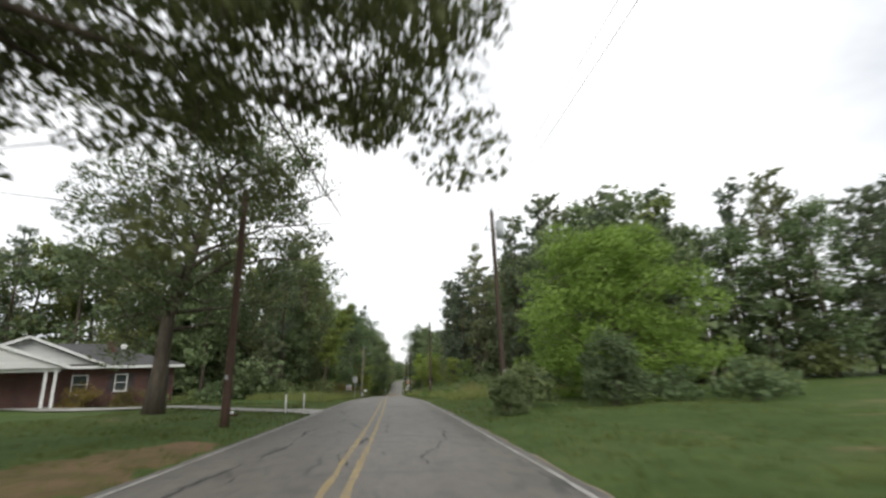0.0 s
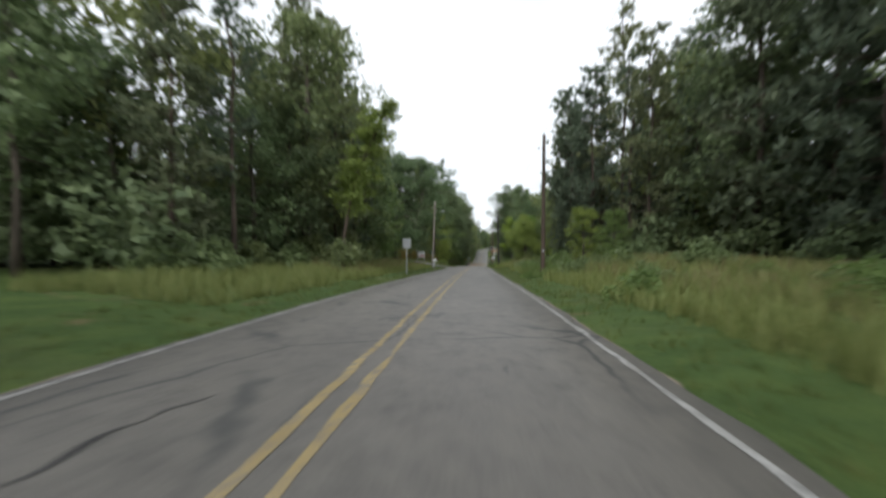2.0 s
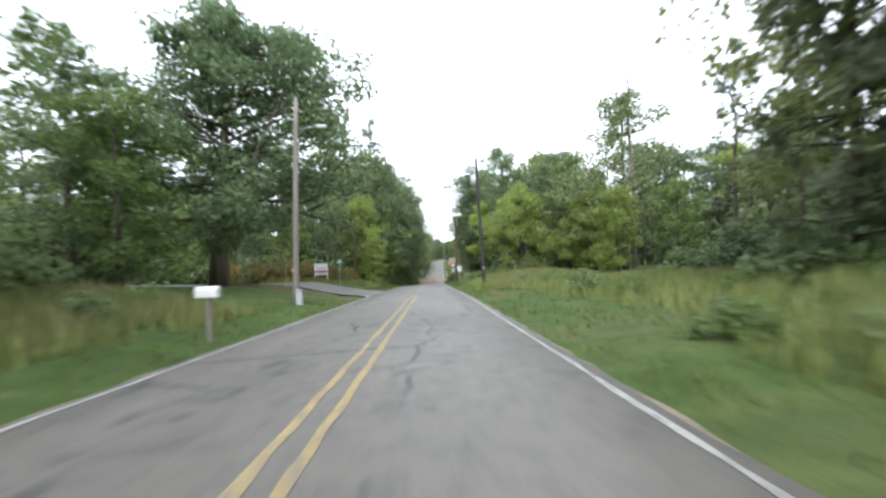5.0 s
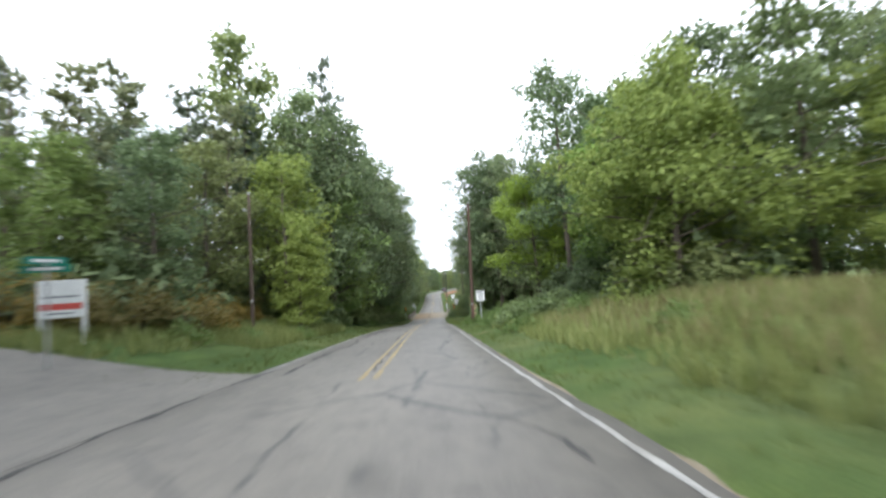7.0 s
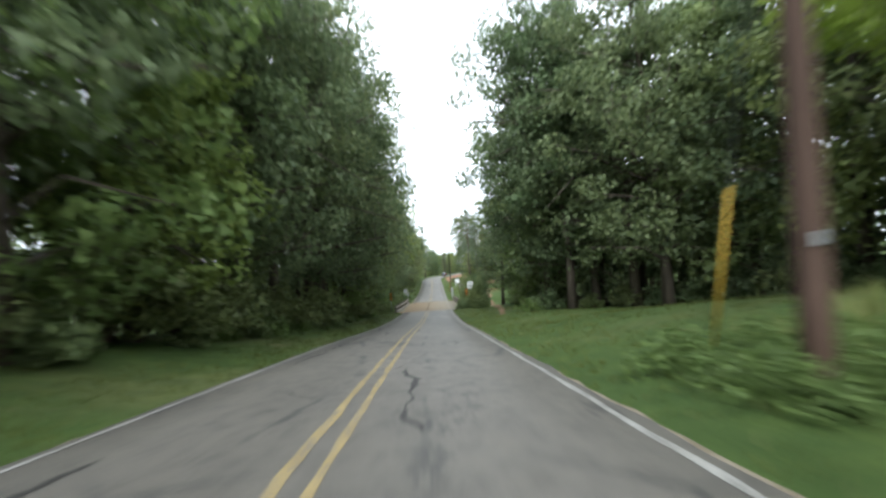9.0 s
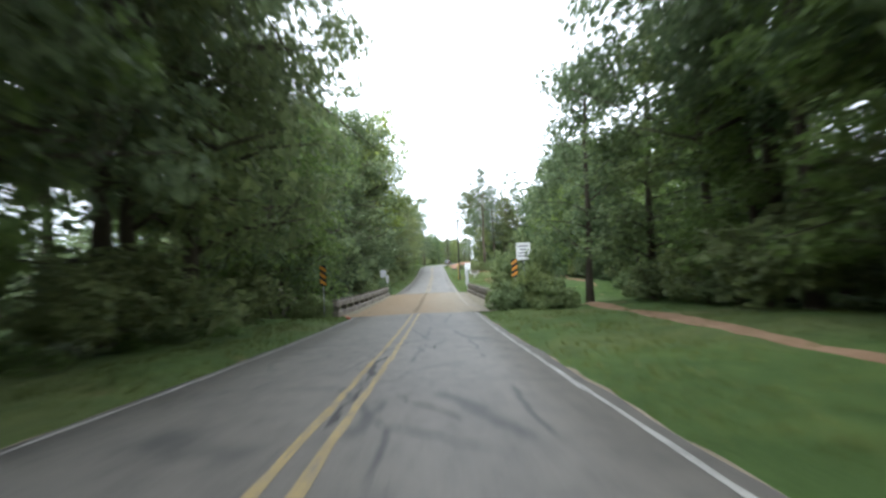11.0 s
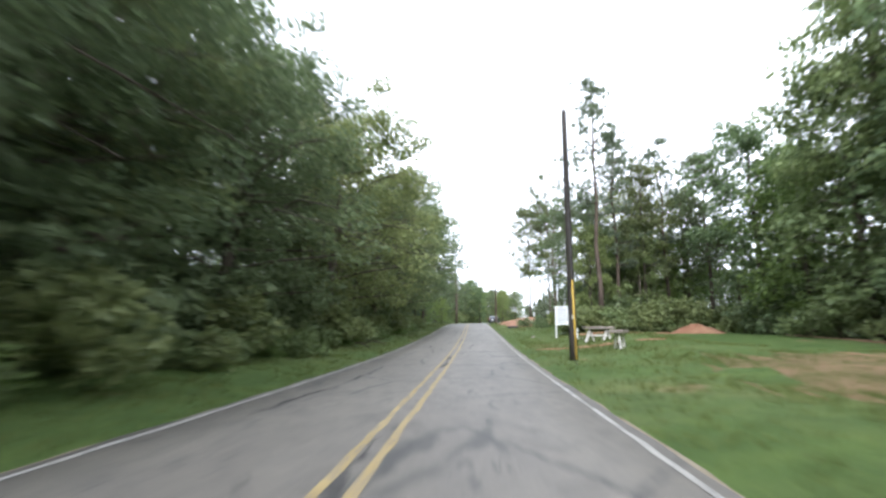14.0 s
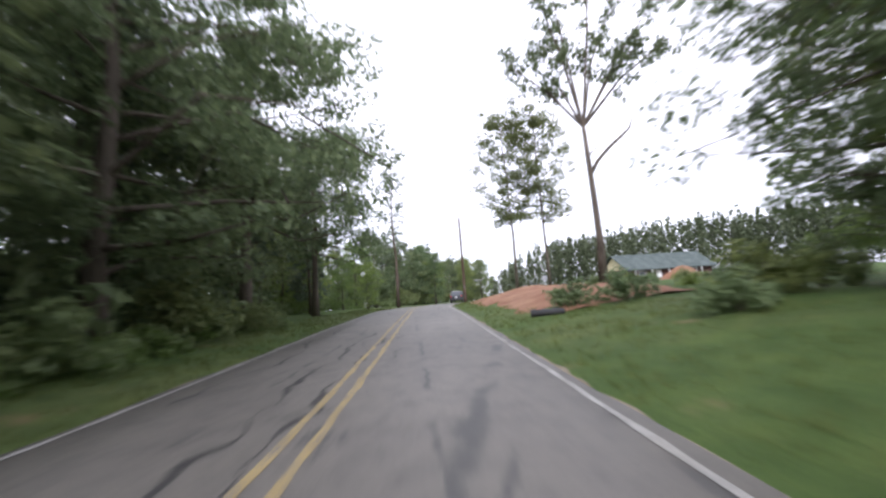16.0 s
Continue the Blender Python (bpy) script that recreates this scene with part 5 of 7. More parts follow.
# ---- side road, driveway, paths ----
def patch(name, outline, mat, label, lift=0.03, rag=0.0, join=0.0):
    """A flat surface draped over the land inside an outline given by two edges of equal length."""
    a, b = outline
    n, m = (40, 10) if rag else (14, 8)
    rng = np.random.default_rng(len(name) * 7)
    V, F = [], []
    for i in range(n + 1):
        ja, jb = rng.normal(0, rag, 2) if rag else (0.0, 0.0)
        u = i / n * (len(a) - 1)
        k = min(int(u), len(a) - 2)
        f = u - k
        p = Vector(a[k]).lerp(Vector(a[k + 1]), f)
        q = Vector(b[k]).lerp(Vector(b[k + 1]), f)
        for j in range(m + 1):
            v = j / m
            r = p.lerp(q, v + ja * (1 - v) ** 4 + jb * v ** 4)
            edge = rag and (j in (0, m) or i in (0, n))
            meet = join * (1 - float(smooth(3.1, 5.5, abs(r.x - float(road_x(r.y))))))
            V.append((r.x, r.y, float(ground_z(r.x, r.y)) + meet + (-0.03 if edge else lift)))
    for i in range(n):
        for j in range(m):
            F.append((i * (m + 1) + j, (i + 1) * (m + 1) + j, (i + 1) * (m + 1) + j + 1, i * (m + 1) + j + 1))
    return structure(name, V, F, mat, label, True)


patch("side_road", ([(-3.9, 105.8), (-4.4, 107.7), (-9.3, 109.7), (-20, 112.2), (-60, 120.0)], [(-4.1, 119.8), (-7.0, 120.2), (-11, 120.0), (-20, 121.0), (-60, 128.0)]), M_ASPHALT, "grey asphalt side road joining the main road", 0.07, 0.0, 0.012)
patch("side_road_curb", ([(-3.85, 105.0), (-3.95, 106.9), (-4.4, 107.7), (-6.2, 108.4), (-9.3, 109.8), (-20, 112.4)], [(-4.05, 105.0), (-4.2, 106.75), (-4.6, 107.45), (-6.3, 108.15), (-9.4, 109.55), (-20.1, 112.1)]), M_CURB, "pale painted edge round the corner of the side road", 0.085, 0.0, 0.012)
patch("bare_earth", ([(-5.0, 104.2), (-5.8, 103.6), (-7.2, 104.0), (-8.4, 105.2)], [(-5.2, 104.9), (-6.2, 105.8), (-7.4, 106.2), (-8.5, 105.7)]), M_LITTER, "bare brown earth with fallen leaves under the tree", 0.03, 0.12)
patch("verge_earth", ([(-3.3, 2.0), (-3.35, 7.0), (-3.4, 13.0)], [(-5.0, 2.0), (-6.2, 8.5), (-4.4, 13.0)]), M_THIN, "worn brown earth beside the road", 0.03, 0.12)
patch("corner_earth", ([(-4.7, 104.7), (-6.3, 106.8), (-9.2, 108.6), (-15, 110.2)], [(-4.5, 102.6), (-6.4, 103.4), (-9.6, 104.9), (-15, 107.4)]), M_THIN, "thin brown grass on the corner of the side road", 0.025, 0.14)
patch("driveway", ([(-3.1, 23.8), (-5.0, 24.8), (-8.0, 25.3), (-14, 26.6), (-24.5, 31.0)], [(-3.2, 28.6), (-5.0, 27.5), (-8.0, 27.2), (-14, 29.0), (-24.5, 34.0)]), M_CONCRETE, "pale concrete driveway to the brick house", 0.07)
for gname, spans, o1, o2 in (("verge_gravel_right", [(-60, 202), (227, 420)], 2.98, 3.22), ("verge_gravel_left", [(-60, 102), (119, 202), (227, 420)], -3.26, -3.0)):
    V_, F_ = joined([ribbon(a, b, o1, o2, -0.03, 0.5, wob=0.035, seed=int(a + 100)) for a, b in spans])
    structure(gname, V_, F_, M_GRAVEL, "sandy gravel along the edge of the asphalt")
patch("clay_path", ([(6.0, 183), (6.9, 190), (8.6, 205), (10.4, 224), (13.2, 256)], [(6.4, 182.8), (7.6, 190), (9.4, 205), (11.2, 224), (13.9, 256)]), M_CLAY_PALE, "brown path worn through the grass of the meadow", 0.03, 0.16)
patch("wood_path", ([(18.2, 157), (17.0, 166), (17.6, 174), (19.3, 181)], [(19.4, 157), (18.1, 166), (18.6, 174), (20.0, 180.5)]), M_THIN, "bare brown earth along the foot of the woods", 0.03, 0.15)
patch("clay_scrape", ([(7.8, 239.6), (9.2, 238.4), (12.0, 238.8), (15.0, 240.4)], [(8.2, 240.6), (9.6, 241.4), (12.2, 241.9), (15.2, 241.4)]), M_THIN, "scraped red clay in the meadow", 0.03, 0.08)
patch("verge_clay", ([(3.45, 98.6), (3.5, 100.6), (3.6, 103.6)], [(4.0, 98.9), (5.2, 101.2), (4.1, 103.4)]), M_THIN, "worn clay spot on the verge", 0.03, 0.2)
patch("clay_strip", ([(5.0, 262.3), (6.0, 261.3), (7.2, 260.9), (8.8, 261.2), (12.2, 263.3)], [(4.9, 262.6), (6.2, 262.5), (7.4, 262.3), (9.2, 262.8), (12.5, 264.0)]), M_CLAY, "bare red clay strip in the grass", 0.03, 0.06)
patch("hedge_soil", ([(9.0, 269.2), (11.0, 269.6), (14, 270.6), (17.5, 271.6)], [(9.2, 271.8), (11.2, 272.4), (14, 273.6), (17.5, 275.0)]), M_CLAY, "bare reddish soil at the foot of the hedge", 0.03, 0.1)
patch("clay_track", ([(17.0, 226), (17.4, 240), (18.8, 252), (20.4, 268)], [(17.3, 226), (19.2, 240), (20.6, 252), (20.7, 268)]), M_CLAY_PALE, "bare clay track at the foot of the trees", 0.03, 0.14)
patch("clay_bare", ([(6.9, 246.6), (7.8, 244.8), (11.0, 244.4), (15.5, 246.5)], [(7.4, 249.4), (9.0, 251.8), (12.0, 252.4), (16.0, 249.5)]), M_THIN, "thin brown grass worn down to the clay", 0.025, 0.2)


def clay_bank():
    """A low bank of dug red clay beside the road."""
    rng = np.random.default_rng(12)
    V, F = [], []
    n, m = 26, 12
    for i in range(n + 1):
        y = 293.5 + 30.5 * i / n
        for j in range(m + 1):
            v = j / m
            x = float(road_x(y)) + 4.6 + 7.5 * v
            rise = 0.3 * float(smooth(0, 0.45, v)) * (1 - 0.5 * float(smooth(0.7, 1, v))) * float(smooth(0, 0.25, i / n)) * (1 - float(smooth(0.8, 1, i / n)))
            V.append((x, y, float(ground_z(x, y)) + rise + rng.normal(0, 0.05) * (0 < j < m) - (0.05 if j in (0, m) else 0)))
    for i in range(n):
        for j in range(m):
            F.append((i * (m + 1) + j, i * (m + 1) + j + 1, (i + 1) * (m + 1) + j + 1, (i + 1) * (m + 1) + j))
    structure("clay_bank", V, F, M_CLAY, "bank of dug red clay beside the road", True)


clay_bank()

# ---- bridge ----


def dusty_deck():
    """Concrete under orange dust, which lies thickest on one half; the wheels have rubbed tracks through it."""
    m, n, l, b = material("dusty_deck", 0.9, 0.15)
    co = n.new("ShaderNodeTexCoord")
    sep = n.new("ShaderNodeSeparateXYZ")
    l.new(co.outputs["Object"], sep.inputs[0])
    mess = node_noise(n, l, 0.7, 6, 0.65, (1.0, 0.3, 1.0))
    add = n.new("ShaderNodeMath")
    add.operation = "MULTIPLY_ADD"
    add.inputs[1].default_value = 5.0
    l.new(mess, add.inputs[0])
    l.new(sep.outputs["X"], add.inputs[2])
    span = n.new("ShaderNodeMapRange")
    span.inputs["From Min"].default_value = 0.0
    span.inputs["From Max"].default_value = 6.0
    l.new(add.outputs[0], span.inputs["Value"])
    col = node_ramp(n, l, span.outputs[0], [(0.0, (0.232, 0.172, 0.106)), (0.4, (0.245, 0.191, 0.127)), (0.75, (0.262, 0.223, 0.165)), (1.0, (0.22, 0.198, 0.155))])
    grain = node_noise(n, l, 15.0, 4, 0.65, (1.0, 0.25, 1.0))
    shade = node_ramp(n, l, grain, [(0.3, (0.74, 0.74, 0.74)), (0.7, (1.15, 1.15, 1.15))])
    col = node_mix(n, l, 1.0, col, shade, "MULTIPLY")
    scuff = node_ramp(n, l, node_noise(n, l, 1.1, 7, 0.7, (1.4, 0.2, 1.0)), [(0.6, (0, 0, 0)), (0.68, (0.7, 0.7, 0.7))])
    col = node_mix(n, l, scuff, col, (0.12, 0.095, 0.07))
    l.new(col, b.inputs["Base Color"])
    node_bump(n, l, b, grain, 0.3, 0.01)
    return m


M_DECK = dusty_deck()
M_MUD = mottled("dried_mud", (0.155, 0.143, 0.1), (0.25, 0.215, 0.155), 1.4, 0.95, 0.1, fine=20, bump=0.5)
M_SEAM = mottled("muddy_seam", (0.12, 0.098, 0.068), (0.22, 0.165, 0.11), 2.2, 0.95, 0.1, fine=20, bump=0.5)
M_OLD_CONCRETE = mottled("weathered_concrete", (0.13, 0.115, 0.09), (0.29, 0.262, 0.215), 1.6, 0.9, 0.2, fine=22, bump=0.5)
RAIL_L, RAIL_R = ((-4.35, 203.6), (-3.55, 225.6)), ((4.5, 203.8), (4.2, 226.0))


def deck_z(y):
    return float(road_z(y)) - 0.03


def bridge_deck():
    V, F = [], []
    n, m = 22, 8
    for i in range(n + 1):
        y = 202.9 + (226.1 - 202.9) * i / n
        u = (y - 204.6) / 21
        xl, xr = RAIL_L[0][0] + (RAIL_L[1][0] - RAIL_L[0][0]) * u, RAIL_R[0][0] + (RAIL_R[1][0] - RAIL_R[0][0]) * u
        wide = 0.2 if 203.7 < y < 225.6 else -0.9
        for j in range(m + 1):
            x = xl - wide + (xr - xl + 2 * wide) * j / m
            V.append((x, y, deck_z(y) - 0.004 * abs(x)))
    for i in range(n):
        for j in range(m):
            F.append((i * (m + 1) + j, i * (m + 1) + j + 1, (i + 1) * (m + 1) + j + 1, (i + 1) * (m + 1) + j))
    structure("bridge_deck", V, F, M_DECK, "concrete bridge deck covered in pale orange dust", True)
    V, F = ribbon(204, 225.9, -0.24, -0.02, -0.022, 0.5, wob=0.06, seed=4, crown=False)
    structure("deck_seam", V, F, M_SEAM, "dark muddy band along the middle of the deck")
    V, F = ribbon(208, 226.0, 2.84, 2.96, -0.034, 0.5, wob=0.02, seed=5, crown=False)
    structure("deck_line", V, F, worn_paint("deck_white", (0.36, 0.34, 0.3), (0.21, 0.185, 0.14), 0.56), "nearly worn away white edge line on the deck")
    V, F = joined([ribbon(204.5, 225.6, 3.5, 4.6, -0.034, 0.3, wob=0.09, seed=6, crown=False), ribbon(204.5, 225.4, -4.4, -3.4, -0.034, 0.3, wob=0.09, seed=7, crown=False)])
    structure("deck_mud", V, F, M_MUD, "mossy dried mud gathered along the kerbs")


bridge_deck()


def bridge_rail(side, ends, label):
    (x0, y0), (x1, y1) = ends
    e = thing("bridge_rail", label, "bridge rail", (x0, y0, deck_z(y0)), group="rails of the bridge")
    rng = random.Random(int(y0 * 10 + side))
    L = y1 - y0
    n = 12
    slope = (deck_z(y1) - deck_z(y0)) / L
    def run(z0, z1, w, out):
        V, F = [], []
        for i in range(n * 2 + 1):
            u = i / (n * 2)
            cx, cy = (x1 - x0) * u, L * u
            zz = deck_z(y0 + cy) - deck_z(y0)
            j = rng.uniform(-0.008, 0.008)
            for dx, dz in ((-w / 2, z0), (w / 2, z0), (w / 2, z1 - 0.025), (w / 2 - 0.025, z1), (-w / 2 + 0.025, z1), (-w / 2, z1 - 0.025)):
                V.append((cx + out * side + dx + j, cy, zz + dz + j))
        for i in range(n * 2):
            for k in range(6):
                k2 = (k + 1) % 6
                F.append((i * 6 + k, i * 6 + k2, (i + 1) * 6 + k2, (i + 1) * 6 + k))
        F.append(tuple(range(6))[::-1])
        F.append(tuple(n * 2 * 6 + k for k in range(6)))
        return V, F
    part("kerb", run(-0.25, 0.24, 0.34, 0.1), M_OLD_CONCRETE, e, "low concrete kerb")
    part("beam", run(0.5, 0.78, 0.2, 0.12), M_OLD_CONCRETE, e, "weathered concrete beam with chipped top")
    post = None
    for i in range(n):
        u = (i + 0.35) / n
        at = ((x1 - x0) * u + 0.16 * side, L * u, deck_z(y0 + L * u) - deck_z(y0))
        if post is None:
            bm = box((0.3, 0.32, 0.5), (0.0, 0, 0.25), bevel=0.02)
            box((0.34, 0.42, 0.1), (0.05 * side, 0, 0.79), bevel=0.02, bm=bm)
            post = part("post", bm, M_OLD_CONCRETE, e)
            post.location = at
        else:
            c = post.copy()
            scene.collection.objects.link(c)
            c.location = at
    return e


bridge_rail(-1, RAIL_L, "low weathered concrete rail of the bridge above the trees")
bridge_rail(1, RAIL_R, "low weathered concrete rail of the bridge beside the meadow")

# ---- poles, cables ----
M_CERAMIC = mottled("grey_ceramic", (0.3, 0.31, 0.32), (0.42, 0.43, 0.44), 4, 0.35, 0.5, bump=0)
M_TANK = mottled("grey_enamel", (0.42, 0.44, 0.45), (0.52, 0.54, 0.55), 2, 0.45, 0.4, bump=0.05)
M_GUARD = mottled("yellow_plastic", (0.5, 0.32, 0.04), (0.62, 0.42, 0.07), 2, 0.6, 0.3, bump=0.05)
TOPS = {}


def utility_pole(key, x, y, top, label, lean=(0, 0), r=0.15, tank=0, tank_at=0.9, mat=None, arm=False, lamp=False):
    """A wooden pole; top is its height over the road."""
    base = float(ground_z(x, y)) - 0.3
    z1 = float(road_z(y)) + top
    e = thing("utility_pole", label, "utility pole", (x, y, base), group="utility poles along the road")
    h = z1 - base
    tip = Vector((lean[0], lean[1], h))
    n = 8
    pts = [tip * (i / n) for i in range(n + 1)]
    part("shaft", tube(pts, [r * (1 - 0.35 * i / n) for i in range(n + 1)], 14), mat or M_POLE, e, shade=True)
    part("insulator", rod(0.05, 0.035, tip, tip + Vector((0, 0, 0.16))), M_CERAMIC, e, "grey ceramic insulator")
    side = tip * ((h - 0.9) / h)
    b = rod(0.02, 0.02, side, side + Vector((-0.3, 0, 0.05)), 8)
    rod(0.05, 0.05, side + Vector((-0.3, 0, 0.0)), side + Vector((-0.3, 0, 0.14)), 10, b)
    part("bracket", b, M_STEEL, e, "small steel bracket with insulator")
    if tank:
        c = tip * ((h - tank_at) / h) + Vector((0.31 * tank, -0.05, 0))
        bm = rod(0.185, 0.185, c - Vector((0, 0, 0.36)), c + Vector((0, 0, 0.36)), 20)
        rod(0.195, 0.195, c + Vector((0, 0, 0.36)), c + Vector((0, 0, 0.4)), 20, bm)
        t = part("transformer", bm, M_TANK, e, "grey drum transformer", True)
        part("bushing", rod(0.05, 0.03, c + Vector((0, 0, 0.4)), c + Vector((0, 0, 0.62))), M_CERAMIC, t)
        part("mount", box((0.2, 0.08, 0.08), tuple(c + Vector((-0.2 * tank, 0, 0.1)))), M_STEEL, t)
    if arm:
        a = tip * ((h - 0.35) / h)
        part("crossarm", box((1.7, 0.1, 0.12), tuple(a + Vector((0, -0.14, 0))), bevel=0.01), M_GREY_WOOD, e, "wooden crossarm")
    if lamp:
        a = tip * ((h - 1.6) / h)
        part("lamp_arm", tube([a, a + Vector((0.5, -0.2, 0.25)), a + Vector((1.1, -0.4, 0.28))], [0.025] * 3, 8), M_STEEL, e, shade=True)
        part("lamp_head", box((0.42, 0.2, 0.14), tuple(a + Vector((1.3, -0.45, 0.24))), bevel=0.04), M_TANK, e, "grey lamp head")
    # tin tag at eye height
    part("tag", box((0.1, 0.012, 0.14), (0, -r - 0.004, 1.9)), M_STEEL, e)
    TOPS[key] = (Vector((x, y, base)) + tip + Vector((0, 0, 0.16)), Vector((x, y, base)) + side + Vector((-0.3, 0, 0.14)))
    return e


utility_pole("p1", 5.03, 19.1, 8.5, "brown wooden utility pole with a grey transformer", (-0.1, 0.55), r=0.125, tank=1, mat=M_BROWN_POLE)
utility_pole("p2", 4.84, 58.9, 8.8, "brown wooden utility pole at the pine wood", mat=M_BROWN_POLE)
utility_pole("p3", 4.0, 110.1, 9.65, "dark wooden utility pole with a grey transformer", (-0.25, 0), tank=-1, tank_at=1.6, mat=M_DARK_POLE)
utility_pole("p4", 3.65, 146.8, 10.0, "reddish wooden utility pole before the woods", (0.2, 0))
utility_pole("p5", 5.35, 255.2, 9.8, "dark wooden utility pole beside the meadow", r=0.15, mat=M_DARK_POLE)
utility_pole("p6", 6.64, 325.3, 9.0, "wooden utility pole at the bend of the road")
utility_pole("pl", -4.95, 17.12, 8.3, "reddish wooden utility pole on the lawn", (0.08, 0))
utility_pole("pl2", -6.1, 97.4, 9.5, "grey wooden utility pole with a lamp by the side road", (0.4, 0), mat=M_GREY_WOOD, lamp=True)
utility_pole("pl3", -9.4, 133.7, 8.2, "thin wooden pole before the pines", r=0.11, mat=M_BROWN_POLE)
utility_pole("p0", 4.9, -22.0, 8.4, "brown wooden utility pole by the road")
utility_pole("pend", -1.2, 380.0, 9.0, "far wooden utility pole by the road")


def cable(a, b, sag, radius=0.005):
    a, b = Vector(a), Vector(b)
    n = 14
    pts = [a.lerp(b, i / n) - Vector((0, 0, 4 * sag * (i / n) * (1 - i / n))) for i in range(n + 1)]
    V, F = tube(pts, [radius] * (n + 1), 5)
    ob = new("overhead_cable", mesh_of("overhead_cable", V, F, M_WIRE, shade=True))
    tagged(ob, "thin dark overhead cable strung between the poles", "cable", "cables between the poles")


for k1, k2 in (("p0", "p1"), ("p1", "p2"), ("p2", "p3"), ("p3", "p4"), ("p5", "p6")):
    cable(TOPS[k1][0], TOPS[k2][0], 0.5)
    cable(TOPS[k1][1], TOPS[k2][1], 0.6, 0.006)
cable(TOPS["p4"][0], TOPS["p5"][0], 1.4)
cable(TOPS["p4"][1], TOPS["p5"][1], 1.6, 0.006)
cable(TOPS["p1"][1], TOPS["pl"][0], 0.25, 0.007)
cable(TOPS["pl"][0], Vector((-17.0, 37.0, 2.0)), 0.4, 0.012)
cable(TOPS["pl"][1], Vector((-17.4, 36.6, 1.9)), 0.5, 0.012)
cable(TOPS["pl"][0], Vector((-13.5, -8.0, 8.2)), 0.5, 0.012)


def guy_wire(top, foot, label, guard=2.0, mat=None, word="yellow plastic guard"):
    """A stay wire with a plastic guard at its foot."""
    foot = Vector(foot)
    foot.z = float(ground_z(foot.x, foot.y)) - 0.1
    e = thing("guy_wire", label, "guy wire", tuple(foot), group="stays of the poles")
    d = Vector(top) - foot
    part("wire", tube([Vector((0, 0, 0)), d], [0.012, 0.012], 6), M_WIRE, e)
    u = d.normalized()
    part("guard", tube([u * 0.3, u * (0.3 + guard)], [0.029, 0.026], 10), mat or M_GUARD, e, word, True)


guy_wire(TOPS["p5"][0] - Vector((0, 0, 2.8)), (5.05, 253.4, 0), "stay wire with a yellow guard beside the pole", 2.8)
guy_wire(TOPS["p4"][0] - Vector((0, 0, 3)), (3.9, 149.0, 0), "stay wire with a yellow guard before the woods", 2.4)
guy_wire(TOPS["p3"][0] - Vector((0, 0, 2)), (7.0, 110.5, 0), "stay wire with a pale guard in the weeds", 1.8, M_GREY_WOOD, "faded pale guard")

# ---- signs ----
M_SIGN_WHITE = mottled("sign_white", (0.66, 0.67, 0.66), (0.78, 0.78, 0.77), 1.2, 0.45, 0.4, bump=0)
M_BLACK = mottled("sign_black", (0.02, 0.02, 0.02), (0.035, 0.035, 0.035), 3, 0.6, 0.3, bump=0)
M_SIGN_BACK = mottled("sign_back", (0.34, 0.35, 0.35), (0.45, 0.46, 0.46), 2, 0.5, 0.4, 0.5, bump=0.05)
M_RED = mottled("sign_red", (0.5, 0.07, 0.06), (0.6, 0.11, 0.09), 2, 0.6, 0.3, bump=0)
M_GREY_INK = mottled("grey_ink", (0.2, 0.21, 0.23), (0.3, 0.31, 0.33), 3, 0.7, 0.2, bump=0)
M_GREEN = mottled("sign_green", (0.01, 0.16, 0.11), (0.02, 0.21, 0.15), 2, 0.5, 0.3, bump=0)
M_ORANGE = mottled("sign_orange", (0.62, 0.25, 0.03), (0.72, 0.32, 0.05), 2, 0.5, 0.3, bump=0)


def plate(w, h, t=0.006, r=0.04, at=(0, 0, 0)):
    """A thin upright plate with rounded corners, facing -y."""
    pts = []
    for cx, cz, a0 in ((w / 2 - r, h / 2 - r, 0), (-w / 2 + r, h / 2 - r, 90), (-w / 2 + r, -h / 2 + r, 180), (w / 2 - r, -h / 2 + r, 270)):
        for k in range(5):
            a = radians(a0 + 22.5 * k)
            pts.append((cx + r * math.cos(a), cz + r * math.sin(a)))
    n = len(pts)
    V = [(at[0] + p[0], at[1] - t / 2, at[2] + p[1]) for p in pts] + [(at[0] + p[0], at[1] + t / 2, at[2] + p[1]) for p in pts]
    F = [tuple(range(n)), tuple(range(n, 2 * n))[::-1]] + [(i, i + n, (i + 1) % n + n, (i + 1) % n) for i in range(n)]
    return V, F


def lettering(text, size, at, parent, mat, name="lettering"):
    cu = bpy.data.curves.new(name, "FONT")
    cu.body, cu.size, cu.align_x, cu.align_y, cu.extrude = text, size, "CENTER", "CENTER", 0.001
    cu.offset = 0.006
    cu.materials.append(mat)
    ob = new(name, cu)
    ob.parent = parent
    ob.matrix_basis = pose(*at, 90, 0, 0)
    return ob


def sign_post(e, h, y=0.03):
    """A steel U-channel post."""
    bm = box((0.06, 0.006, h), (0, y, h / 2))
    box((0.006, 0.03, h), (-0.028, y + 0.017, h / 2), bm=bm)
    box((0.006, 0.03, h), (0.028, y + 0.017, h / 2), bm=bm)
    return part("post", bm, M_STEEL, e, "galvanised steel post")


def standing(name, label, category, x, y, turn=0.0, group=""):
    return thing(name, label, category, (x, y, float(ground_z(x, y)) - 0.05), turn, group)


def over(e, y, dz):
    """Height above the thing's foot of a point dz over the road."""
    return float(road_z(y)) + dz - e.matrix_basis.translation.z


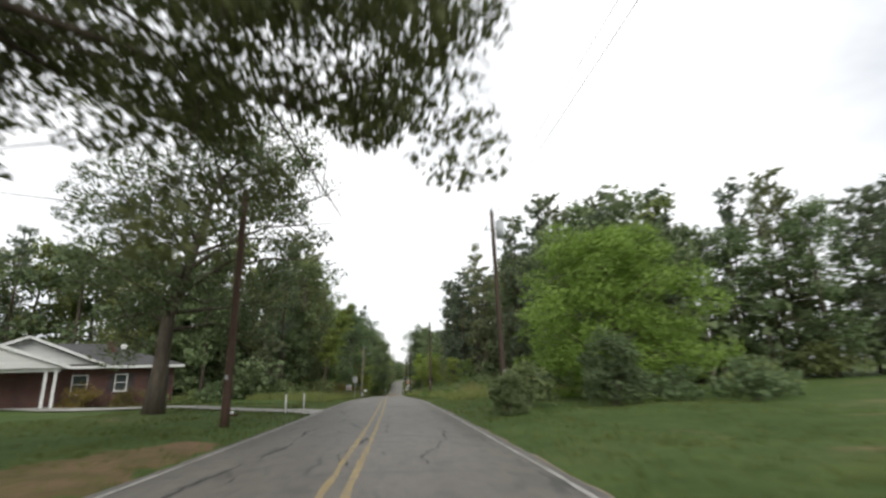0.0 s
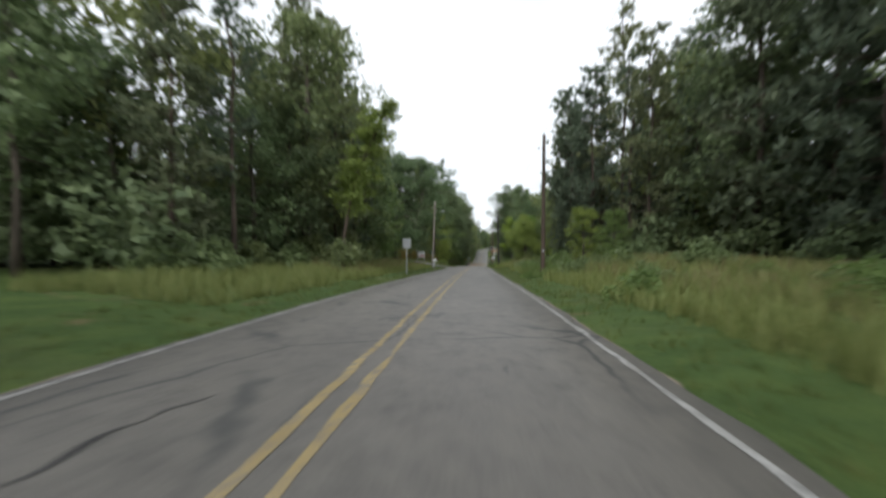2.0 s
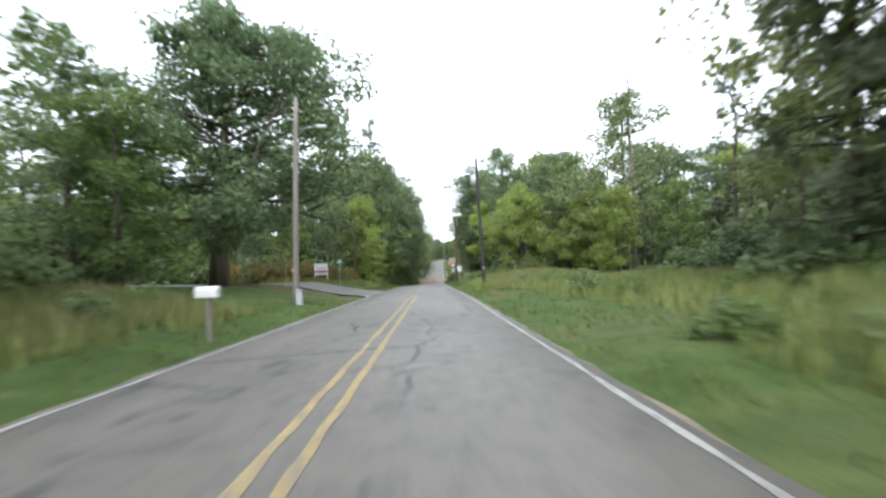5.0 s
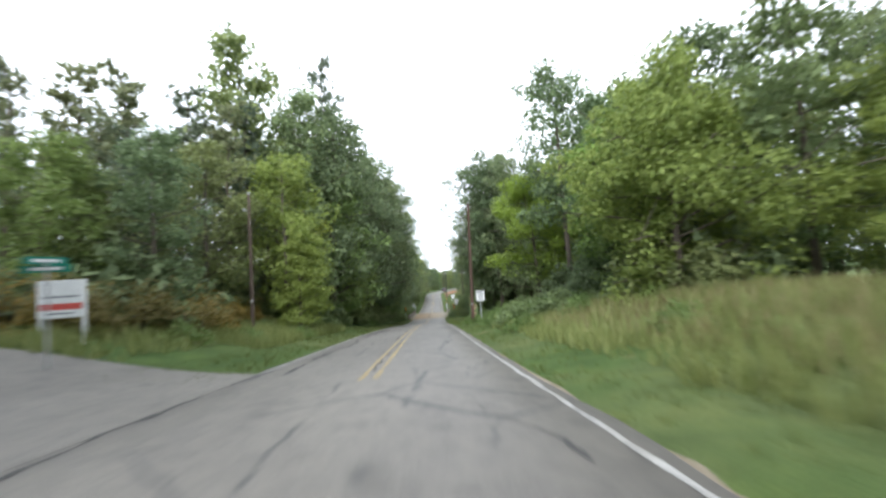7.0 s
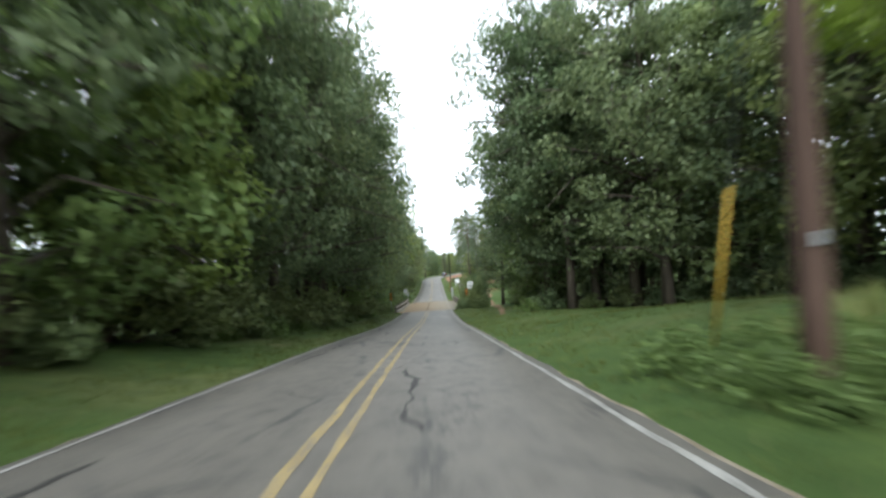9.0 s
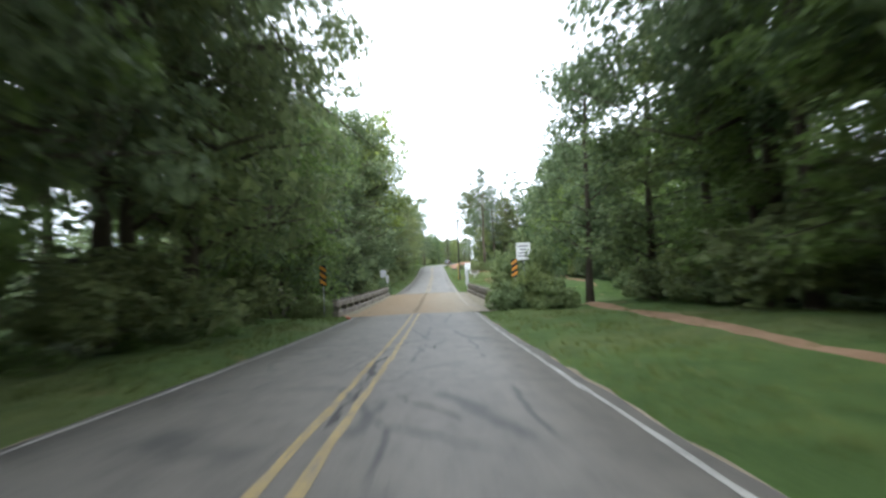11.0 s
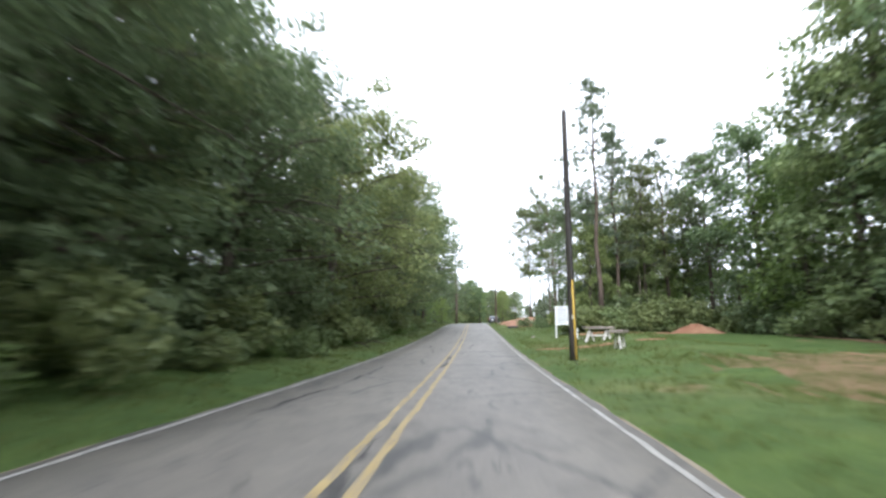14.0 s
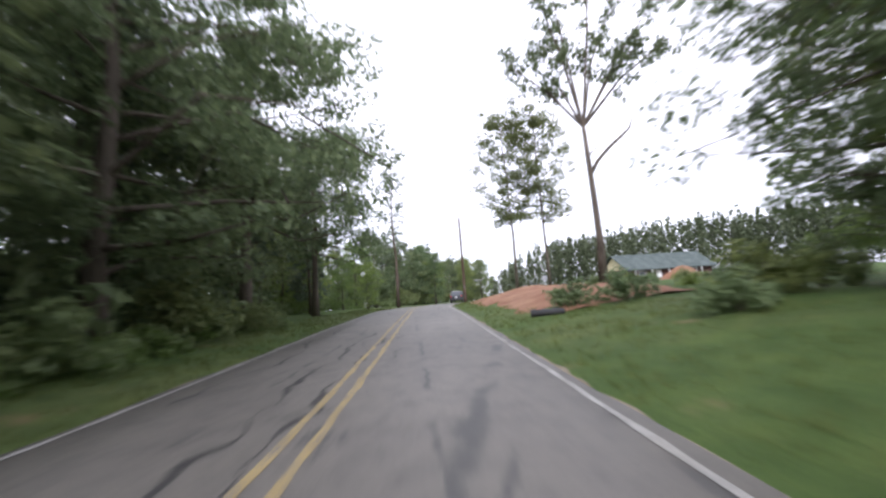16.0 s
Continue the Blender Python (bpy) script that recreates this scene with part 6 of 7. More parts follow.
def speed_sign():
    e = standing("speed_limit_sign", "white speed limit sign with black letters on steel post", "road sign", 3.89, 142.1, -2)
    zb, zt = over(e, 142.1, 1.74), over(e, 142.1, 2.48)
    sign_post(e, zt + 0.02)
    c = (zb + zt) / 2
    p = part("panel", plate(0.61, 0.76, at=(0, 0, c)), M_SIGN_WHITE, e, "white panel")
    rim = joined([((v, f)) for v, f in (plate(0.57, 0.012, 0.004, 0.004, (0, -0.006, c + 0.355)), plate(0.57, 0.012, 0.004, 0.004, (0, -0.006, c - 0.355)), plate(0.012, 0.71, 0.004, 0.004, (0.285, -0.006, c)), plate(0.012, 0.71, 0.004, 0.004, (-0.285, -0.006, c)))])
    part("border", rim, M_BLACK, p)
    lettering("SPEED", 0.17, (0, -0.008, c + 0.25), p, M_BLACK)
    lettering("LIMIT", 0.17, (0, -0.008, c + 0.1), p, M_BLACK)
    lettering("35", 0.42, (0, -0.008, c - 0.17), p, M_BLACK)


speed_sign()


def back_sign():
    e = standing("road_sign", "pair of sign panels seen from their grey backs", "road sign", -4.66, 65.0, 180)
    zt, zb = over(e, 65, 2.7), over(e, 65, 1.96)
    sign_post(e, zt)
    for k in (-1, 1):
        part("panel", plate(0.3, zt - zb, 0.005, 0.03, (0.155 * k, 0, (zt + zb) / 2)), M_SIGN_BACK, e, "bare aluminium back")


back_sign()


def stop_sign():
    e = standing("stop_sign", "octagonal stop sign seen edge-on from behind", "road sign", -9.8, 108.0, 115)
    z = over(e, 108, 2.5)
    sign_post(e, z + 0.3)
    V, F = [], []
    for s in (-0.004, 0.004):
        for k in range(8):
            a = radians(22.5 + 45 * k)
            V.append((0.38 * math.cos(a), s, z + 0.38 * math.sin(a)))
    F = [tuple(range(8)), tuple(range(8, 16))[::-1]] + [(i, i + 8, (i + 1) % 8 + 8, (i + 1) % 8) for i in range(8)]
    part("panel", (V, F), M_SIGN_BACK, e, "grey aluminium back of the panel")


stop_sign()


def board_sign(label, x, y, w, h, bottom, top, bars, turn=0.0, post=0.09):
    """A painted board on two posts, with bars for writing too small to read."""
    e = standing("board_sign", label, "notice board", x, y, turn)
    zb, zt = over(e, y, bottom), over(e, y, top)
    c = (zb + zt) / 2
    part("board", box((w, 0.03, zt - zb), (0, 0, c), bevel=0.006), M_SIGN_WHITE, e, "white painted board")
    for k in (-1, 1):
        part("post", box((post, post, zt + 0.35), (k * (w / 2 - 0.02), 0.055, (zt - 0.35) / 2 + 0.0), bevel=0.008), M_WHITE, e, "white painted post")
    for fx, fz, fw, fh, mat in bars:
        part("print_bar", box((fw * w, 0.004, fh * (zt - zb)), (fx * w, -0.018, zb + fz * (zt - zb))), mat, e)
    return e


board_sign("white sale board with a red band on two posts", -10.9, 122.4, 1.25, 1.1, 1.72, 2.86,
           [(0, 0.3, 0.92, 0.17, M_RED), (0, 0.56, 0.8, 0.05, M_GREY_INK), (-0.02, 0.12, 0.6, 0.05, M_GREY_INK), (-0.32, 0.9, 0.1, 0.05, M_GREY_INK)], 8)
board_sign("white notice board with faded rows of writing on posts", 7.93, 269.9, 1.0, 1.2, 1.08, 2.34,
           [(-0.18, 0.92, 0.36, 0.045, M_GREY_INK), (0.25, 0.92, 0.3, 0.035, M_GREY_INK), (0.0, 0.82, 0.86, 0.05, M_GREY_INK), (-0.1, 0.72, 0.62, 0.04, M_GREY_INK), (0.03, 0.62, 0.84, 0.035, M_GREY_INK), (-0.06, 0.52, 0.7, 0.035, M_GREY_INK), (0.0, 0.42, 0.84, 0.035, M_GREY_INK), (-0.04, 0.32, 0.76, 0.035, M_GREY_INK), (0.02, 0.22, 0.8, 0.035, M_GREY_INK), (-0.1, 0.12, 0.6, 0.035, M_GREY_INK)], -8)


def street_sign():
    e = standing("street_sign", "two green street name blades on a steel post", "street sign", -8.3, 118.6)
    z = over(e, 118.6, 2.7)
    part("post", rod(0.03, 0.03, (0, 0, 0), (0, 0, z + 0.2), 10), M_STEEL, e)
    for dz, turn in ((0.02, 20), (0.2, 75)):
        b = part("blade", plate(0.95, 0.17, 0.006, 0.02), M_GREEN, e, "green blade")
        b.matrix_basis = pose(0, 0, z + dz, 0, 0, turn)
        part("print_bar", box((0.6, 0.004, 0.07), (0, -0.006, 0)), M_SIGN_WHITE, b)


street_sign()


def object_marker(x, y, z0, z1, flip, label):
    e = standing("object_marker", label, "road sign", x, y, 0, "markers at the bridge ends")
    zb, zt = over(e, y, z0), over(e, y, z1)
    sign_post(e, zt)
    p = part("panel", plate(0.31, zt - zb, 0.005, 0.03, (0, 0, (zb + zt) / 2)), M_BLACK, e, "black panel")
    n = 3
    step = (zt - zb) / n
    for i in range(n):
        c = zb + step * (i + 0.5)
        s = 0.10 * flip
        V = [(-0.145, -0.006, c - step * 0.27 + s), (0.145, -0.006, c - step * 0.27 - s), (0.145, -0.006, c + step * 0.27 - s), (-0.145, -0.006, c + step * 0.27 + s)]
        V = [(a, b, min(max(d, zb + 0.01), zt - 0.01)) for a, b, d in V]
        V2 = [(a, b + 0.003, d) for a, b, d in V]
        part("stripe", (V + V2, [(0, 1, 2, 3), (7, 6, 5, 4), (0, 4, 5, 1), (1, 5, 6, 2), (2, 6, 7, 3), (3, 7, 4, 0)]), M_ORANGE, p, "orange stripe")


object_marker(-4.95, 203.3, 1.55, 2.6, 1, "orange and black striped marker at the bridge end")
object_marker(4.95, 204.2, 1.6, 2.55, -1, "orange and black striped marker grown over by vines")


def weight_sign():
    e = standing("bridge_sign", "white bridge notice sign above the vines", "road sign", 5.5, 204.4, -6)
    zb, zt = over(e, 204.4, 2.5), over(e, 204.4, 3.42)
    sign_post(e, zt)
    p = part("panel", plate(0.76, zt - zb, 0.006, 0.04, (0, 0, (zb + zt) / 2)), M_SIGN_WHITE, e, "white panel")
    for k, w in ((0.8, 0.5), (0.6, 0.35), (0.4, 0.5), (0.22, 0.55)):
        part("print_bar", box((w, 0.003, 0.07), (0, -0.005, zb + k * (zt - zb))), M_GREY_INK, p)


weight_sign()


def back_panel_sign(x, y, z0, z1, w, label, turn=180):
    e = standing("bridge_sign", label, "road sign", x, y, turn, "signs seen from behind")
    zb, zt = over(e, y, z0), over(e, y, z1)
    sign_post(e, zt)
    part("panel", plate(w, zt - zb, 0.006, 0.03, (0, 0, (zb + zt) / 2)), M_SIGN_BACK, e, "bare aluminium back")


back_panel_sign(-4.15, 226.6, 1.7, 2.45, 0.6, "grey back of a bridge sign among the vines")
back_panel_sign(-3.75, 226.4, 1.2, 1.9, 0.28, "grey back of a narrow marker at the rail end")
back_panel_sign(4.2, 226.3, 0.6, 2.2, 0.3, "tall grey back of a marker at the rail end")
back_panel_sign(17.87, 335.5, 2.0, 2.6, 0.7, "small pale sign beside the slender trees", 0)

# ---- posts, mailbox, trestles ----
for x, y, h, lab in ((-4.6, 24.5, 0.95, "white marker post with a dark cap beside the driveway"), (-4.43, 28.3, 0.85, "thin white marker post beside the driveway")):
    e = standing("marker_post", lab, "post", x, y, 0, "posts beside the driveway")
    part("shaft", rod(0.04, 0.035, (0, 0, 0), (0, 0, h), 10), M_WHITE, e, shade=True)
    part("cap", rod(0.045, 0.045, (0, 0, h), (0, 0, h + 0.06), 10), M_BLACK if h > 0.9 else M_WHITE, e)
e = standing("wire_frame", "small dark metal stand in the grass", "stand", -4.3, 33.5)
for k in (-0.12, 0.12):
    part("leg", rod(0.012, 0.012, (k, 0, 0), (k, 0, 0.75), 6), M_WIRE, e)
part("bar", rod(0.012, 0.012, (-0.12, 0, 0.75), (0.12, 0, 0.75), 6), M_WIRE, e)


def mailbox(x, y, label):
    e = standing("mailbox", label, "mailbox", x, y, 90)
    part("post", box((0.1, 0.1, 1.05), (0, 0, 0.5), bevel=0.008), M_GREY_WOOD, e)
    bm = box((0.2, 0.5, 0.14), (0, 0, 1.12), bevel=0.01)
    rod(0.1, 0.1, (0, -0.25, 1.19), (0, 0.25, 1.19), 16, bm)
    b = part("box", bm, M_WHITE, e, "white metal box")
    part("door", rod(0.095, 0.095, (0, -0.258, 1.18), (0, -0.25, 1.18), 16), M_STEEL, b)
    part("flag", box((0.01, 0.03, 0.14), (0.11, 0.1, 1.22)), M_RED, b, "red flag")


mailbox(-4.6, 86.0, "white mailbox on a wooden post at the verge")
e = standing("utility_box", "pale utility box at the foot of the pole", "utility box", -5.85, 97.2)
part("cabinet", box((0.26, 0.26, 0.72), (0, 0, 0.36), bevel=0.02), M_TANK, e, "pale metal cabinet")
part("lid", box((0.29, 0.29, 0.05), (0, 0, 0.745), bevel=0.01), M_STEEL, e)


M_OLD_WHITE = mottled("chipped_white_paint", (0.42, 0.4, 0.36), (0.62, 0.6, 0.56), 5.0, 0.8, 0.2, fine=30, bump=0.3)


def trestle(x, y, turn, label):
    """A plank on splayed white legs."""
    e = standing("trestle_table", label, "trestle", x, y, turn, "trestles beside the notice board")
    part("top", box((1.7, 0.6, 0.13), (0, 0, 0.78), bevel=0.015), M_GREY_WOOD, e, "weathered grey plank top")
    for sx in (-0.5, 0.5):
        for sy in (-1, 1):
            part("leg", box((0.13, 0.07, 0.82), (sx + 0.17 * sy, 0.12 * sy, 0.36), (sy * 8, -24 * sy, 0), bevel=0.01), M_OLD_WHITE, e, "chipped white painted leg")
    part("brace", box((1.1, 0.05, 0.1), (0, 0, 0.34), bevel=0.008), M_OLD_WHITE, e, "chipped white painted brace")


trestle(8.85, 264.7, 8, "weathered trestle table on splayed white legs")
trestle(8.2, 258.9, 64, "weathered trestle table turned end-on to the road")
e = standing("short_post", "short white post beside the notice board", "post", 8.25, 267.4)
part("shaft", box((0.11, 0.11, 0.72), (0, 0, 0.34), bevel=0.012), M_WHITE, e)
part("rail", box((0.5, 0.07, 0.07), (0.3, -0.05, 0.06), (0, 6, -12), bevel=0.012), M_WHITE, e)


def heap(name, label, category, x, y, r, h, mat, seed):
    """An uneven heap of loose stuff."""
    rng = random.Random(seed)
    V, F = [], []
    rings, seg = 6, 18
    for i in range(rings + 1):
        u = i / rings
        for k in range(seg):
            a = 2 * math.pi * k / seg
            rr = r * u * (1 + 0.18 * math.sin(2 * a + seed) + rng.uniform(-0.06, 0.06))
            V.append((rr * math.cos(a) * 1.35, rr * math.sin(a), h * (1 - u ** 1.7) * (1 + 0.16 * math.sin(3 * a) + 0.1 * math.sin(5 * a + seed)) + rng.uniform(-0.04, 0.04) - 0.08))
    for i in range(rings):
        for k in range(seg):
            F.append((i * seg + k, (i + 1) * seg + k, (i + 1) * seg + (k + 1) % seg, i * seg + (k + 1) % seg))
    e = standing(name, label, category, x, y)
    part("mound", (V, F), mat, e, shade=True)
    return e


heap("dirt_heap", "heap of orange clay at the foot of the trees", "dirt heap", 17.8, 272.0, 1.4, 0.72, M_CLAY, 3)
heap("rock_pile", "grey stone lying in the grass", "rock", 6.4, 273.6, 0.4, 0.2, M_OLD_CONCRETE, 5)
e = standing("drain_pipe", "dark corrugated pipe end at the clay bank", "pipe", 7.3, 292.9, 80)
for k in range(6):
    part("ring", rod(0.15 if k % 2 else 0.13, 0.15 if k % 2 else 0.13, (0, k * 0.2, 0.12), (0, k * 0.2 + 0.2, 0.12), 16), M_BLACK, e)
e = standing("litter", "small red scrap of litter at the road edge", "litter", -3.7, 203.0)
part("scrap", box((0.22, 0.14, 0.06), (0, 0, 0.1), (10, 15, 30), bevel=0.02), M_RED, e)


def fallen_branch(x, y, turn, L):
    e = standing("fallen_branch", "bare fallen branch on the verge", "branch", x, y, turn, "fallen branches")
    part("limb", tube([(0, 0, 0.1), (L * 0.4, 0.1, 0.35), (L * 0.8, 0.0, 0.25), (L, -0.1, 0.2)], [0.035, 0.03, 0.02, 0.008], 6), M_BARK, e, shade=True)
    part("twig", tube([(L * 0.5, 0.06, 0.33), (L * 0.75, 0.4, 0.5)], [0.014, 0.005], 5), M_BARK, e)


fallen_branch(-4.6, 264.0, -25, 1.8)
fallen_branch(-3.8, 262.5, 160, 1.3)


def dead_tree(x, y, H):
    e = standing("dead_tree", "bare grey dead tree above the wood", "tree", x, y)
    rng = random.Random(8)
    part("trunk", tube([(0, 0, 0), (0.2, 0, H * 0.35), (-0.1, 0.1, H * 0.7), (0.3, 0, H)], [0.2, 0.15, 0.1, 0.025], 8), M_GREY_WOOD, e, shade=True)
    for k in range(7):
        h = H * (0.45 + 0.07 * k)
        a = k * 2.1
        part("limb", tube([(0, 0, h), (math.cos(a) * 1.1, math.sin(a) * 1.1, h + 0.9), (math.cos(a) * 1.5, math.sin(a) * 1.5, h + 2.4 + rng.uniform(0, 1))], [0.055, 0.035, 0.01], 6), M_GREY_WOOD, e, shade=True)


dead_tree(18.6, 118.0, 20.5)
plant("oak_b", 17.4, 117.0, 1.02, 30)

# ---- brick house ----
def brick():
    m, n, l, b = material("red_brick", 0.85, 0.2)
    co = n.new("ShaderNodeTexCoord")
    mp = n.new("ShaderNodeMapping")
    mp.inputs["Rotation"].default_value = (radians(90), 0, 0)
    t = n.new("ShaderNodeTexBrick")
    # Brick tones lowered to hold the shade under the yard tree.
    t.inputs["Color1"].default_value = (0.1, 0.038, 0.03, 1)
    t.inputs["Color2"].default_value = (0.068, 0.028, 0.024, 1)
    t.inputs["Mortar"].default_value = (0.15, 0.13, 0.115, 1)
    t.inputs["Scale"].default_value = 1.0
    t.inputs["Brick Width"].default_value = 0.21
    t.inputs["Row Height"].default_value = 0.075
    t.inputs["Mortar Size"].default_value = 0.008
    l.new(co.outputs["Object"], mp.inputs[0])
    l.new(mp.outputs[0], t.inputs["Vector"])
    stain = node_ramp(n, l, node_noise(n, l, 0.8, 5, 0.6), [(0.3, (0.7, 0.7, 0.7)), (0.7, (1.15, 1.12, 1.1))])
    l.new(node_mix(n, l, 1.0, t.outputs[0], stain, "MULTIPLY"), b.inputs["Base Color"])
    node_bump(n, l, b, t.outputs["Fac"], -0.5, 0.01)
    return m


M_BRICK = brick()
# Roof grey lowered as well, with that tree's shade in the colour.
M_SHINGLE = mottled("grey_shingles", (0.06, 0.058, 0.058), (0.1, 0.098, 0.098), 1.5, 0.9, 0.2, fine=12, bump=0.6, stretch=(1, 3, 3))
M_GLASS, _n, _l, _b = material("window_glass", 0.08, 0.6)
_b.inputs["Base Color"].default_value = (0.04, 0.05, 0.055, 1)
M_SHUTTER = mottled("dark_shutter", (0.035, 0.03, 0.03), (0.06, 0.05, 0.05), 2, 0.7, 0.3, fine=30, bump=0.2)
M_SIDING = mottled("white_siding", (0.64, 0.64, 0.62), (0.76, 0.76, 0.74), 1, 0.6, 0.3, fine=16, bump=0.1, stretch=(0.3, 1, 8))
M_CREAM = mottled("cream_siding", (0.62, 0.53, 0.32), (0.72, 0.63, 0.42), 1, 0.6, 0.3, fine=16, bump=0.1, stretch=(0.3, 1, 8))


def wall_boxes(x0, x1, z0, z1, y, t, holes):
    """A wall along x with openings (x0, x1, z0, z1) right through it."""
    xs = sorted({x0, x1, *[h[0] for h in holes], *[h[1] for h in holes]})
    zs = sorted({z0, z1, *[h[2] for h in holes], *[h[3] for h in holes]})
    nx, nz = len(xs) - 1, len(zs) - 1

    def solid(i, j):
        if not (0 <= i < nx and 0 <= j < nz):
            return False
        cx, cz = (xs[i] + xs[i + 1]) / 2, (zs[j] + zs[j + 1]) / 2
        return not any(h[0] < cx < h[1] and h[2] < cz < h[3] for h in holes)

    bm = bmesh.new()
    seen = {}

    def vert(i, j, k):
        if (i, j, k) not in seen:
            seen[(i, j, k)] = bm.verts.new((xs[i], y - t / 2 + t * k, zs[j]))
        return seen[(i, j, k)]

    for i in range(nx):
        for j in range(nz):
            if not solid(i, j):
                continue
            bm.faces.new([vert(i, j, 0), vert(i + 1, j, 0), vert(i + 1, j + 1, 0), vert(i, j + 1, 0)])
            bm.faces.new([vert(i, j + 1, 1), vert(i + 1, j + 1, 1), vert(i + 1, j, 1), vert(i, j, 1)])
            for di, dj, p, q in ((-1, 0, (i, j + 1), (i, j)), (1, 0, (i + 1, j), (i + 1, j + 1)), (0, -1, (i, j), (i + 1, j)), (0, 1, (i + 1, j + 1), (i, j + 1))):
                if not solid(i + di, j + dj):
                    bm.faces.new([vert(*q, 0), vert(*p, 0), vert(*p, 1), vert(*q, 1)])
    return bm


def window(e, x, z0, z1, w, y, shutters=True):
    f = part("window", wall_boxes(x - w / 2, x + w / 2, z0, z1, y - 0.02, 0.1, [(x - w / 2 + 0.06, x + w / 2 - 0.06, z0 + 0.06, z1 - 0.06)]), M_WHITE, e, "white framed window")
    part("pane", box((w - 0.12, 0.012, z1 - z0 - 0.12), (x, y + 0.01, (z0 + z1) / 2)), M_GLASS, f, "dark window glass")
    part("muntin", box((w - 0.12, 0.03, 0.04), (x, y - 0.01, (z0 + z1) / 2)), M_WHITE, f)
    part("sill", box((w + 0.1, 0.16, 0.05), (x, y - 0.06, z0 - 0.03), bevel=0.008), M_WHITE, f)
    if shutters:
        for k in (-1, 1):
            part("shutter", box((0.32, 0.035, z1 - z0), (x + k * (w / 2 + 0.19), y - 0.075, (z0 + z1) / 2), bevel=0.006), M_SHUTTER, e, "dark louvred shutter")


def hip_roof(x0, x1, y0, y1, z, rise, inset, thick=0.16):
    V = [(x0, y0, z), (x1, y0, z), (x1, y1, z), (x0, y1, z), (x0 + inset, (y0 + y1) / 2, z + rise), (x1 - inset, (y0 + y1) / 2, z + rise)]
    V += [(x0, y0, z - 0.02), (x1, y0, z - 0.02), (x1, y1, z - 0.02), (x0, y1, z - 0.02)]
    F = [(0, 1, 5, 4), (1, 2, 5), (2, 3, 4, 5), (3, 0, 4), (9, 8, 7, 6), (0, 6, 7, 1), (1, 7, 8, 2), (2, 8, 9, 3), (3, 9, 6, 0)]
    return V, F


def brick_house():
    X1, Y0 = -14.9, 36.0
    g = float(road_z(36)) - 0.15
    e = thing("house", "low red brick house with a grey hip roof", "house", (X1, Y0, g), 40)
    eave = 1.3 - g
    wz = eave - 0.05
    L, D = 9.6, 9.0
    w2, w1, w0 = -0.95, -3.15, -5.35
    zb, zt = -0.22 - g, 0.86 - g
    holes = [(w - 0.36, w + 0.36, zb, zt) for w in (w2, w1)] + [(w0 - 0.42, w0 + 0.42, zb - 0.1, zt)]
    part("front_wall", wall_boxes(-L, 0, -0.4, wz, 0.1, 0.2, holes), M_BRICK, e, "red brick wall")
    part("back_wall", box((L, 0.2, wz + 0.4), (-L / 2, D, wz / 2 - 0.2)), M_BRICK, e, "red brick wall")
    for x in (-0.1, -L + 0.1):
        part("side_wall", box((0.2, D - 0.3, wz + 0.4), (x, D / 2 + 0.05, wz / 2 - 0.2)), M_BRICK, e, "red brick wall")
    window(e, w2, zb, zt, 0.72, 0.02)
    window(e, w1, zb, zt, 0.72, 0.02)
    window(e, w0, zb - 0.1, zt, 0.84, 0.02, False)
    r = part("roof", hip_roof(-L - 0.5, 0.45, -0.6, D + 0.6, eave + 0.12, 1.55, 4.0), M_SHINGLE, e, "grey shingled hip roof")
    part("fascia", wall_boxes(-L - 0.5, 0.45, eave - 0.06, eave + 0.1, -0.58, 0.04, []), M_WHITE, r, "white fascia board")
    part("side_fascia", box((0.04, D + 1.2, 0.16), (0.44, D / 2, eave + 0.02)), M_WHITE, r, "white fascia board")
    part("soffit", box((L + 0.9, D + 1.14, 0.03), (-L / 2 - 0.02, D / 2, eave - 0.05)), M_WHITE, r)
    part("chimney", box((0.5, 0.5, 1.1), (-3.4, 2.6, eave + 1.2), bevel=0.01), M_BRICK, r, "small brick chimney")
    bm = bmesh.new()
    bmesh.ops.create_uvsphere(bm, u_segments=16, v_segments=8, radius=0.2)
    bmesh.ops.scale(bm, vec=(1, 0.3, 1), verts=bm.verts)
    dish = part("dish", bm, M_WHITE, r, "white satellite dish", True)
    dish.location = (-2.95, 1.3, eave + 1.35)
    part("dish_mast", rod(0.02, 0.02, (-2.95, 1.35, eave + 0.7), (-2.95, 1.35, eave + 1.3), 8), M_STEEL, r)
    # carport
    cx0, cx1 = -13.9, -6.5
    front = -1.3
    part("carport_floor", box((7.2, 2.2, 0.12), ((cx0 + cx1) / 2, -1.15, -0.02)), M_CONCRETE, e, "concrete carport floor")
    for x in (cx1 - 0.25, cx1 - 0.7, cx0 + 0.3):
        part("column", box((0.14, 0.14, eave), (x, front, eave / 2), bevel=0.01), M_WHITE, e, "white column")
    zc = eave + 0.02
    apex = 1.5
    mid = (cx0 + cx1) / 2
    V = [(cx0 - 0.3, front - 0.4, zc), (mid, front - 0.4, zc + apex), (cx1 + 0.3, front - 0.4, zc), (cx0 - 0.3, 4.2, zc), (mid, 4.2, zc + apex), (cx1 + 0.3, 4.2, zc)]
    V += [(a, b, c + 0.09) for a, b, c in V]
    F = [(0, 3, 4, 1), (1, 4, 5, 2), (7, 10, 9, 6), (8, 11, 10, 7), (0, 1, 7, 6), (1, 2, 8, 7), (3, 9, 10, 4), (4, 10, 11, 5), (0, 6, 9, 3), (2, 5, 11, 8)]
    cr = part("carport_roof", (V, F), M_SHINGLE, e, "grey carport roof")
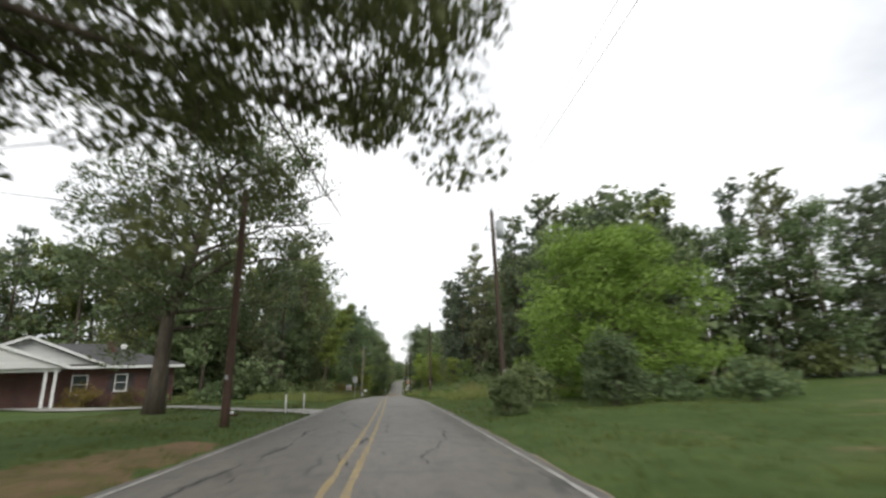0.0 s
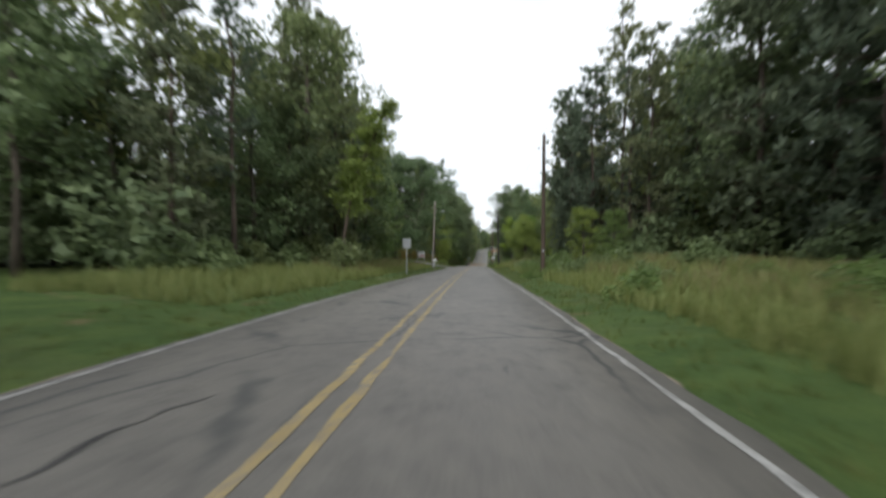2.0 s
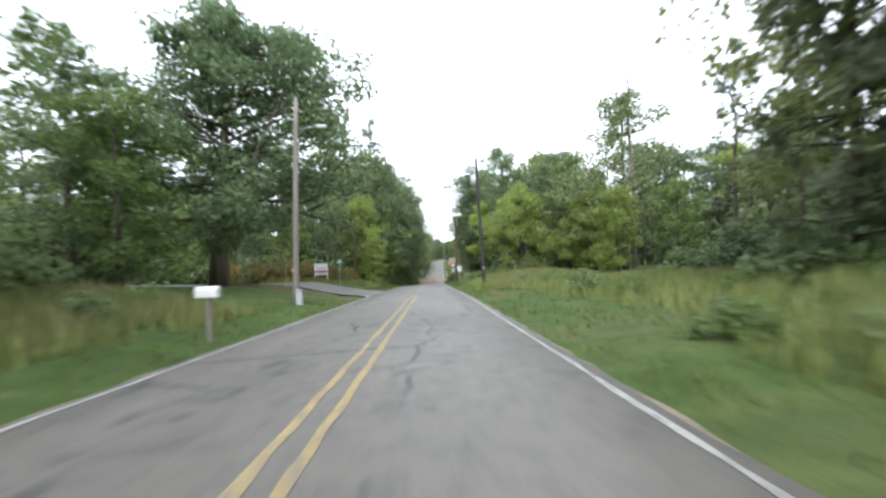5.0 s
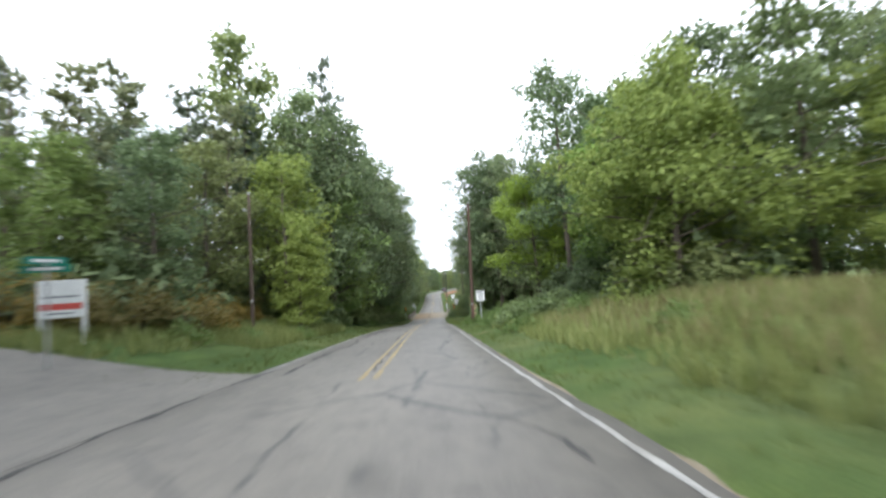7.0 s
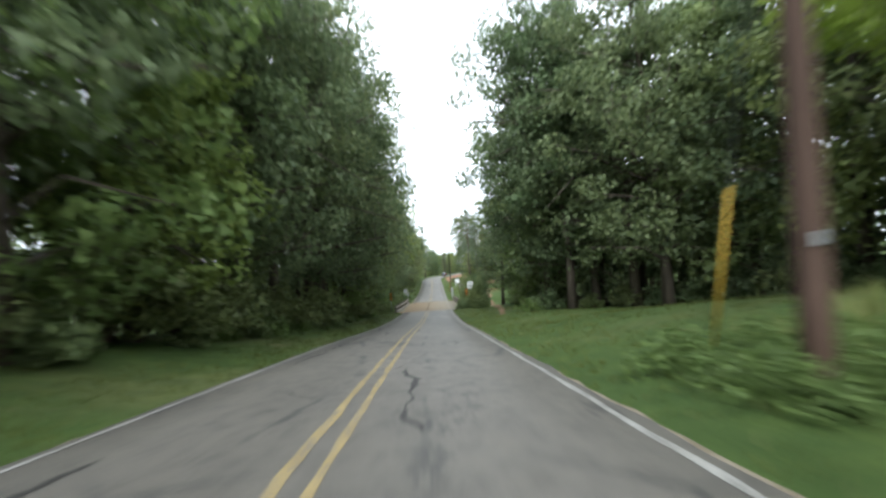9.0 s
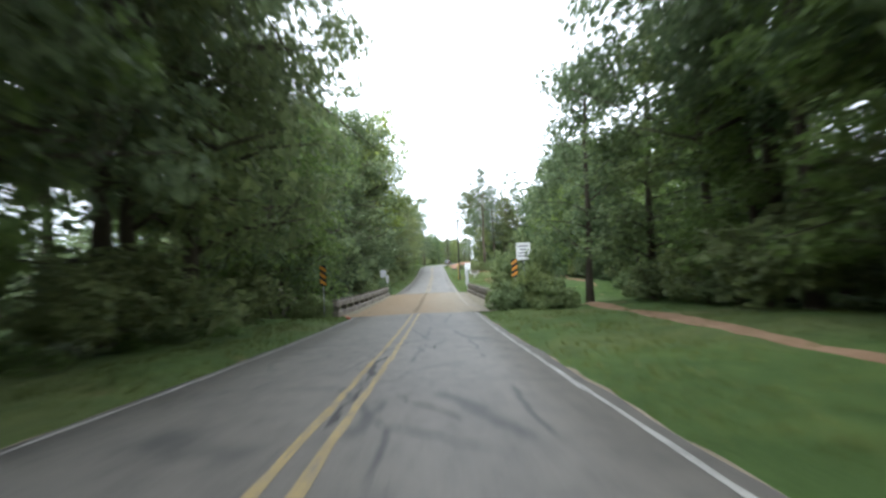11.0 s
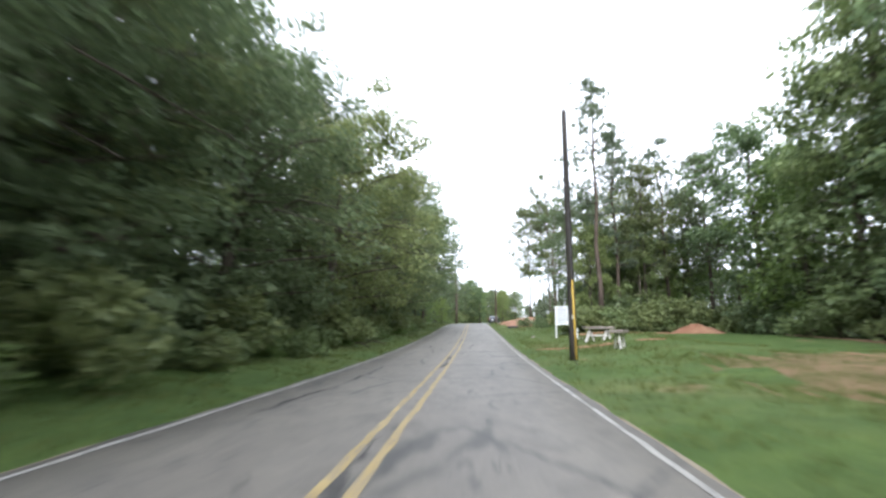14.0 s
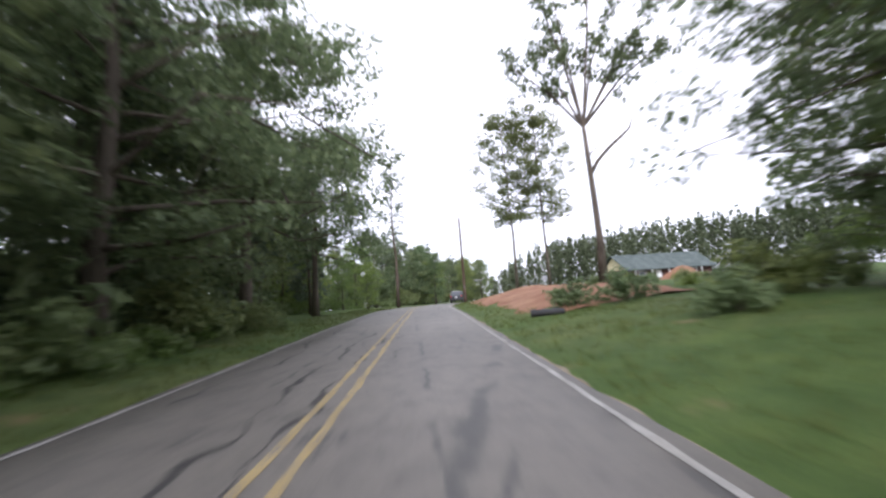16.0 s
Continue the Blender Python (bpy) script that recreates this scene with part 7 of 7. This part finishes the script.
    part("gable", ([(cx0, front - 0.3, zc), (cx1, front - 0.3, zc), (mid, front - 0.3, zc + apex - 0.05), (cx0, front - 0.22, zc), (cx1, front - 0.22, zc), (mid, front - 0.22, zc + apex - 0.05)], [(0, 1, 2), (5, 4, 3), (0, 3, 4, 1), (1, 4, 5, 2), (2, 5, 3, 0)]), M_SIDING, cr, "white siding gable")
    for sx, ex in ((cx0 - 0.3, mid), (cx1 + 0.3, mid)):
        a = Vector((sx, front - 0.44, zc + 0.03))
        b = Vector((ex, front - 0.44, zc + apex + 0.03))
        ang = math.degrees(math.atan2(b.z - a.z, b.x - a.x))
        part("rake", box(((b - a).length, 0.05, 0.18), tuple((a + b) / 2), (0, -ang, 0)), M_WHITE, cr, "white rake board")
    part("beam", box((7.3, 0.16, 0.2), (mid, front, eave - 0.1)), M_WHITE, cr)
    part("side_screen", box((0.14, 1.2, eave), (cx0 + 0.3, front + 0.7, eave / 2)), M_BRICK, e)
    # cross gable over the front rooms
    gx0, gx1, gm, ga = -12.2, -4.1, -8.15, 1.75
    zg = eave + 0.06
    V = [(gx0, -0.66, zg), (gm, -0.66, zg + ga), (gx1, -0.66, zg), (gx0, 4.4, zg), (gm, 4.4, zg + ga), (gx1, 4.4, zg)]
    V += [(a, b, c + 0.08) for a, b, c in V]
    gr = part("gable_roof", (V, F), M_SHINGLE, e, "grey shingled front gable")
    for sx in (gx0, gx1):
        a, b = Vector((sx, -0.69, zg + 0.02)), Vector((gm, -0.69, zg + ga + 0.02))
        ang = math.degrees(math.atan2(b.z - a.z, b.x - a.x))
        part("gable_rake", box(((b - a).length, 0.05, 0.16), tuple((a + b) / 2), (0, -ang, 0)), M_WHITE, gr, "white rake board")
    part("gable_wall", ([(gx0 + 0.3, -0.3, zg), (gx1 - 0.3, -0.3, zg), (gm, -0.3, zg + ga - 0.1), (gx0 + 0.3, -0.2, zg), (gx1 - 0.3, -0.2, zg), (gm, -0.2, zg + ga - 0.1)], [(0, 1, 2), (5, 4, 3), (0, 3, 4, 1), (1, 4, 5, 2), (2, 5, 3, 0)]), M_SIDING, gr, "white siding gable")
    part("porch", box((6.6, 1.6, 0.16), (-5.2, -0.85, 0.0), bevel=0.02), M_CONCRETE, e, "pale concrete porch slab")
    part("step", box((1.4, 0.4, 0.12), (-4.6, -1.8, -0.06), bevel=0.02), M_CONCRETE, e)


brick_house()
for x, y, s_ in ((-14.9, 34.6, 0.5), (-16.4, 33.2, 0.6), (-18.4, 31.6, 0.7), (-13.7, 35.6, 0.6), (-12.9, 37.6, 0.9)):
    plant("shrub_rust" if x > -18.5 and x < -15 else "shrub_a", x, y, s_, x * 30)
e = standing("planter", "small clay planter with white stones on the lawn", "planter", -6.2, 21.7)
part("pot", rod(0.2, 0.26, (0, 0, 0), (0, 0, 0.22), 14), M_LITTER, e, "dark clay pot")
part("stone", rod(0.09, 0.04, (0, 0, 0.22), (0.02, 0, 0.34), 8), M_WHITE, e, "white stone")


def shed():
    x, y = -27.0, 92.0
    e = standing("shed", "small white shed among the trees", "shed", x, y, 20)
    for s_ in (-1, 1):
        part("side_wall", box((0.1, 3.0, 2.3), (s_ * 2.2, 0, 1.1)), M_SIDING, e, "white boarded wall")
        part("end_wall", box((4.3, 0.1, 2.3), (0, s_ * 1.5, 1.1)), M_SIDING, e, "white boarded wall")
    V = [(-2.5, -1.8, 2.2), (0, -1.8, 3.2), (2.5, -1.8, 2.2), (-2.5, 1.8, 2.2), (0, 1.8, 3.2), (2.5, 1.8, 2.2)]
    part("roof", (V, [(0, 3, 4, 1), (1, 4, 5, 2), (0, 1, 2), (5, 4, 3), (0, 2, 5, 3)]), M_SHINGLE, e, "grey roof")
    part("door", box((0.9, 0.06, 1.9), (0.6, -1.57, 0.95), bevel=0.01), M_GREY_WOOD, e)


shed()


def far_house():
    """The cream-gabled house in the clearing."""
    x, y = 32.6, 349.0
    g = float(ground_z(x, y))
    e = thing("house", "long house with cream gable and grey-green roof", "house", (x, y, g + 0.2), 10)
    z0 = -8.3 - g - 0.2
    W, Lx = 6.4, 15.0
    h = max(z0, 1.6)
    part("front_wall", wall_boxes(0, Lx, -1.0, h, -W / 2, 0.2, [(2.0, 3.2, 0.6, h - 0.4), (5.0, 6.0, 0.0, h - 0.3), (8.0, 9.4, 0.6, h - 0.4), (11.2, 12.4, 0.6, h - 0.4)]), M_BRICK, e, "brick front wall")
    for a, b in ((2.0, 3.2), (8.0, 9.4), (11.2, 12.4)):
        f = part("window", wall_boxes(a, b, 0.6, h - 0.4, -W / 2 - 0.06, 0.08, [(a + 0.08, b - 0.08, 0.68, h - 0.48)]), M_WHITE, e, "white framed window")
        part("pane", box((b - a - 0.16, 0.02, h - 1.16), ((a + b) / 2, -W / 2 - 0.03, (0.6 + h - 0.4) / 2)), M_GLASS, f)
    part("door", box((0.95, 0.06, h - 0.3), (5.5, -W / 2 - 0.04, (h - 0.3) / 2), bevel=0.01), M_WHITE, e, "white door")
    part("back_wall", box((Lx, 0.2, h + 1), (Lx / 2, W / 2, h / 2 - 0.5)), M_BRICK, e)
    for xx in (0.0, Lx):
        part("end_wall", box((0.2, W - 0.2, h + 1), (xx, 0, h / 2 - 0.5)), M_BRICK, e)
        part("gable", ([(xx - 0.06, -W / 2, h), (xx - 0.06, W / 2, h), (xx - 0.06, 0, h + 2.2), (xx + 0.06, -W / 2, h), (xx + 0.06, W / 2, h), (xx + 0.06, 0, h + 2.2)], [(0, 1, 2), (5, 4, 3), (0, 3, 4, 1), (1, 4, 5, 2), (2, 5, 3, 0)]), M_CREAM, e, "cream siding gable")
    V = []
    for xx in (-0.5, Lx + 0.5):
        V += [(xx, -W / 2 - 0.9, h - 0.3), (xx, 0, h + 2.35), (xx, W / 2 + 0.6, h - 0.15)]
    V += [(a, b, c + 0.12) for a, b, c in V]
    part("roof", (V, [(0, 1, 4, 3), (1, 2, 5, 4), (6, 9, 10, 7), (7, 10, 11, 8), (0, 6, 7, 1), (1, 7, 8, 2), (3, 4, 10, 9), (4, 5, 11, 10), (0, 3, 9, 6), (2, 8, 11, 5)]), mottled("green_shingles", (0.062, 0.078, 0.072), (0.1, 0.12, 0.112), 1, 0.85, 0.2, fine=8, bump=0.4), e, "grey-green shingle roof")
    for k in range(5):
        part("porch_post", box((0.12, 0.12, h - 0.3), (1.0 + k * 2.9, -W / 2 - 0.8, (h - 0.3) / 2)), M_WHITE, e, "white porch post")
    part("porch_floor", box((Lx, 1.4, 0.2), (Lx / 2, -W / 2 - 0.75, -0.1)), M_CONCRETE, e)


far_house()
heap("dirt_heap", "heap of orange clay before the far house", "dirt heap", 38.5, 340.0, 3.2, 1.8, M_CLAY, 6)
for x, y, s_ in ((17.0, 312.0, 0.9), (21.0, 318.0, 1.0), (25.0, 322.0, 1.0), (30.0, 326.0, 1.1), (13.5, 306.5, 0.8), (19.5, 306.0, 0.9), (24.0, 308.0, 1.0), (16.5, 298.0, 0.8), (14.0, 296.5, 0.7), (19.0, 300.0, 0.9), (34.0, 328.0, 1.0), (28.0, 312.0, 1.1)):
    plant("shrub_a" if x % 2 else "shrub_b", x, y, s_ * 0.62, x * 41)


# ---- the car ahead ----
def car(x, y, turn):
    z = float(road_z(y)) - 0.03
    M_PAINT = mottled("dark_car_paint", (0.035, 0.038, 0.042), (0.05, 0.053, 0.058), 1, 0.25, 0.6, 0.3, bump=0)
    M_TYRE = mottled("tyre", (0.02, 0.02, 0.02), (0.035, 0.035, 0.035), 6, 0.9, 0.2, bump=0.2)
    M_LAMP, _a, _c, lb = material("tail_lamp", 0.3, 0.5)
    lb.inputs["Base Color"].default_value = (0.45, 0.02, 0.02, 1)
    e = thing("car", "dark grey sport utility car on the road ahead", "car", (x, y, z), turn)
    prof = [(-2.2, 0.35), (-2.25, 0.75), (-2.2, 1.05), (-1.95, 1.62), (-1.6, 1.72), (0.1, 1.7), (0.85, 1.12), (2.05, 0.95), (2.2, 0.7), (2.15, 0.35)]
    V, F = [], []
    for sx in (-1, -0.82, 0.82, 1):
        for yy, zz in prof:
            tuck = 0.0 if zz < 1.1 else (zz - 1.1) * 0.28
            V.append((0.9 * sx - math.copysign(tuck, sx), yy if abs(sx) < 0.9 else yy * 0.985, zz - (0.03 if abs(sx) > 0.9 else 0)))
    n = len(prof)
    for a in range(3):
        for k in range(n):
            k2 = (k + 1) % n
            F.append((a * n + k, (a + 1) * n + k, (a + 1) * n + k2, a * n + k2))
    F.append(tuple(range(n))[::-1])
    F.append(tuple(3 * n + k for k in range(n)))
    part("body", (V, F), M_PAINT, e, shade=False)
    part("rear_window", box((1.25, 0.03, 0.42), (0, -2.1, 1.34), (-23, 0, 0), bevel=0.01), M_GLASS, e, "dark rear window")
    part("windscreen", box((1.25, 0.03, 0.8), (0, 0.52, 1.43), (52, 0, 0), bevel=0.01), M_GLASS, e)
    for k in (-1, 1):
        part("side_window", box((0.03, 1.7, 0.36), (0.82 * k, -0.75, 1.36), (0, -15 * k, 0), bevel=0.01), M_GLASS, e)
        part("tail_lamp", box((0.13, 0.05, 0.26), (0.78 * k, -2.22, 0.98), bevel=0.02), M_LAMP, e, "red tail lamp")
        part("mirror", box((0.18, 0.1, 0.13), (0.98 * k, 0.45, 1.1), bevel=0.03), M_PAINT, e)
        for yy in (-1.35, 1.4):
            w = part("wheel", rod(0.34, 0.34, (0.74 * k, yy, 0.34), (0.92 * k, yy, 0.34), 24), M_TYRE, e, "black tyre", True)
            part("rim", rod(0.2, 0.2, (0.9 * k, yy, 0.34), (0.925 * k, yy, 0.34), 16), M_STEEL, w)
    part("bumper", box((1.7, 0.14, 0.22), (0, -2.24, 0.5), bevel=0.03), M_BLACK, e)
    part("number_plate", box((0.32, 0.01, 0.16), (0, -2.262, 0.82)), M_SIGN_WHITE, e)


car(float(road_x(346)) + 1.5, 346.0, -13)
